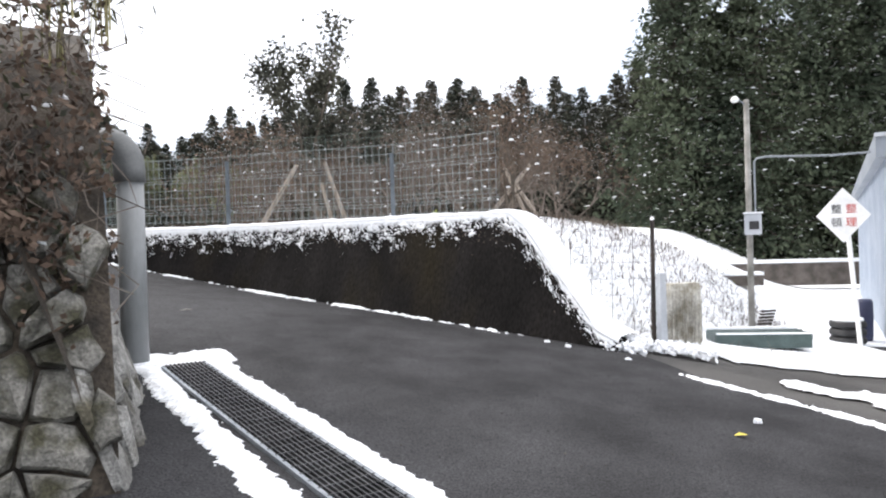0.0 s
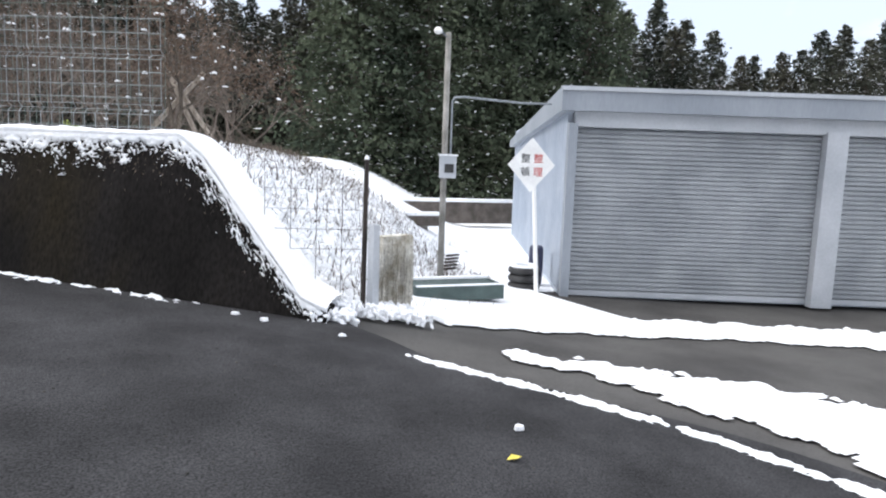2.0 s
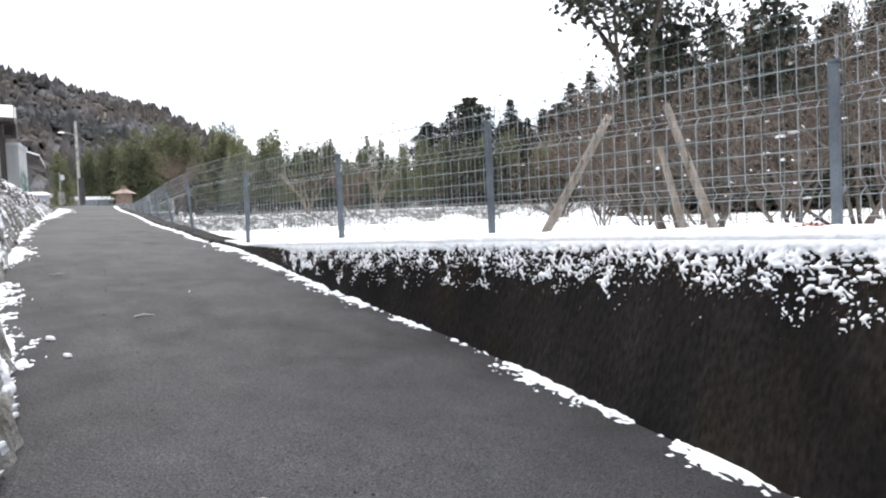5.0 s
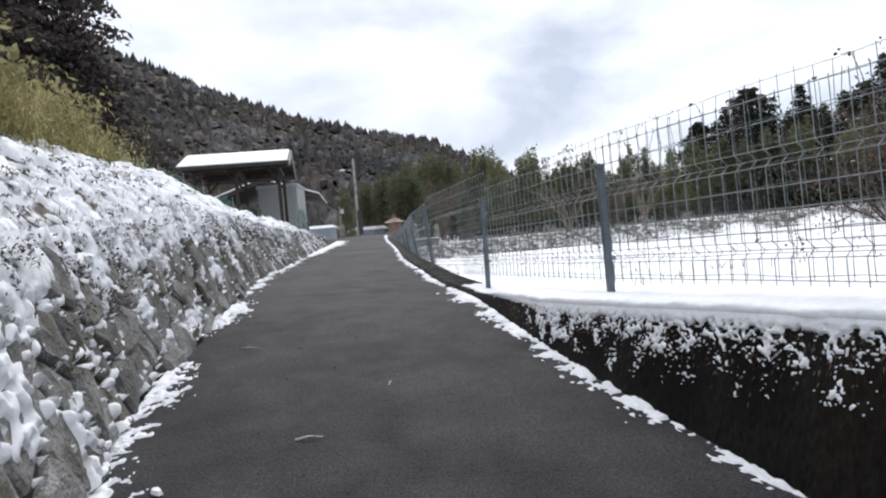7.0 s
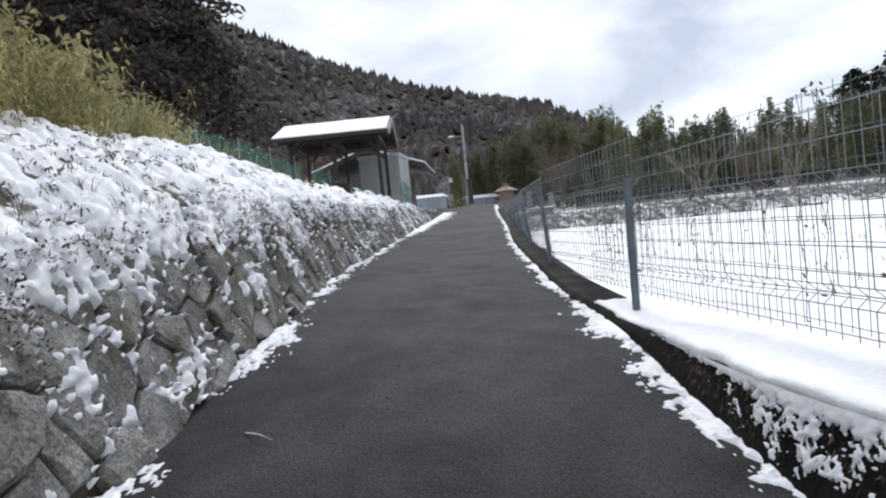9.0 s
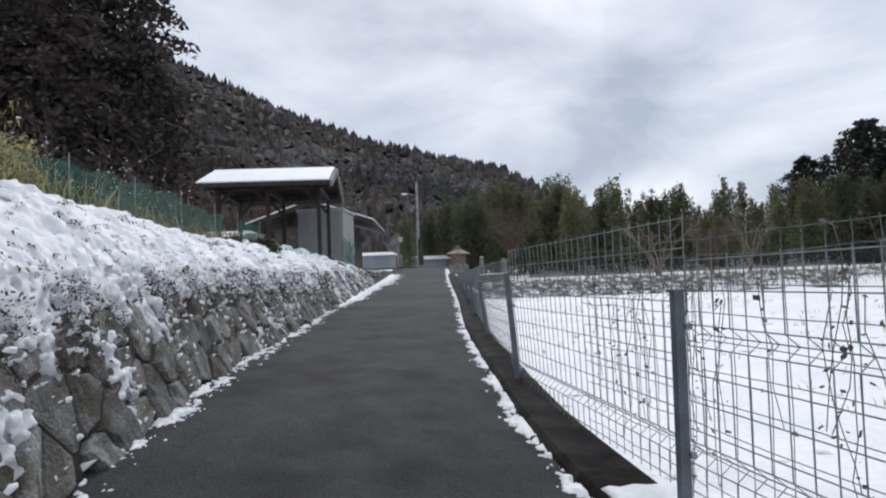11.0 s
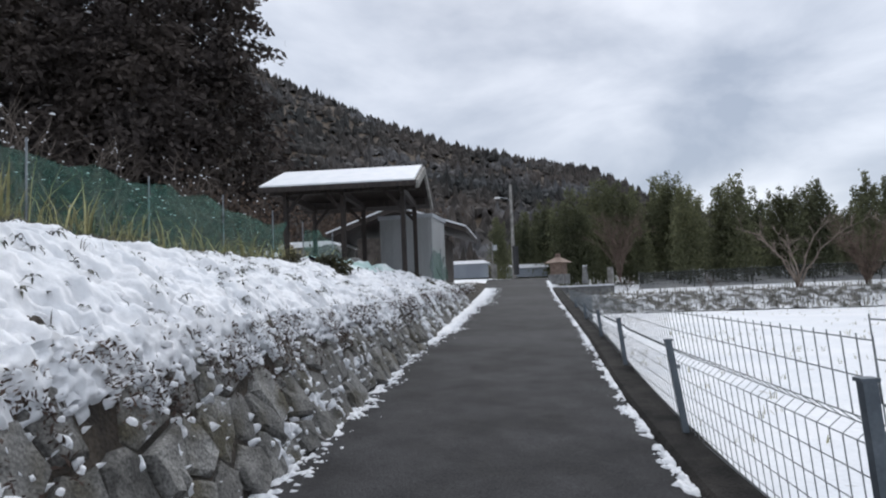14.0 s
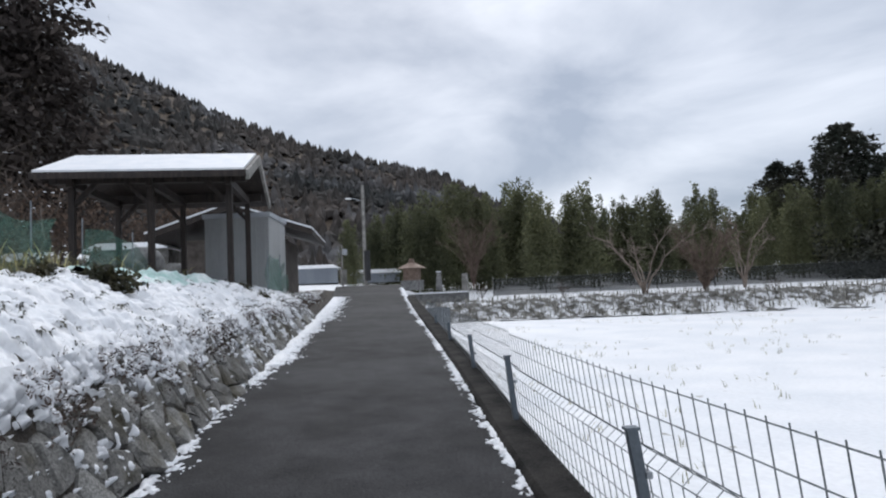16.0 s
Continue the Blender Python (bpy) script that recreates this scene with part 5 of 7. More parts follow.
v_j = -0.14 + 0.5 * cover_w + 0.30 * rel ** 2.5 - 1.2 * joint + 0.42 * fuzz(ss_, hh_, 2.2, 27) + 0.34 * fuzz(ss_, hh_, 15, 28) + 0.2 * fuzz(ss_, hh_, 24, 29)
v_s = np.maximum(v_s - 0.16 + 0.24 * fuzz(ss_, hh_, 22, 30), v_j)
drape(bank_snow, W_p, W_o, v_s, 0.05, 0.04)
# snow in humps between the tufts of the slope above the stones
bo = np.arange(0.34, 2.35, 0.03)
b_off = np.broadcast_to(bo, (len(wx), len(bo)))
B_x, B_y = wx[:, None] - wd[:, None, 1] * bo, wy[:, None] + wd[:, None, 0] * bo
humps = np.array([0.10 * noise.noise((a_ * 1.4, b_ * 1.4, 0)) + 0.05 * noise.noise((a_ * 4.1, b_ * 4.1, 5)) for a_, b_ in zip(B_x.ravel(), B_y.ravel())]).reshape(B_x.shape)
B_z = level(wx, wy)[:, None] + bank_rise(b_off, wx[:, None]) + humps * (b_off > 0.5)
B_p = np.stack([B_x, B_y, B_z], -1)
B_o = np.broadcast_to(np.stack([wd[:, 1] * 0.5, -wd[:, 0] * 0.5, 0.0 * wx + 0.85], 1)[:, None], B_p.shape)
v_b = np.interp(b_off, [0.34, 0.55, 0.9, 1.5, 2.0, 2.35], [0.0, 0.13, 0.25, 0.30, 0.26, 0.06]) - np.interp(wx, [-13, -8], [0.0, 0.19])[:, None]
v_b = v_b + 0.30 * fuzz(B_x, B_y, 2.8, 31) + 0.36 * fuzz(B_x, B_y, 7.5, 32) + 0.26 * fuzz(B_x, B_y, 14, 33) + 0.16 * fuzz(B_x, B_y, 24, 34)
B_p = B_p + B_o * (0.045 * fuzz(B_x, B_y, 7, 36) + 0.030 * fuzz(B_x, B_y, 15, 37))[..., None]
drape(bank_snow, B_p, B_o, v_b * 0.5, 0.012, 0.07)
tagged(bank_snow.make("bank_snow", SNOW, smooth=True), "lumps of snow on the bank and between the stones", "snow", kind="stuff")


def blade(s, p, h, lean, w, r):
    a = r.uniform(0, math.tau)
    t = np.array([math.cos(a), math.sin(a), 0])
    o = np.array([-t[1], t[0], 0]) * w
    m = p + t * lean * 0.35 + (0, 0, h * 0.6)
    e = p + t * lean + (0, 0, h * r.uniform(0.8, 1.0))
    s.add([p - o, p + o, m + o * 0.7, m - o * 0.7, e], [(0, 1, 2, 3), (3, 2, 4)])


for _ in range(16000):
    i = int(R2.uniform(0, nf - 2))
    x0 = LEFT_FINE[i, 0]
    if x0 < -36 or x0 > -3.5 or (x0 < -12 and R2.random() < 0.6):
        continue
    off = R2.uniform(0.2, 2.5)
    p = np.array(bank_point(i, off))
    if off > 0.6 and noise.noise((p[0] * 2.5, p[1] * 2.5, 7)) < 0.2:
        continue
    for _ in range(2):
        blade(blades, p + R2.normal(0, 0.02, 3), R2.uniform(0.04, 0.13), R2.uniform(0.03, 0.14), 0.0035, R2)
wall_weeds, weed_snow = Shape(), Shape()
for _ in range(60000):
    i = int(R2.uniform(0, nf - 2))
    x0 = LEFT_FINE[i, 0]
    heavy = np.interp(x0, [-33, -22, -16, -11, -7, -3], [0.6, 0.8, 0.95, 1.0, 1.0, 1.0])
    if x0 < -34 or x0 > -3.5 or R2.random() > heavy:
        continue
    off = R2.normal(0.35, 0.075)
    if not 0.2 < off < 0.75:
        continue
    d, nr = frame_of(LEFT_FINE, i)
    p = np.array(bank_point(i, off)) + np.array([nr[0], nr[1], 0.3]) * R2.uniform(0.05, 0.12) + R2.normal(0, 0.02, 3)
    if noise.noise((p[0] * 3, p[1] * 3, p[2] * 3)) < -0.10 + abs(off - 0.43) * 1.2:
        continue
    e1, e2 = R2.normal(0, 1, 3), R2.normal(0, 1, 3)
    e1, e2 = e1 / np.linalg.norm(e1) * R2.uniform(0.010, 0.026), e2 / np.linalg.norm(e2) * R2.uniform(0.004, 0.010)
    wall_weeds.add([p - e1, p + e2, p + e1, p - e2], [(0, 1, 2, 3)])
    if R2.random() < 0.03:
        a = R2.uniform(0.010, 0.026)
        lump(weed_snow, p + np.array([nr[0], nr[1], 0.6]) * 0.015, np.array([nr[0] * 0.5, nr[1] * 0.5, 0.85]), R2.normal(0, 1, 3), a * R2.uniform(1.0, 2.2), a, a * R2.uniform(0.5, 0.9), R2)
WEED = surf("dark_winter_weeds", (0.045, 0.030, 0.026), (0.13, 0.092, 0.070), 2.0, 0.95, 20, 0.3, 0.0, island=0.4)
tagged(weed_snow.make("weed_snow", SNOW, smooth=True), "small clots of snow on the dead leaves", "snow", kind="stuff")
tagged(wall_weeds.make("wall_weeds", WEED), "dark purple-brown dead leaves over the wall's upper edge", "weeds", kind="stuff")
tagged(blades.make("bank_grass", GRASS_DARK), "wet dark grass blades poking through the snow", "grass", kind="stuff")
for _ in range(9000):
    i = int(R2.uniform(0, nf - 2))
    x0 = LEFT_FINE[i, 0]
    if x0 < -26 or x0 > -3.0:
        continue
    lush = np.interp(x0, [-26, -20, -16, -11, -6], [0.15, 0.3, 0.6, 1.0, 1.25])
    if noise.noise((x0 * 0.8, 0, 12)) + R2.uniform(0, 0.9) > lush:
        continue
    off = R2.uniform(2.05, 4.2)
    p = np.array(bank_point(i, off))
    blade(tall_grass, p, R2.uniform(0.25, 0.8) * (0.3 + 1.0 * lush), R2.uniform(0.1, 0.5), R2.uniform(0.006, 0.014), R2)
tufts = Shape()
for _ in range(7000):
    i = int(R2.uniform(0, nf - 2))
    x0 = LEFT_FINE[i, 0]
    if x0 < -33 or x0 > -3.5:
        continue
    off = R2.uniform(0.42, 2.4)
    if noise.noise((x0 * 1.1, off * 1.6, 40)) + R2.uniform(-0.5, 0.35) + 0.25 * (off > 1.9) + float(np.interp(x0, [-13, -8], [-0.06, 0.08])) < 0.0:
        continue
    p = np.array(bank_point(i, off)) + (0, 0, R2.uniform(0.05, 0.11))
    turn, leaf_len = R2.uniform(0, math.tau), R2.uniform(0.03, 0.08)
    for q in range(R2.integers(4, 8)):
        a = turn + q * 1.1 + R2.uniform(-0.3, 0.3)
        t = np.array([math.cos(a), math.sin(a), R2.uniform(-0.7, 0.35)])
        o = np.array([-t[1], t[0], 0.0]) * leaf_len * R2.uniform(0.10, 0.17)
        m = p + t * leaf_len * 0.5 + (0, 0, 0.012)
        tufts.add([p, m + o, p + t * leaf_len - (0, 0, 0.015), m - o], [(0, 1, 2, 3)])
tagged(tufts.make("leaf_tufts", surf("grey_green_drooping_leaves", (0.035, 0.034, 0.026), (0.11, 0.105, 0.075), 3.0, 0.8, 20, 0.3, 0.0, island=0.45)), "drooping grey-green leaf tufts poking through the snow", "leaves", kind="stuff")
tagged(tall_grass.make("tall_dry_grass", GRASS), "tall yellow-green dry grass at the top of the bank", "grass", kind="stuff")
# stones and weeds of the terrace bank
tb = Shape()
tx, ty = np.meshgrid(np.linspace(-14, 60, 240), np.linspace(-2.6, 0.6, 12), indexing="ij")
bx = -34.2 + 0.736 * tx - 0.677 * ty
by = 41.3 + 0.677 * tx + 0.736 * ty
bz = field(bx, by) + 0.05 + 0.14 * np.array([noise.noise((a * 1.5, b * 1.5, 4)) for a, b in zip(bx.ravel(), by.ravel())]).reshape(bx.shape)
BANK_FAR = surf("frosted_bank", (0.06, 0.055, 0.045), (0.20, 0.195, 0.18), 2.2, 0.95, 9, 0.35, 1.0, stain=(0.75, 0.76, 0.78), stain_scale=2.4, stain_at=(0.47, 0.58))
tagged(grid_mesh("terrace_bank", np.stack([bx, by, bz], -1)[::-1], BANK_FAR), "low frosted weedy bank at the far end of the field", "bank", kind="structure")
for _ in range(5000):
    a, b = R2.uniform(-13, 45), R2.uniform(-2.3, 0.3)
    x, y = -34.2 + 0.736 * a - 0.677 * b, 41.3 + 0.677 * a + 0.736 * b
    blade(tb, np.array([x, y, float(field(np.array(x), np.array(y))) + 0.03]), R2.uniform(0.12, 0.5), R2.uniform(0.05, 0.3), R2.uniform(0.015, 0.035), R2)
tagged(tb.make("terrace_weeds", surf("frosted_weeds", (0.16, 0.15, 0.12), (0.38, 0.36, 0.32), 2.0, 0.95, 20, 0.3, 0.0, island=0.5)), "frosted dead weeds on the field bank", "weeds", kind="stuff")
# sparse stubble in the snow of the field
st = Shape()
for _ in range(2200):
    x, y = R2.uniform(-34, 8), R2.uniform(13, 46)
    if side_of(RIGHT_ALL, np.array(x), np.array(y)) > -1.0:
        continue
    if noise.noise((x * 0.35, y * 0.35, 2)) < 0.0:
        continue
    z = float(ground_height(np.array(x), np.array(y)))
    for _ in range(3):
        blade(st, np.array([x, y, z]) + R2.normal(0, 0.04, 3) * (1, 1, 0), R2.uniform(0.05, 0.16), R2.uniform(0.03, 0.15), 0.006, R2)
tagged(st.make("field_stubble", GRASS), "sparse dry stubble poking out of the field snow", "stubble", kind="stuff")

# ---- side lane: drain pipe and grating ----
def zl(x, y):
    return float(level(x, y))


def build_pipe():
    x, y = -2.55, 5.42
    t = thing("drain_pipe", "fat grey plastic drain pipe standing against the wall", "pipe", at=(x, y, zl(x, y)))
    s = Shape()
    s.tube([(0, 0, -0.02), (0, 0, 1.55)], 0.105, 20)
    s.make("pipe", PIPE_GREY, t, smooth=True)
    s = Shape()
    path = [(0, 0, 1.5), (0, 0, 1.60)] + [(-0.22 * (1 - math.cos(k * math.pi / 10)), 0.05 * (1 - math.cos(k * math.pi / 10)), 1.62 + 0.22 * math.sin(k * math.pi / 10)) for k in range(1, 6)]
    s.tube(path + [(-0.75, 0.17, 1.87)], 0.122, 20)
    s.make("elbow", surf("dark_grey_plastic", (0.10, 0.105, 0.105), (0.16, 0.165, 0.165), 3.0, 0.5, 40, 0.1, 0.05), t, "darker grey elbow", smooth=True)
    s = Shape()
    s.tube([(0, 0, -0.01), (0, 0, 0.03)], 0.125, 20)
    s.make("base_ring", SNOW, t, "collar of snow at the foot")


build_pipe()


def build_grating():
    a, b = np.array((-2.2, 5.5)), np.array((0.62, 2.0))
    d = (b - a) / np.linalg.norm(b - a)
    n = np.array((d[1], -d[0]))
    ln = np.linalg.norm(b - a)
    t = thing("drain_grating", "dark steel drain grating between strips of snow", "grating", at=(a[0], a[1], zl(*a)))

    def at(u, v, z):
        p = a + d * u + n * v
        return (p[0] - a[0], p[1] - a[1], zl(*p) - zl(*a) + z)

    half = 0.17
    for v in (-half, half):
        s = Shape()
        for k in range(8):
            s.beam(at(ln * k / 8, v, 0.012), at(ln * (k + 1) / 8, v, 0.012), 0.025, 0.03)
        s.make("frame", STEEL, t)
    # flat black sheet under the bars, painting the shade of the drain's depth
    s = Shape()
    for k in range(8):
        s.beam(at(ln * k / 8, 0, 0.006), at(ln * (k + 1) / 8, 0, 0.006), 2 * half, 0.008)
    s.make("channel", RUBBER, t, "flat black sheet standing in for the shade down the drain")
    for j in range(9):
        s = Shape()
        v = -half + 0.035 + j * (2 * half - 0.07) / 8
        for k in range(8):
            s.beam(at(ln * k / 8, v, 0.02), at(ln * (k + 1) / 8, v, 0.02), 0.008, 0.022)
        s.make("bar", STEEL_DARK, t)
    cross = Shape()
    for k in range(int(ln / 0.1)):
        cross.beam(at(0.05 + k * 0.1, -half, 0.025), at(0.05 + k * 0.1, half, 0.025), 0.008, 0.012)
    tagged(cross.make("cross_bar", STEEL_DARK, t), kind="stuff")


build_grating()

# ---- dead creeper and leaves over the corner wall, and the scrub above it ----
R4 = np.random.default_rng(17)


def leaf_quad(s, c, L, W, r, down=0.0):
    d = r.normal(0, 1, 3) + (0, 0, -down)
    d /= np.linalg.norm(d)
    w = np.cross(d, r.normal(0, 1, 3))
    w /= np.linalg.norm(w) + 1e-9
    s.add([c - d * L * 0.5, c + w * W, c + d * L * 0.5, c - w * W], [(0, 1, 2, 3)])


creeper, vine, green, tuftsnow = Shape(), Shape(), Shape(), Shape()
for _ in range(9000):
    s_, h = R4.uniform(-0.05, 3.4), 1.0 + abs(R4.normal(0, 1.0))
    if h > 3.4:
        continue
    if h < 1.5 and noise.noise((s_ * 3, h * 3, 0)) < 0.1:
        continue
    p = np.array(corner_place(s_, h, R4.uniform(0.0, 0.24) + 0.15 * noise.noise((s_ * 2, h * 2, 5))))
    leaf_quad(creeper if R4.random() < 0.86 else green, p, R4.uniform(0.03, 0.075), R4.uniform(0.010, 0.022), R4, 0.8)
    if R4.random() < 0.012:
        lump(tuftsnow, p, np.array([0.4, -0.6, 0.7]), R4.normal(0, 1, 3), R4.uniform(0.012, 0.03), 0.008, 0.010, R4)
for _ in range(260):
    s_, h = R4.uniform(0, 3.3), R4.uniform(1.5, 3.2)
    pts = [np.array(corner_place(s_ + R4.normal(0, 0.05) * k, h - 0.16 * k, 0.06 + R4.uniform(0, 0.14))) for k in range(5)]
    vine.tube(pts, 0.004, 3, cap=False)
for _ in range(5200):  # the face along the lane, hidden side of the corner
    i = int(R4.uniform(0, 34))
    off = R4.uniform(0.25, 1.6)
    p = np.array(bank_point(i, off)) + R4.normal(0, 0.08, 3)
    leaf_quad(creeper, p, R4.uniform(0.03, 0.08), R4.uniform(0.010, 0.022), R4, 0.6)
for _ in range(3600):  # the corner's edge beside the pipe
    i, off = int(R4.uniform(0, 5)), R4.uniform(0.42, 1.3)
    p = np.array(bank_point(i, off)) + R4.normal(0, 0.05, 3) + (0.04, -0.04, 0)
    leaf_quad(creeper if R4.random() < 0.9 else green, p, R4.uniform(0.03, 0.09), R4.uniform(0.010, 0.022), R4, 0.8)
tagged(creeper.make("dead_creeper", LEAF_DEAD), "brown dead creeper hanging over the stone wall", "creeper", kind="stuff")
tagged(vine.make("creeper_stems", TWIG), "thin hanging creeper stems", "creeper", kind="stuff")
tagged(green.make("creeper_leaves", LEAF), "small dull green leaves among the creeper", "leaves", kind="stuff")
tagged(tuftsnow.make("creeper_snow", SNOW), "flecks of snow caught in the creeper", "snow", kind="stuff")


def bamboo_grass(name, base, stems, height, lean, seed):
    r = np.random.default_rng(seed)
    t = thing(name, "overhanging dwarf bamboo with narrow dark leaves", "bamboo", at=base)
    s, l = Shape(), Shape()
    for _ in range(stems):
        d = np.array(lean) + r.normal(0, 0.22, 3)
        pts = [np.zeros(3) + r.normal(0, 0.08, 3)]
        for k in range(6):
            pts.append(pts[-1] + (d * (k / 5) + (0, 0, 1.0 - 0.16 * k)) * height / 6)
        s.tube(pts, [0.006 - 0.0008 * k for k in range(7)], 4, cap=False)
        for p in pts[2:]:
            for _ in range(9):
                c = p + r.normal(0, 0.09, 3)
                leaf_quad(l, c, r.uniform(0.07, 0.15), r.uniform(0.006, 0.011), r, 0.8)
    s.make("stems", GRASS, t)
    tagged(l.make("leaves", LEAF, t), kind="stuff")


bamboo_grass("dwarf_bamboo", (-1.95, 3.75, 2.75), 9, 1.0, (0.30, 0.05, 0.0), 5)
bamboo_grass("dwarf_bamboo", (-2.3, 4.0, 2.6), 10, 1.3, (0.1, 0.1, 0.0), 6)

# ---- yard: pole, sign, planter, posts ----
def build_lamp_pole():
    x, y = 5.32, 11.45
    t = thing("lamp_pole", "weathered pole with a small lamp and a meter box", "pole", at=(x, y, -0.25))
    s = Shape()
    s.tube([(0, 0, -0.2), (0, 0, 4.08)], [0.055, 0.045], 10)
    s.make("pole", CONCRETE, t, smooth=True)
    s = Shape()
    s.tube([(0.1, -0.02, 1.95), (0.1, -0.02, 3.0), (0.14, -0.03, 3.06), (0.3, -0.05, 3.08), (1.4, -0.12, 3.06), (2.3, -0.2, 3.10)], 0.018, 6)
    s.make("conduit", STEEL, t, "bent grey conduit running to the shed")
    s = Shape()
    s.box((0.02, -0.09, 1.92), (0.27, 0.16, 0.36), -25)
    box = s.make("meter_box", SHED_TRIM, t, "grey meter box")
    s = Shape()
    s.box((0.02, -0.10, 2.115), (0.31, 0.2, 0.025), -25)
    s.make("lid", SNOW, box, "snow on the box")
    s = Shape()
    s.box((0.0, -0.175, 1.90), (0.15, 0.02, 0.14), -25)
    s.make("window", RUBBER, box)
    s = Shape()
    s.tube([(0, 0, 3.98), (-0.16, -0.04, 4.08)], 0.012, 5)
    s.make("arm", STEEL, t)
    s = Shape()
    for k in range(5):
        s.tube([(-0.22, -0.05, 4.03 + 0.02 * k), (-0.22, -0.05, 4.05 + 0.02 * k)], [0.035 + 0.035 * math.sin((k + 0.5) * 0.6), 0.035 + 0.035 * math.sin((k + 1.5) * 0.6)], 10)
    s.make("lamp_head", WHITE_PAINT, t, "small white lamp head")


build_lamp_pole()


def build_sign():
    x, y = 6.27, 10.33
    t = thing("diamond_sign", "white diamond notice board on a white post", "sign", at=(x, y, -0.33))
    m = pose(0, 0, 0, 0, 0, -31)
    s = Shape()
    s.tube([(0.17, -0.10, -0.1), (0.05, -0.02, 1.9)], 0.035, 10)
    s.make("post", WHITE_PAINT, t)
    s = Shape()
    c, k = 2.08, 0.43
    pts = [(0, 0, c - k), (k * 0.86, 0, c), (0, 0, c + k), (-k * 0.86, 0, c)]
    s.add([m @ Vector((a, b - 0.05, z)) for b in (0, 0.018) for a, _, z in pts], [(0, 1, 2, 3), (7, 6, 5, 4), (0, 4, 5, 1), (1, 5, 6, 2), (2, 6, 7, 3), (3, 7, 4, 0)])
    board = s.make("board", WHITE_PAINT, t, "white board standing on its corner")
    for ch, dx, dz, mat in (("整", 0.03, 0.045, RED_PAINT), ("理", 0.03, -0.165, RED_PAINT), ("整", -0.17, 0.045, BLACK_PAINT), ("頓", -0.17, -0.165, BLACK_PAINT)):
        cu = bpy.data.curves.new("character", "FONT")
        cu.body, cu.size, cu.extrude = ch, 0.155, 0.001
        tmp = bpy.data.objects.new("character_curve", cu)
        scene.collection.objects.link(tmp)
        bpy.context.view_layer.update()
        me = bpy.data.meshes.new_from_object(tmp.evaluated_get(bpy.context.evaluated_depsgraph_get()))
        bpy.data.objects.remove(tmp)
        me.materials.clear()
        me.materials.append(mat)
        ob = new("character", me)
        ob.parent = board
        ob.matrix_local = m @ pose(dx, -0.054, c + dz, 90, 0, 0)


build_sign()


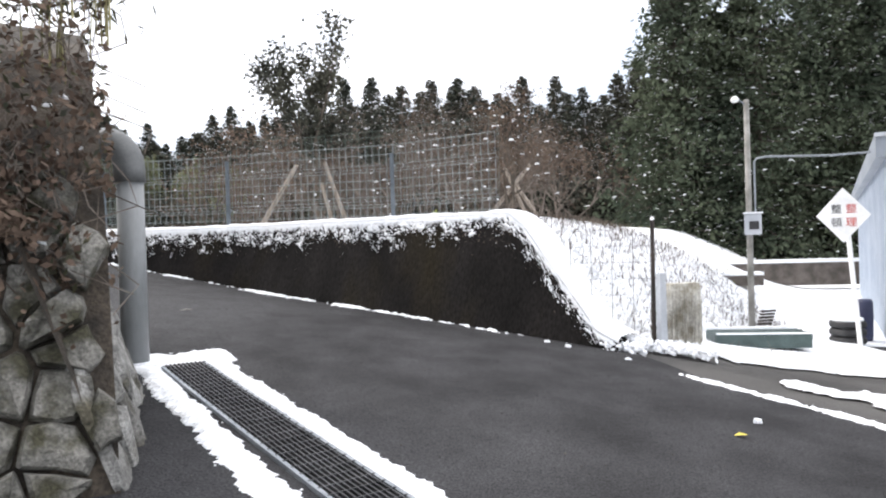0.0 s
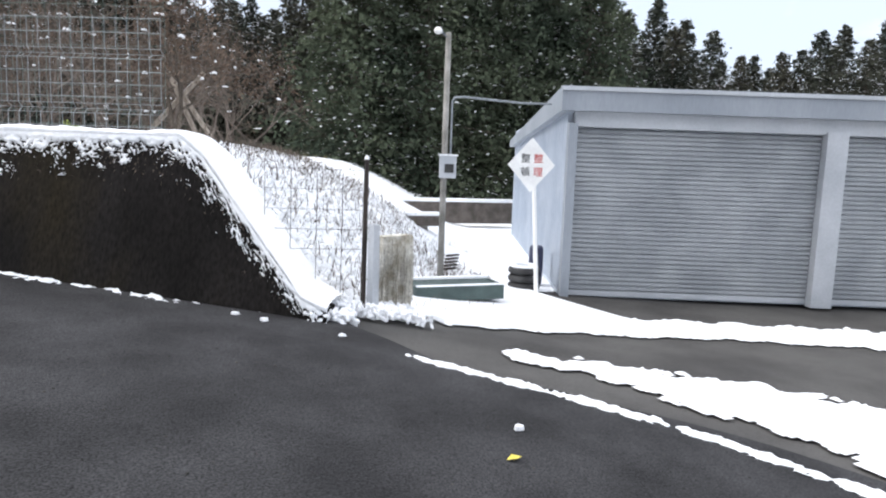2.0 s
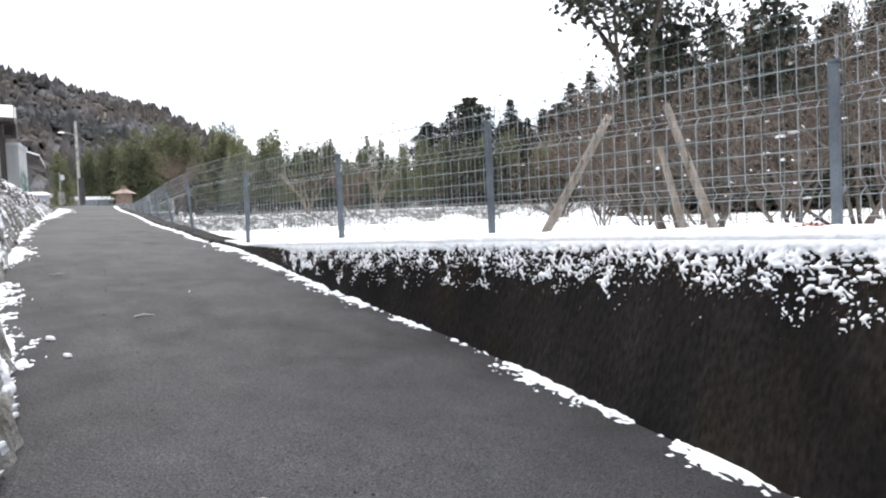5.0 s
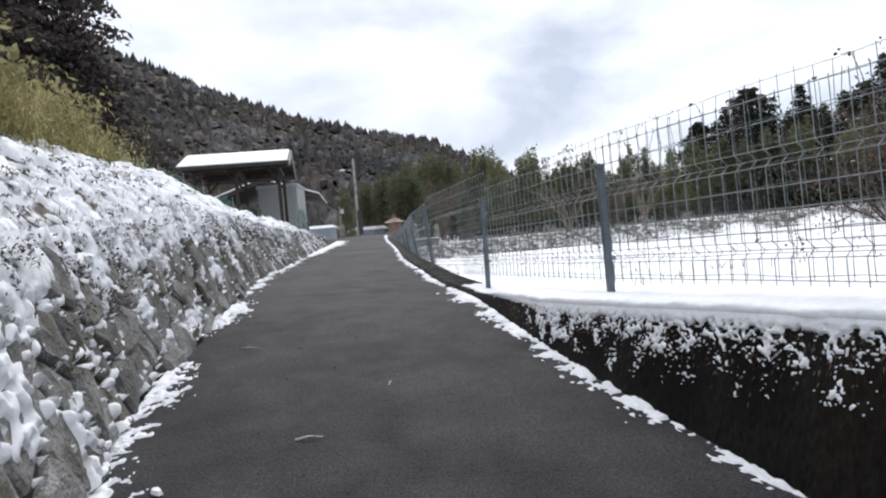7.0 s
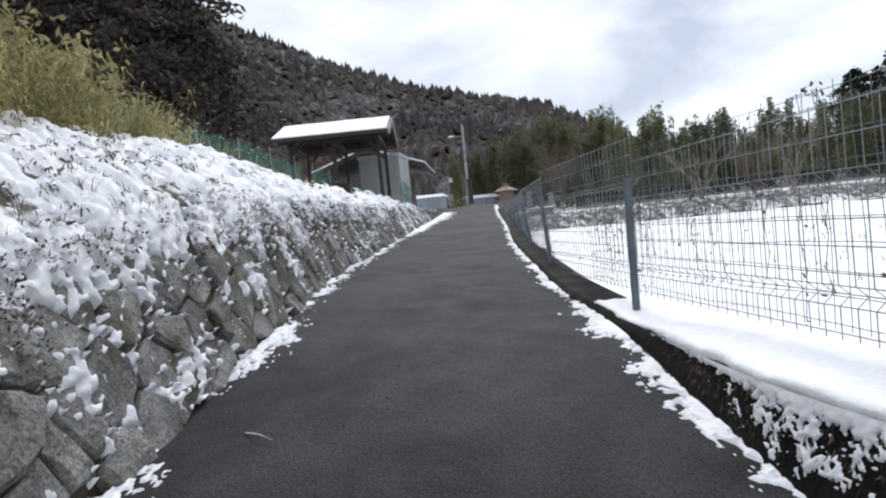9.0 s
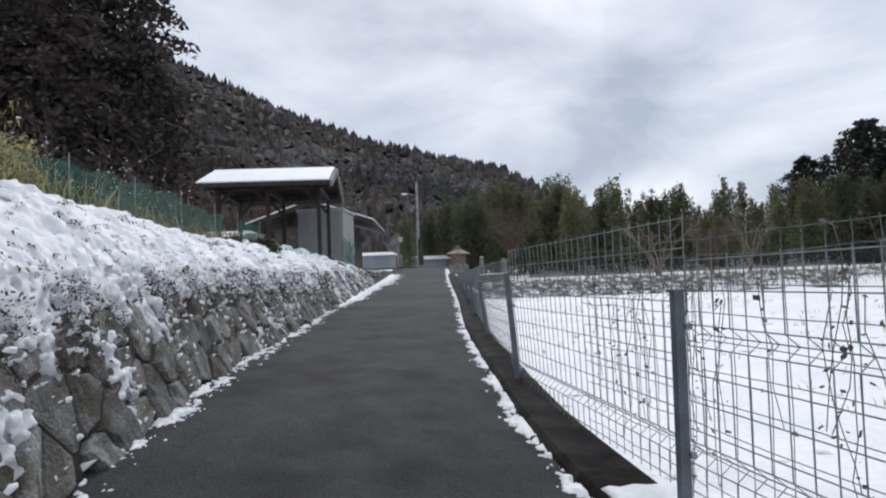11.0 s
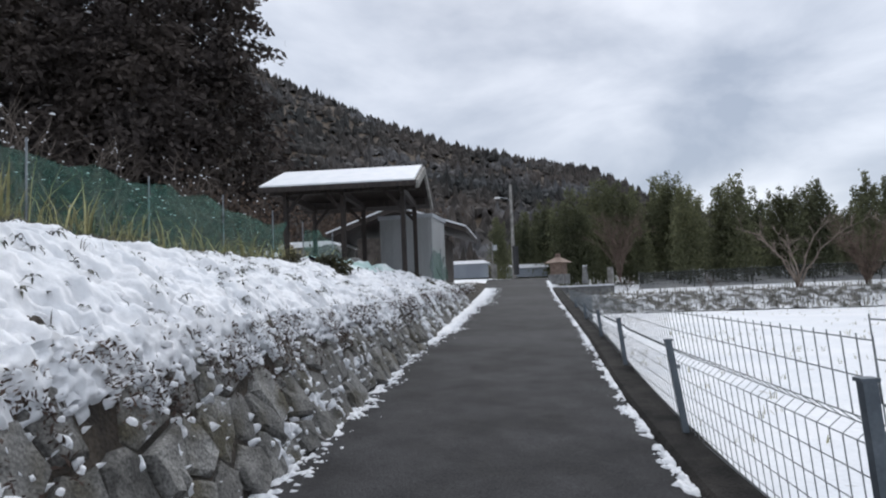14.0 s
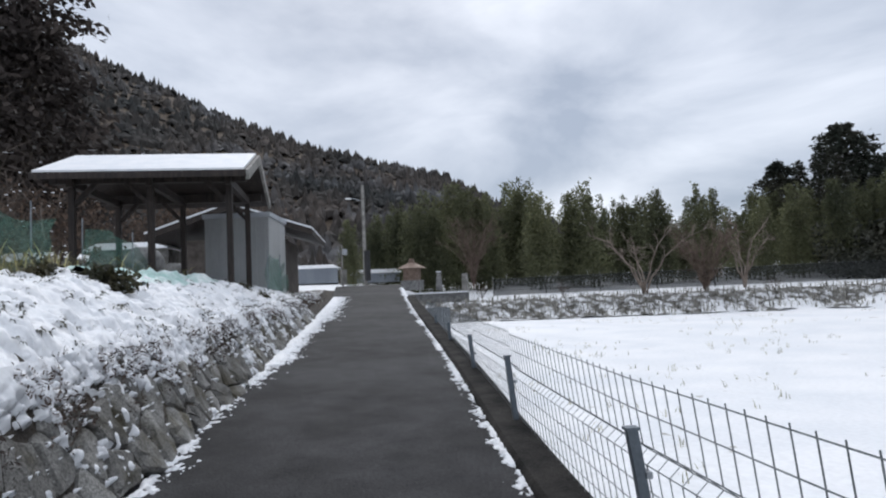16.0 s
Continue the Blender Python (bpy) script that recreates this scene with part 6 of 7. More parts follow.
def build_yard_things():
    t = thing("green_trough", "low dark green plastic trough with snow on its rim", "trough", at=(3.85, 9.5, zl(3.85, 9.5) - 0.06))
    m = pose(0.75, 0.25, 0, 0, 0, -8)
    s = Shape()
    for c, sz in (((0, -0.28, 0.1), (1.3, 0.05, 0.2)), ((0, 0.28, 0.1), (1.3, 0.05, 0.2)), ((-0.63, 0, 0.1), (0.05, 0.52, 0.2)), ((0.63, 0, 0.1), (0.05, 0.52, 0.2)), ((0, 0, 0.04), (1.22, 0.52, 0.05))):
        s.box(m @ Vector(c), sz, -8)
    s.make("body", GREEN_BOX, t)
    s = Shape()
    s.box(m @ Vector((0, 0.28, 0.215)), (1.3, 0.08, 0.035), -8)
    s.box(m @ Vector((0, -0.28, 0.208)), (1.28, 0.05, 0.018), -8)
    s.make("snow", SNOW, t, "snow on the rim")
    s = Shape()
    s.box(m @ Vector((0, 0.05, 0.14)), (1.2, 0.45, 0.1), -8)
    s.make("lid", GREEN_BOX, t)

    t = thing("concrete_post", "short pale concrete post at the yard corner", "post", at=(2.6, 7.92, 0.17))
    s = Shape()
    s.box((0, 0, 0.42), (0.09, 0.09, 0.95), 20, taper=0.9)
    s.make("shaft", SHED_TRIM, t)
    t = thing("steel_post", "thin rusty steel post with a snow tip", "post", at=(2.52, 8.0, 0.17))
    s = Shape()
    s.tube([(0, 0, -0.1), (0.02, 0, 1.55)], 0.026, 8)
    s.make("shaft", WOOD_DARK, t)
    s = Shape()
    s.tube([(0.02, 0, 1.54), (0.02, 0, 1.58)], [0.03, 0.015], 8)
    s.make("snow_tip", SNOW, t)

    t = thing("straw_screen", "frosted straw bundle tied upright beside the post", "straw bundle", at=(2.95, 8.2, 0.10))
    r = np.random.default_rng(8)
    s = Shape()
    for _ in range(1500):
        x, y = r.uniform(-0.24, 0.24), r.uniform(-0.10, 0.10)
        z0 = r.uniform(0.0, 0.4)
        blade(s, np.array([x + 0.08 * y, y + 0.3 * x, z0]), r.uniform(0.3, 0.52) + (0.45 - z0) * 0.3, r.uniform(0, 0.06), 0.005, r)
    tagged(s.make("straw", STRAW, t), kind="stuff")
    s = Shape()
    s.box((0, 0, 0.42), (0.42, 0.15, 0.8), 17)
    s.make("core", STRAW, t)

    t = thing("tyre_stack", "stack of black tyres dusted with snow beside the shed", "tyres", at=(6.55, 10.75, zl(6.55, 10.75) - 0.03))
    for k in range(3):
        s = Shape()
        s.tube([(0.21 * math.cos(a), 0.21 * math.sin(a), 0.08 + 0.13 * k) for a in np.linspace(0, math.tau, 19)], 0.065, 8, cap=False)
        s.make("tyre", RUBBER, t, smooth=True)
    s = Shape()
    s.tube([(0.2 * math.cos(a), 0.2 * math.sin(a), 0.41) for a in np.linspace(0, math.tau, 19)], 0.035, 8, cap=False)
    s.make("snow", SNOW, t)
    t = thing("blue_drum", "dark blue plastic drum behind the sign", "drum", at=(7.12, 11.2, -0.36))
    s = Shape()
    s.tube([(0, 0, 0), (0, 0, 0.08), (0, 0, 0.4), (0, 0, 0.65), (0, 0, 0.7)], [0.11, 0.125, 0.13, 0.125, 0.10], 16)
    s.make("drum", surf("dark_blue_plastic", (0.015, 0.018, 0.05), (0.03, 0.035, 0.08), 3.0, 0.5), t, smooth=True)
    t = thing("drain_board", "small dark slatted board lying in the snow", "board", at=(5.75, 11.9, -0.2))
    for k in range(5):
        s = Shape()
        s.box((0.05 * k, 0.06 * k, 0.08 + 0.05 * k), (0.3, 0.05, 0.035), 15)
        s.make("slat", WOOD_DARK, t)
    t = thing("snowy_beam", "snow-covered beam lying across the back of the yard", "beam", at=(6.0, 15.3, 0.15))
    s = Shape()
    s.box((0, 0, 0.3), (2.6, 0.3, 0.25), -5)
    s.make("beam", WOOD_ROOF, t)
    s = Shape()
    s.box((0, 0, 0.45), (2.6, 0.34, 0.07), -5)
    s.make("snow", SNOW, t)
    for k in (-1, 1):
        s = Shape()
        s.box((k * 0.9, 0, 0.05), (0.2, 0.3, 0.4), -5)
        s.make("block", CONCRETE, t)
    t = thing("low_wall", "low weathered brown wall topped with snow behind the yard", "wall", at=(9.5, 20.5, 0.1))
    s = Shape()
    s.box((0, 0, 0.15), (6.5, 0.3, 0.7), -12)
    s.make("body", WOOD_ROOF, t)
    s = Shape()
    s.box((0, 0, 0.54), (6.5, 0.4, 0.1), -12)
    s.make("snow", SNOW, t)


build_yard_things()

# wire netting and weeds on the slope beside the wall end
sw, sd = Shape(), Shape()
for _ in range(5200):
    x, y = R4.uniform(1.0, 6.5), R4.uniform(8.3, 15.5)
    q = -float(side_of(BANK_EDGE, np.array(x), np.array(y)))
    if not -0.4 < q < 3.2 + 0.2 * (y - 8):
        continue
    z = float(ground_height(np.array(x), np.array(y)))
    for _ in range(2):
        blade(sd, np.array([x, y, z - 0.02]) + R4.normal(0, 0.03, 3), R4.uniform(0.04, 0.22) * (1.6 if R4.random() < 0.1 else 1.0), R4.uniform(0.06, 0.28), 0.006, R4)
    if R4.random() < 0.9:
        lump(sw, np.array([x, y, z]), np.array([0.3, -0.4, 0.85]), R4.normal(0, 1, 3), R4.uniform(0.03, 0.11), R4.uniform(0.025, 0.07), R4.uniform(0.025, 0.07), R4)
tagged(sd.make("slope_weeds", GRASS_DARK), "dark dead weeds poking out of the snowy slope", "weeds", kind="stuff")
tagged(sw.make("slope_snow", SNOW, smooth=True), "lumpy snow over weeds on the slope", "snow", kind="stuff")
t = thing("wire_netting", "thin rusty wire netting between stakes on the slope", "netting", at=(1.6, 8.35, 0.3))
for k in range(5):
    s = Shape()
    x, y = 0.95 * k / 4, -0.35 * k / 4
    z = float(ground_height(np.array(1.6 + x), np.array(8.35 + y))) - 0.3
    s.tube([(x, y, z - 0.05), (x + 0.01, y, max(z + 0.5, 1.25))], 0.004, 4)
    s.make("wire", WOOD_DARK, t)
for k in range(5):
    s = Shape()
    s.tube([(0, 0, 0.5 + 0.2 * k), (0.95, -0.35, 0.5 + 0.2 * k)], 0.003, 4)
    s.make("cross_wire", WOOD_DARK, t)


# ---- broad trees, stakes and bare shrubs behind the fence ----
def branchy(s, p, d, length, radius, depth, r, tips, bend=0.25, fan=0.6):
    pts = [np.array(p, float)]
    dd = np.array(d, float)
    for _ in range(4):
        dd = dd + r.normal(0, bend, 3) * 0.5 + (0, 0, 0.06)
        dd /= np.linalg.norm(dd)
        pts.append(pts[-1] + dd * length / 4)
    s.tube(pts, [radius * (1 - 0.12 * k) for k in range(5)], 5 if depth > 1 else 3, cap=False)
    if depth <= 1:
        tips.append((pts[2], dd))
        tips.append((pts[3], dd))
    if depth == 0:
        tips.append((pts[-1], dd))
        return
    for _ in range(r.integers(2, 4) + (1 if depth < 2 else 0)):
        j = r.integers(2, 5)
        nd = dd + r.normal(0, fan, 3)
        nd /= np.linalg.norm(nd)
        branchy(s, pts[j], nd, length * r.uniform(0.55, 0.8), radius * 0.58, depth - 1, r, tips, bend, fan)
    tips.append((pts[-1], dd))


def make_broad_tree(name, label, at, trunks, length, radius, depth, seed, leafmat=None, leaves=0, leaf=0.06, spread=0.3, twig=BARK, snow=0.0, tilt=0.25, fan=0.6):
    r = np.random.default_rng(seed)
    t = thing(name, label, "tree", at=at)
    s, tips = Shape(), []
    for _ in range(trunks):
        d = np.array([r.normal(0, tilt), r.normal(0, tilt), 1.0])
        branchy(s, (r.normal(0, 0.06), r.normal(0, 0.06), -0.1), d / np.linalg.norm(d), length, radius, depth, r, tips, 0.25, fan)
    s.make("limb", twig, t)
    l, sn = Shape(), Shape()
    for p, d in tips:
        for _ in range(leaves):
            c = p + r.normal(0, spread, 3) * (1, 1, 0.8)
            leaf_quad(l, c, leaf * r.uniform(0.7, 1.5), leaf * r.uniform(0.2, 0.4), r, 0.3)
        if r.random() < snow:
            lump(sn, p, np.array([0, 0, 1.0]), r.normal(0, 1, 3), r.uniform(0.02, 0.07), r.uniform(0.012, 0.03), r.uniform(0.012, 0.03), r)
    if l.n:
        tagged(l.make("crown", leafmat, t), kind="stuff")
    if sn.n:
        tagged(sn.make("snow", SNOW, t, "clots of snow on the twigs"), kind="stuff")
    return t


make_broad_tree("garden_tree", "young evergreen tree tied to log stakes, leaves dusted with snow", (-2.0, 11.4, 1.9), 2, 1.5, 0.045, 3, 4, LEAF_DARK, 30, 0.075, 0.10, snow=0.35, tilt=0.03, fan=0.3)
make_broad_tree("garden_tree", "half-bare brown tree tied to crossed stakes", (1.15, 11.95, 1.85), 3, 1.2, 0.035, 3, 8, LEAF_DEAD, 9, 0.05, 0.10, snow=0.12, tilt=0.25)


def log_stake(a, b, rad=0.045):
    a, b = Vector(a), Vector(b)
    t = thing("log_stake", "weathered log prop with snow along its upper side", "stake", "tree props", at=tuple(a))
    d = b - a
    s = Shape()
    s.tube([(0, 0, 0), tuple(d * 0.5), tuple(d)], [rad * 1.1, rad, rad * 0.9], 10)
    s.make("log", STAKE, t, smooth=True)
    s = Shape()
    up = Vector((0, 0, 1)) - d.normalized() * d.normalized().z
    s.tube([tuple(d * 0.03 + up * rad * 0.75), tuple(d * 0.95 + up * rad * 0.75)], rad * 0.5, 6)
    s.make("snow_line", SNOW, t, "thin line of snow")


log_stake((-3.0, 11.0, 1.9), (-2.42, 11.15, 2.9), 0.038)
log_stake((-1.60, 11.12, 1.88), (-1.98, 11.3, 2.95), 0.035)
log_stake((-1.85, 11.2, 1.88), (-2.05, 11.35, 2.6), 0.03)
log_stake((0.78, 12.6, 1.85), (1.62, 11.95, 2.88), 0.038)
log_stake((1.62, 12.1, 1.8), (1.12, 12.2, 3.0), 0.035)
log_stake((1.95, 11.9, 1.6), (1.2, 11.95, 2.75), 0.035)

shrubs = [make_broad_tree("bare_shrub", "tangled bare brown shrub behind the fence", (0, 0, 0), 6, 1.3, 0.022, 3, 30 + k, LEAF_DEAD, 1, 0.04, 0.12, twig=TWIG, snow=0.012, tilt=0.4) for k in range(3)]
spots = [(-0.6, 12.8, 1.0, None), (0.4, 13.6, 1.1, None), (-0.2, 15.0, 1.2, None), (-1.2, 14.2, 1.1, None), (1.4, 14.2, 1.0, None), (0.9, 12.6, 0.75, None), (-2.4, 15.5, 1.2, None),
         (-1.8, 13.0, 0.8, None), (2.2, 15.5, 1.1, None), (-3.6, 17.0, 1.1, None), (0.6, 17.5, 1.3, None), (-5.0, 19.0, 1.0, None), (3.2, 18.0, 1.2, None), (-1.6, 18.5, 1.3, None)]
place_copies(shrubs, spots, "bare shrubs")
make_broad_tree("green_bush", "small bright yellow-green bush on the wall top", (-0.05, 10.9, 1.88), 4, 0.13, 0.007, 1, 3, surf("yellow_green_leaves", (0.15, 0.2, 0.03), (0.3, 0.34, 0.07), 3.0, 0.7), 7, 0.045, 0.035, tilt=0.5)
make_broad_tree("red_bush", "tiny bush with red leaves beside the fence", (-0.95, 11.2, 1.88), 3, 0.08, 0.006, 1, 13, surf("red_leaves", (0.25, 0.05, 0.03), (0.36, 0.09, 0.06), 3.0, 0.7), 5, 0.04, 0.03, tilt=0.5)
def vase_tree(name, label, at, limbs, reach, height, radius, seed, twigs, mat):
    """Limbs that fork low and arch outwards, each with side branches and twigs."""
    r = np.random.default_rng(seed)
    t = thing(name, label, "tree", "trees on the terrace", at=at)
    for k in range(limbs):
        a = k * math.tau / limbs + r.uniform(-0.35, 0.35)
        out, up = reach * r.uniform(0.55, 1.1), height * r.uniform(0.7, 1.05)
        pts = []
        for j in range(9):
            q = j / 8
            pts.append(np.array([math.cos(a) * out * q ** 1.35, math.sin(a) * out * q ** 1.35, up * (1 - (1 - q) ** 1.5) - 0.15 * (j == 0)]) + r.normal(0, 0.05, 3) * (j > 0))
        s = Shape()
        s.tube(pts, [radius * (1 - 0.1 * j) for j in range(9)], 6, cap=False)
        for _ in range(twigs):
            j = r.integers(2, 9)
            p, d = pts[j], (pts[min(j + 1, 8)] - pts[j - 1])
            d = d / np.linalg.norm(d) + r.normal(0, 0.55, 3) + (0, 0, 0.25)
            d /= np.linalg.norm(d)
            ln = r.uniform(0.5, 1.3) * (0.4 + 0.25 * height / 3)
            tip = [p, p + d * ln * 0.5 + r.normal(0, 0.05, 3), p + d * ln + r.normal(0, 0.12, 3)]
            s.tube(tip, [radius * 0.35, radius * 0.25, radius * 0.12], 4, cap=False)
            for _ in range(3):
                e = r.normal(0, 0.5, 3) + d
                s.tube([tip[1], tip[1] + e / np.linalg.norm(e) * ln * 0.6], [radius * 0.2, radius * 0.08], 3, cap=False)
        s.make("limb", mat, t)
    return t


vase_tree("bare_tree", "spreading bare fruit tree with pale arching limbs", (-34.3, 41.9, 3.1), 6, 3.3, 3.6, 0.058, 50, 11, TWIG_PALE)
vase_tree("bare_tree", "slim bare fruit tree leaning on the terrace", (-31.8, 47.2, 3.2), 5, 2.1, 3.6, 0.055, 51, 10, TWIG_PALE)
vase_tree("bare_bush", "many-stemmed reddish bare bush on the terrace", (-32.0, 43.9, 3.1), 22, 1.8, 3.2, 0.034, 52, 14, TWIG_BUSH)
vase_tree("bare_bush", "large reddish bare bush beside the roadside hut", (-46.9, 40.6, 4.2), 24, 2.0, 4.2, 0.032, 53, 14, TWIG_BUSH)
reds = [make_broad_tree("reddish_bush", "small dense reddish bare bush on the terrace", (0, 0, 0), 14, 1.4, 0.02, 2, 55, None, 0, twig=TWIG_RED, tilt=0.5)]
place_copies(reds, [(-38.2, 40.0, 0.45, 3.4), (-30.2, 47.0, 0.4, 3.2), (-41.2, 36.6, 0.4, 3.6)], "reddish bushes")
hill = [make_broad_tree("hillside_tree", "pale bare tree on the bank behind the shelter", (0, 0, 0), 4, 2.0, 0.06, 3, 70 + k, None, 0, twig=TWIG, snow=0.1, tilt=0.5) for k in range(2)]
place_copies(hill, [(-29.0, 9.0, 1.0, 4.6), (-33.0, 7.5, 1.1, 5.0), (-27.0, 4.5, 1.0, 5.0), (-38.0, 10.0, 1.2, 5.5), (-36.0, 14.0, 1.0, 4.6), (-44.0, 14.0, 1.4, 5.5)], "hillside trees")
scrubs = [make_broad_tree("brown_scrub", "brown winter scrub below the tall cedars", (0, 0, 0), 9, 2.0, 0.04, 2, 90, LEAF_DEAD, 3, 0.14, 0.35, twig=TWIG_RED, tilt=0.6)]
place_copies(scrubs, [(-42 - 3 * k, 16 - 4.5 * k + 2 * math.sin(k * 2), 1.2 + 0.2 * math.sin(k), 5.0) for k in range(9)] + [(-52 - 2 * k, 26 - k * 0.4, 1.5, 6) for k in range(5)], "brown scrub")

bushes = [make_broad_tree("bank_bush", "tangled dry bush with yellow-brown leaves on the bank top", (0, 0, 0), 9, 0.75, 0.014, 2, 43 + k, GRASS, 5, 0.10, 0.10, twig=TWIG, tilt=0.55, snow=0.03) for k in range(2)]
place_copies(bushes, [tuple(bank_point(int(np.argmin(np.abs(LEFT_FINE[:, 0] - x))), o)[:2]) + (sc, bank_point(int(np.argmin(np.abs(LEFT_FINE[:, 0] - x))), o)[2])
                      for x, o, sc in ((-5.2, 2.4, 1.1), (-6.2, 2.9, 1.3), (-7.2, 2.5, 1.1), (-8.0, 3.3, 1.4), (-9.0, 2.7, 1.1), (-10.2, 3.2, 1.2), (-11.5, 2.9, 1.0), (-13.0, 3.4, 1.0), (-15.0, 3.2, 0.8), (-4.3, 2.8, 1.2), (-6.8, 4.0, 1.6), (-9.5, 4.2, 1.5))], "bank bushes")

# ---- tall bamboo grass on top of the bank ----
SASA = surf("yellowed_bamboo_leaves", (0.19, 0.175, 0.07), (0.52, 0.46, 0.22), 1.6, 0.75, 20, 0.2, 0.0, island=0.4, leafy=0.45)


def make_sasa(seed):
    """Leaning canes with fans of long narrow leaves."""
    r = np.random.default_rng(seed)
    t = thing("bamboo_grass", "tall yellow-green bamboo grass with long drooping leaves", "bamboo grass")
    canes, leaves = Shape(), Shape()
    for _ in range(20):
        h, a, lean = r.uniform(0.6, 1.7), r.uniform(0, math.tau), r.uniform(0.1, 0.6)
        b0 = r.normal(0, 0.25, 2)
        pts = [np.array([b0[0] + math.cos(a) * lean * (k / 5) ** 2, b0[1] + math.sin(a) * lean * (k / 5) ** 2, h * k / 5 - 0.1 * (k == 0)]) for k in range(6)]
        canes.tube(pts, [0.006 - 0.0007 * k for k in range(6)], 4, cap=False)
        for p in pts[1:]:
            for _ in range(7):
                d = r.normal(0, 1, 3) * (1, 1, 0.55) + (0, 0, -0.1)
                d /= np.linalg.norm(d)
                o = np.cross(d, (0, 0, 1.0))
                o /= np.linalg.norm(o) + 1e-9
                ln, wd = r.uniform(0.12, 0.26), r.uniform(0.008, 0.016)
                c = p + r.normal(0, 0.07, 3)
                m = c + d * ln * 0.5 + (0, 0, 0.02)
                leaves.add([c, m + o * wd, c + d * ln - (0, 0, 0.05), m - o * wd], [(0, 1, 2, 3)])
    tagged(canes.make("canes", GRASS, t), kind="stuff")
    tagged(leaves.make("leaves", SASA, t), kind="stuff")
    return t


sasas = [make_sasa(140 + k) for k in range(3)]
sasa_spots = []
for k in range(64):
    x = -3.6 - 0.15 * k + 0.1 * math.sin(k * 5.0)
    i, o = int(np.argmin(np.abs(LEFT_FINE[:, 0] - x))), 1.95 + 0.5 * (k % 4) + 0.15 * math.sin(k * 3.1)
    p = bank_point(i, o)
    sasa_spots.append((p[0], p[1], float(np.interp(x, [-13, -9, -6], [0.45, 0.9, 1.15])) * (0.85 + 0.2 * math.sin(k * 1.7)), p[2]))
place_copies(sasas, sasa_spots, "bamboo grass on the bank")

# ---- green net along the bank, and net heaped on the ground ----
def net_fence(i0, i1, off, height, sag, seed):
    r = np.random.default_rng(seed)
    base = np.array(bank_point(i0, off))
    t = thing("net_fence", "green plastic net on thin stakes along the bank", "net", at=tuple(base))
    cols = []
    for i in range(i0, i1, 3):
        b = np.array(bank_point(i, off)) - base
        hh = height * (1 - sag * (0.5 + 0.5 * math.sin(i * 0.13 + seed)) + 0.05 * r.normal())
        cols.append([b + (0.04 * r.normal(), 0.04 * r.normal(), hh * k / 4) for k in range(5)])
    g = grid_mesh("net", np.array(cols), NET)
    g.parent = t
    for i in range(i0, i1, 13):
        b = np.array(bank_point(i, off)) - base
        s = Shape()
        s.tube([tuple(b - (0, 0, 0.1)), tuple(b + (0, 0, height * 1.12))], 0.012, 5)
        s.make("stake", STEEL, t)


def line_index(x):
    return int(np.argmin(np.abs(LEFT_FINE[:, 0] - x)))


net_fence(line_index(-7.0), line_index(-22.6), 3.0, 0.95, 0.15, 1)
net_fence(line_index(-22.6), line_index(-25.5), 2.8, 0.75, 0.75, 2)
net_fence(line_index(-27.2), line_index(-30.5), 0.9, 0.95, 0.2, 3)
heap_pts = []
for i in range(line_index(-20.5), line_index(-25.5), 2):
    row = []
    for k in range(9):
        p = np.array(bank_point(i, 1.3 + 0.11 * k))
        row.append(p + (0, 0, 0.04 + 0.20 * math.sin(math.pi * k / 8) * (0.7 + 0.5 * noise.noise((i * 0.2, k, 0))) + 0.03 * R4.normal()))
    heap_pts.append(row)
tagged(grid_mesh("crumpled_net", np.array(heap_pts), surf("snowy_green_net", (0.30, 0.50, 0.46), (0.78, 0.83, 0.83), 2.5, 0.85, 20, 0.15, 0.6)), "heap of pale green net half covered with snow", "net")
weeds = [make_broad_tree("evergreen_weed", "low dark green weeds on the bank", (0, 0, 0), 8, 0.25, 0.006, 1, 33, LEAF, 12, 0.09, 0.08, tilt=0.7, snow=0.3)]
place_copies(weeds, [tuple(bank_point(line_index(x), o)[:2]) + (sc, bank_point(line_index(x), o)[2]) for x, o, sc in ((-20.3, 1.5, 1.0), (-20.0, 1.9, 0.7), (-25.6, 1.2, 0.8), (-25.9, 0.8, 0.6), (-26.3, 1.3, 0.7), (-18.0, 2.2, 0.55), (-22.5, 2.2, 0.6), (-24.5, 2.0, 0.7), (-16.0, 2.3, 0.6))], "weeds on the bank")

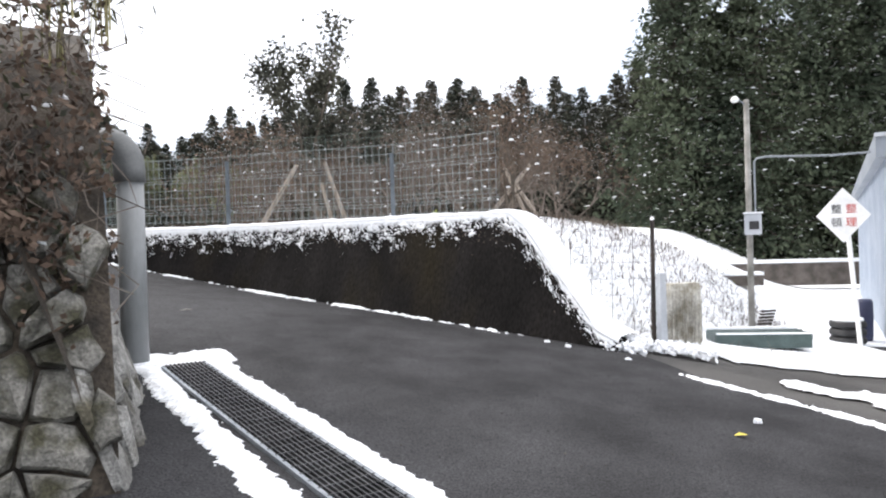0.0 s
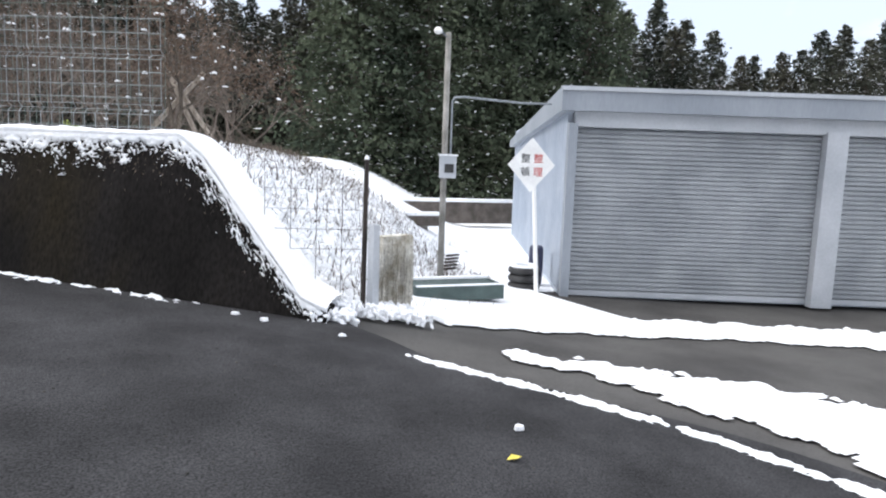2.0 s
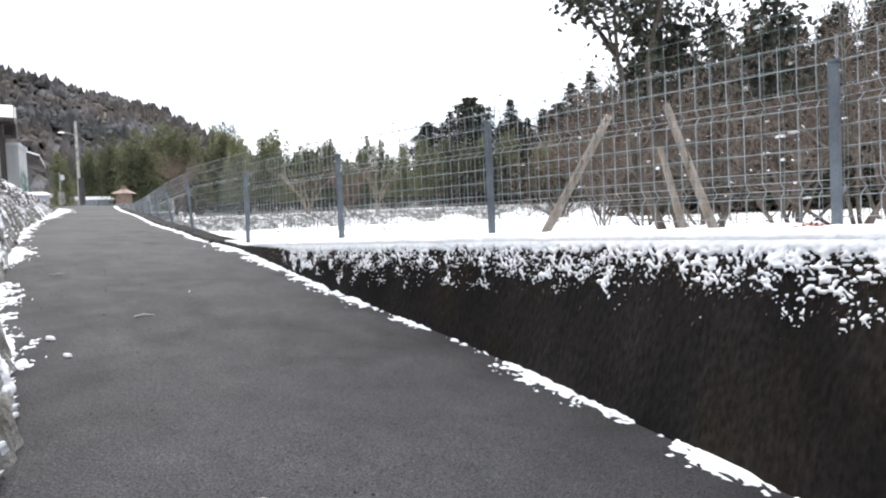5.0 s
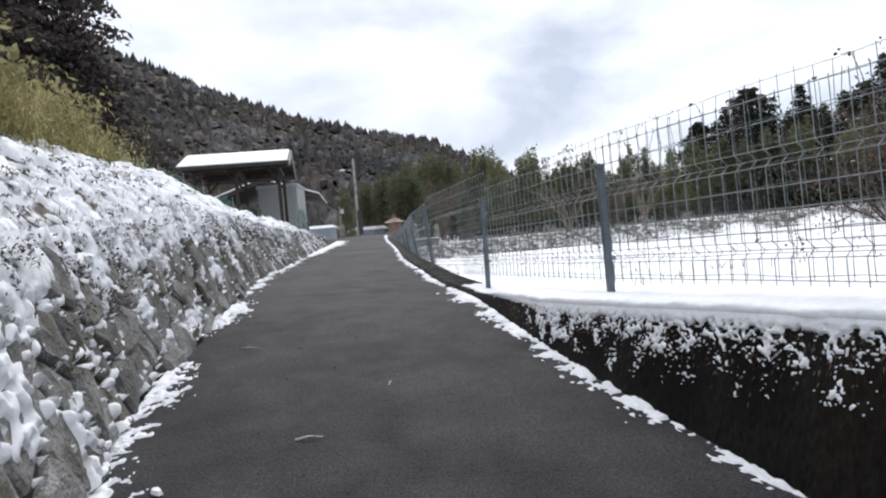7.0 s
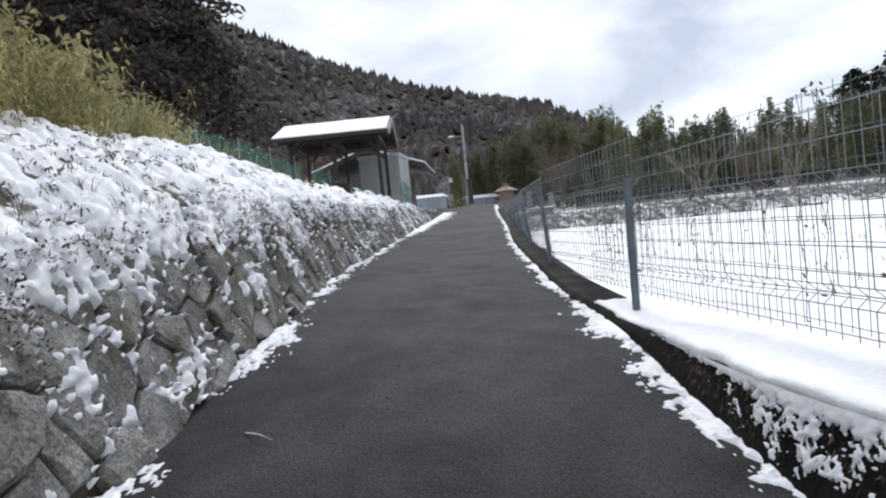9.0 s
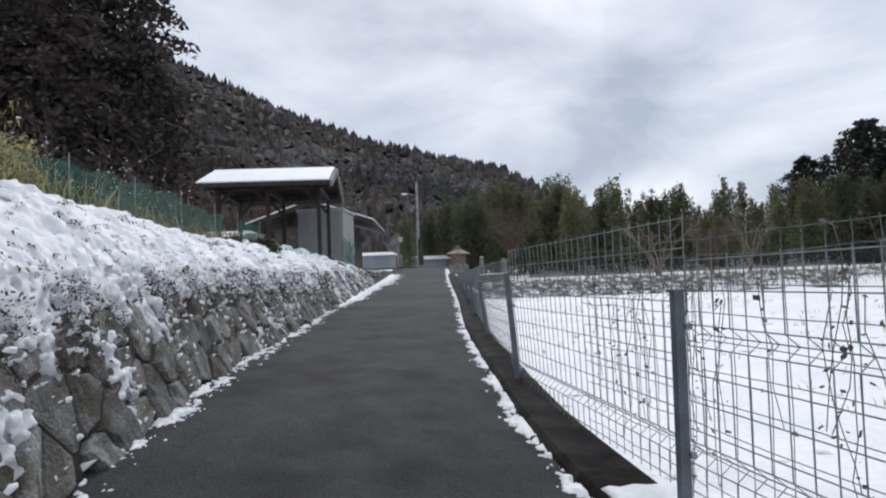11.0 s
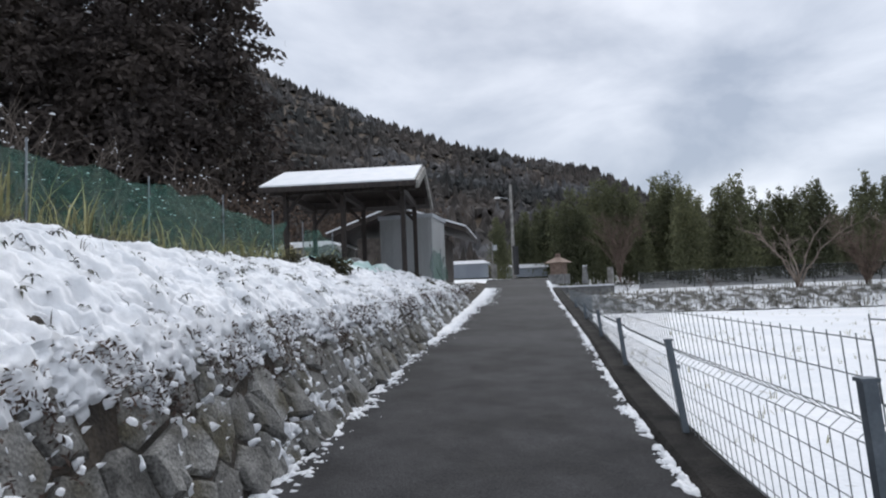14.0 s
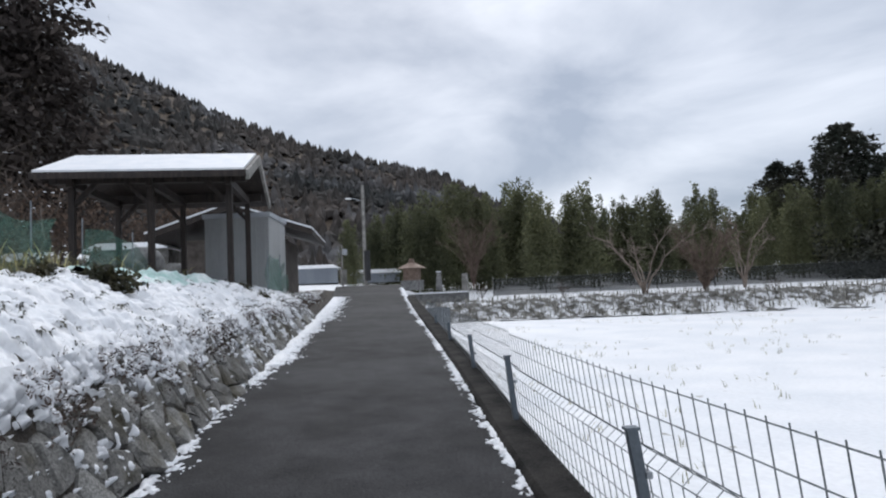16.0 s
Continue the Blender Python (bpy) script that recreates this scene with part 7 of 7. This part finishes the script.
# ---- up the lane: poles, shrine-like hut, panel, buildings ----
def build_far():
    t = thing("utility_pole", "concrete utility pole with a street lamp arm", "pole", at=(-50.8, 34.6, 4.9))
    s = Shape()
    s.tube([(0, 0, -0.3), (0, 0, 6.4)], [0.14, 0.10], 10)
    s.make("pole", CONCRETE, t, smooth=True)
    s = Shape()
    s.tube([(0, 0, 5.3), (-0.3, -0.5, 5.5), (-0.4, -0.75, 5.5)], 0.03, 5)
    s.make("arm", STEEL, t)
    s = Shape()
    s.box((-0.45, -0.85, 5.5), (0.18, 0.45, 0.1), -25, taper=0.7)
    s.make("lamp", WHITE_PAINT, t)
    s = Shape()
    s.box((0.2, 0.05, 1.0), (0.3, 0.3, 2.0))
    s.make("sign_back", BLACK_PAINT, t, "dark narrow board at the foot")
    t = thing("small_pole", "thin post with a small square box", "post", at=(-44.4, 29.6, 4.55))
    s = Shape()
    s.tube([(0, 0, -0.1), (0, 0, 2.1)], 0.04, 6)
    s.make("post", CONCRETE, t)
    s = Shape()
    s.box((0.1, 0.1, 1.75), (0.25, 0.2, 0.3))
    s.make("box", SHED_TRIM, t)
    s = Shape()
    s.box((0, 0.05, 0.4), (0.3, 0.25, 0.8))
    s.make("cabinet", CONCRETE, t)
    t = thing("roadside_hut", "tiny hut with a brown tiled roof on a stone base", "hut", at=(-45.9, 35.05, 4.3))
    s = Shape()
    s.box((0, 0, 0.75), (0.8, 0.8, 0.85), 32)
    s.make("body", BROWN, t)
    s = Shape()
    s.box((0, 0, 1.30), (1.35, 1.35, 0.32), 32, taper=0.25)
    s.make("roof", surf("pale_brown_roof", (0.24, 0.17, 0.13), (0.36, 0.28, 0.23), 3.0, 0.85), t, "pale brown pitched roof")
    s = Shape()
    s.box((0, 0, 1.55), (0.35, 0.35, 0.35), 32, taper=0.6)
    s.make("finial", BROWN, t)
    s = Shape()
    s.box((0, 0, 0.1), (1.05, 1.05, 0.6), 32)
    s.make("base", STONE_GREY, t)
    t = thing("standing_stone", "dark leaning stone with snow on it", "stone", at=(-45.0, 36.4, 4.1))
    s = Shape()
    s.box((0, 0, 0.5), (0.35, 0.25, 1.1), 30, taper=0.6)
    s.make("stone", STONE_GREY, t)
    s = Shape()
    s.box((0, 0, 1.06), (0.24, 0.2, 0.05), 30)
    s.make("snow", SNOW, t)
    t = thing("gate_pillar", "old stone pillar beside the terrace", "pillar", at=(-44.0, 37.6, 4.0))
    s = Shape()
    s.box((0, 0, 0.4), (0.3, 0.3, 1.2), 20, taper=0.85)
    s.make("pillar", CONCRETE, t)
    t = thing("stone_terrace", "low stone terrace wall below the small hut", "wall", at=(-42.6, 34.6, 3.2))
    s = Shape()
    s.box((0, 0, 0.1), (3.4, 0.5, 1.1), 50)
    s.make("wall", STONE_GREY, t)
    s = Shape()
    s.box((0, 0, 0.68), (3.4, 0.7, 0.08), 50)
    s.make("snow", SNOW, t)
    for k, (x, y, h) in enumerate(((-30.2, 25.5, 1.15), (-31.6, 26.3, 1.0))):
        t = thing("grey_sheet", "grey corrugated sheet leaning by the lane", "metal sheet", "grey sheets", at=(x, y, 2.2))
        s = Shape()
        xs = np.linspace(-0.55, 0.55, 23)
        pts = [(a, 0.02 * (j % 2), z) for z in (0, h + 0.1 * k) for j, a in enumerate(xs)]
        m = pose(0, 0, 0, 0, 0, 40)
        s.add([m @ Vector(p) for p in pts] + [m @ (Vector(p) + Vector((0, 0.01, 0))) for p in pts],
              [(j, j + 1, 23 + j + 1, 23 + j) for j in range(22)] + [(46 + 23 + j, 46 + 23 + j + 1, 46 + j + 1, 46 + j) for j in range(22)])
        s.make("sheet", STEEL, t)
    for x, y, w, d, h, lab in ((-62.5, 36.3, 3.4, 4.0, 1.2, "low blue-grey shed under a snowy roof"), (-57.0, 39.0, 2.6, 3.5, 0.7, "low roof patch under snow beyond the crest"),
                               (-44.0, 12.5, 3.0, 3.0, 1.5, "small grey shed with a snowy roof behind the shelter"), (-46.0, 16.0, 3.2, 3.0, 1.6, "small grey shed with a snowy roof behind the shelter"), (-43.0, 19.2, 2.6, 3.0, 1.8, "small grey shed with a snowy roof behind the shelter")):
        z = max(zl(x, y), 4.6) if x < -50 else 4.4
        t = thing("small_shed", lab, "shed", "far sheds", at=(x, y, z))
        s = Shape()
        s.box((0, 0, h / 2), (d, w, h), 62)
        s.make("wall", SHED_WALL if x < -50 else CONCRETE, t)
        s = Shape()
        s.box((0, 0, h + 0.15), (d + 0.5, w + 0.5, 0.3), 62, taper=0.75)
        s.make("roof", SNOW, t, "thick snow on the roof")
    for k, (x, y, sx) in enumerate(((-32.6, 17.2, 0.62), (-31.5, 16.6, 0.42), (-33.2, 18.2, 0.4))):
        t = thing("boulder", "rounded grey boulder stored beneath the shelter", "boulder", "boulders", at=(x, y, 4.3))
        s = Shape()
        rings = []
        for j in range(1, 8):
            a = math.pi * j / 8
            rings.append([(sx * math.sin(a) * math.cos(b) * (1 + 0.12 * noise.noise((j, b, k))), sx * math.sin(a) * math.sin(b) * (1 + 0.12 * noise.noise((b, j, k))), sx * (1 - math.cos(a))) for b in np.linspace(0, math.tau, 13)[:-1]])
        s.add(np.array(rings).reshape(-1, 3), [(i * 12 + j, i * 12 + (j + 1) % 12, (i + 1) * 12 + (j + 1) % 12, (i + 1) * 12 + j) for i in range(6) for j in range(12)])
        s.make("boulder", STONE_GREY, t, smooth=True)
    t = thing("timber_stack", "stack of dark timbers under the shelter", "timber", at=(-28.3, 16.0, 4.15))
    for k in range(6):
        s = Shape()
        s.box((0.0, 0.12 * (k % 3), 0.12 + 0.12 * (k // 3)), (0.12, 2.2, 0.11), 25 + k)
        s.make("timber", WOOD_DARK, t)
    # far wire fence on the terrace
    for k in range(14):
        a = -8 + k * 3.2
        x, y = -35.2 + 0.736 * a - 0.677 * 3.5, 42.2 + 0.677 * a + 0.736 * 3.5
        z = float(field(np.array(x), np.array(y)))
        t = thing("fence_post", "thin grey post of the terrace fence", "post", "terrace fence", at=(x, y, z))
        s = Shape()
        s.tube([(0, 0, -0.1), (0, 0, 1.15)], 0.03, 6)
        s.make("post", CONCRETE, t)
        s = Shape()
        for q in (0.35, 0.7, 1.05):
            s.tube([(0, 0, q), (0.736 * 3.2, 0.677 * 3.2, q)], 0.008, 3)
        s.make("wire", STEEL, t)
        s = Shape()
        e = (0.736 * 3.2, 0.677 * 3.2)
        s.add([(0.03, -0.03, 0.05), (e[0] + 0.03, e[1] - 0.03, 0.05), (e[0] + 0.03, e[1] - 0.03, 1.05), (0.03, -0.03, 1.05)], [(0, 1, 2, 3)])
        s.make("shade_net", NET_DARK, t, "dark shade net stretched between the posts")


build_far()

# dark pines far beyond the field, and the reddish thicket in front of the wood
pines = [make_conifer("pine", "broad dark pine standing above the grove", NEEDLE, 12.0, 4.2, 9000, 95 + k, leaf=0.4, bare=0.25, snowy=0.0, power=0.4, per=120) for k in range(2)]
place_copies(pines, [(-40 + 4.2 * k, 68 + 2.4 * k, 0.72 + 0.07 * math.sin(k * 2.0) + 0.10 * (k > 0), 5.0) for k in range(9)], "pines beyond the field")
thick = [make_broad_tree("thicket", "brown bare thicket in front of the cedar wood", (0, 0, 0), 10, 2.6, 0.04, 2, 97 + k, LEAF_DEAD, 2, 0.15, 0.4, twig=TWIG_RED, tilt=0.4, snow=0.03) for k in range(2)]
place_copies(thick, [(-14 + 1.3 * k, 40 + 3 * math.sin(k * 1.3), 1.15 + 0.4 * math.sin(k * 2.1), None) for k in range(19)], "brown thickets")

# evergreen undergrowth that closes the foot of the wood
under = [make_broad_tree("undergrowth", "dark evergreen undergrowth at the foot of the wood", (0, 0, 0), 10, 1.5, 0.03, 2, 120 + k, LEAF_DARK, 7, 0.34, 0.45, twig=TWIG_RED, tilt=0.6, snow=0.05) for k in range(2)]
under_spots = []
for k in range(64):
    yaw = 29 - 46 * (k + 0.5) / 64
    d = 41 + 3 * math.sin(k * 2.3) + 24 * float(ease(yaw, 9, 17))
    under_spots.append((-math.sin(radians(yaw)) * d, math.cos(radians(yaw)) * d, 0.85 + 0.3 * math.sin(k * 1.9), None))
place_copies(under, under_spots, "undergrowth of the wood")

# ---- twigs and leaves on the lane ----
for x, y, a, ln in ((-8.5, 9.6, 20, 0.28), (-6.6, 10.0, 140, 0.2), (-6.2, 9.1, 60, 0.16), (-3.0, 7.5, 20, 0.12)):
    t = thing("twig", "pale dry twig lying on the asphalt", "twig", "fallen twigs", at=(x, y, zl(x, y) + 0.006))
    s = Shape()
    c, q = math.cos(radians(a)), math.sin(radians(a))
    s.tube([(0, 0, 0), (c * ln * 0.5, q * ln * 0.5, 0.012), (c * ln, q * ln, 0.0)], [0.006, 0.005, 0.002], 5)
    s.make("stem", STRAW, t)
t = thing("yellow_leaf", "yellow fallen leaf on the asphalt", "leaf", at=(2.02, 4.55, zl(2.02, 4.55) + 0.012))
s = Shape()
s.add([(-0.05, 0, 0), (0, -0.03, 0.01), (0.05, 0, 0), (0, 0.03, 0.012)], [(0, 1, 2, 3)])
s.make("leaf", surf("yellow_leaf", (0.5, 0.4, 0.05), (0.65, 0.55, 0.1), 20.0, 0.7), t)
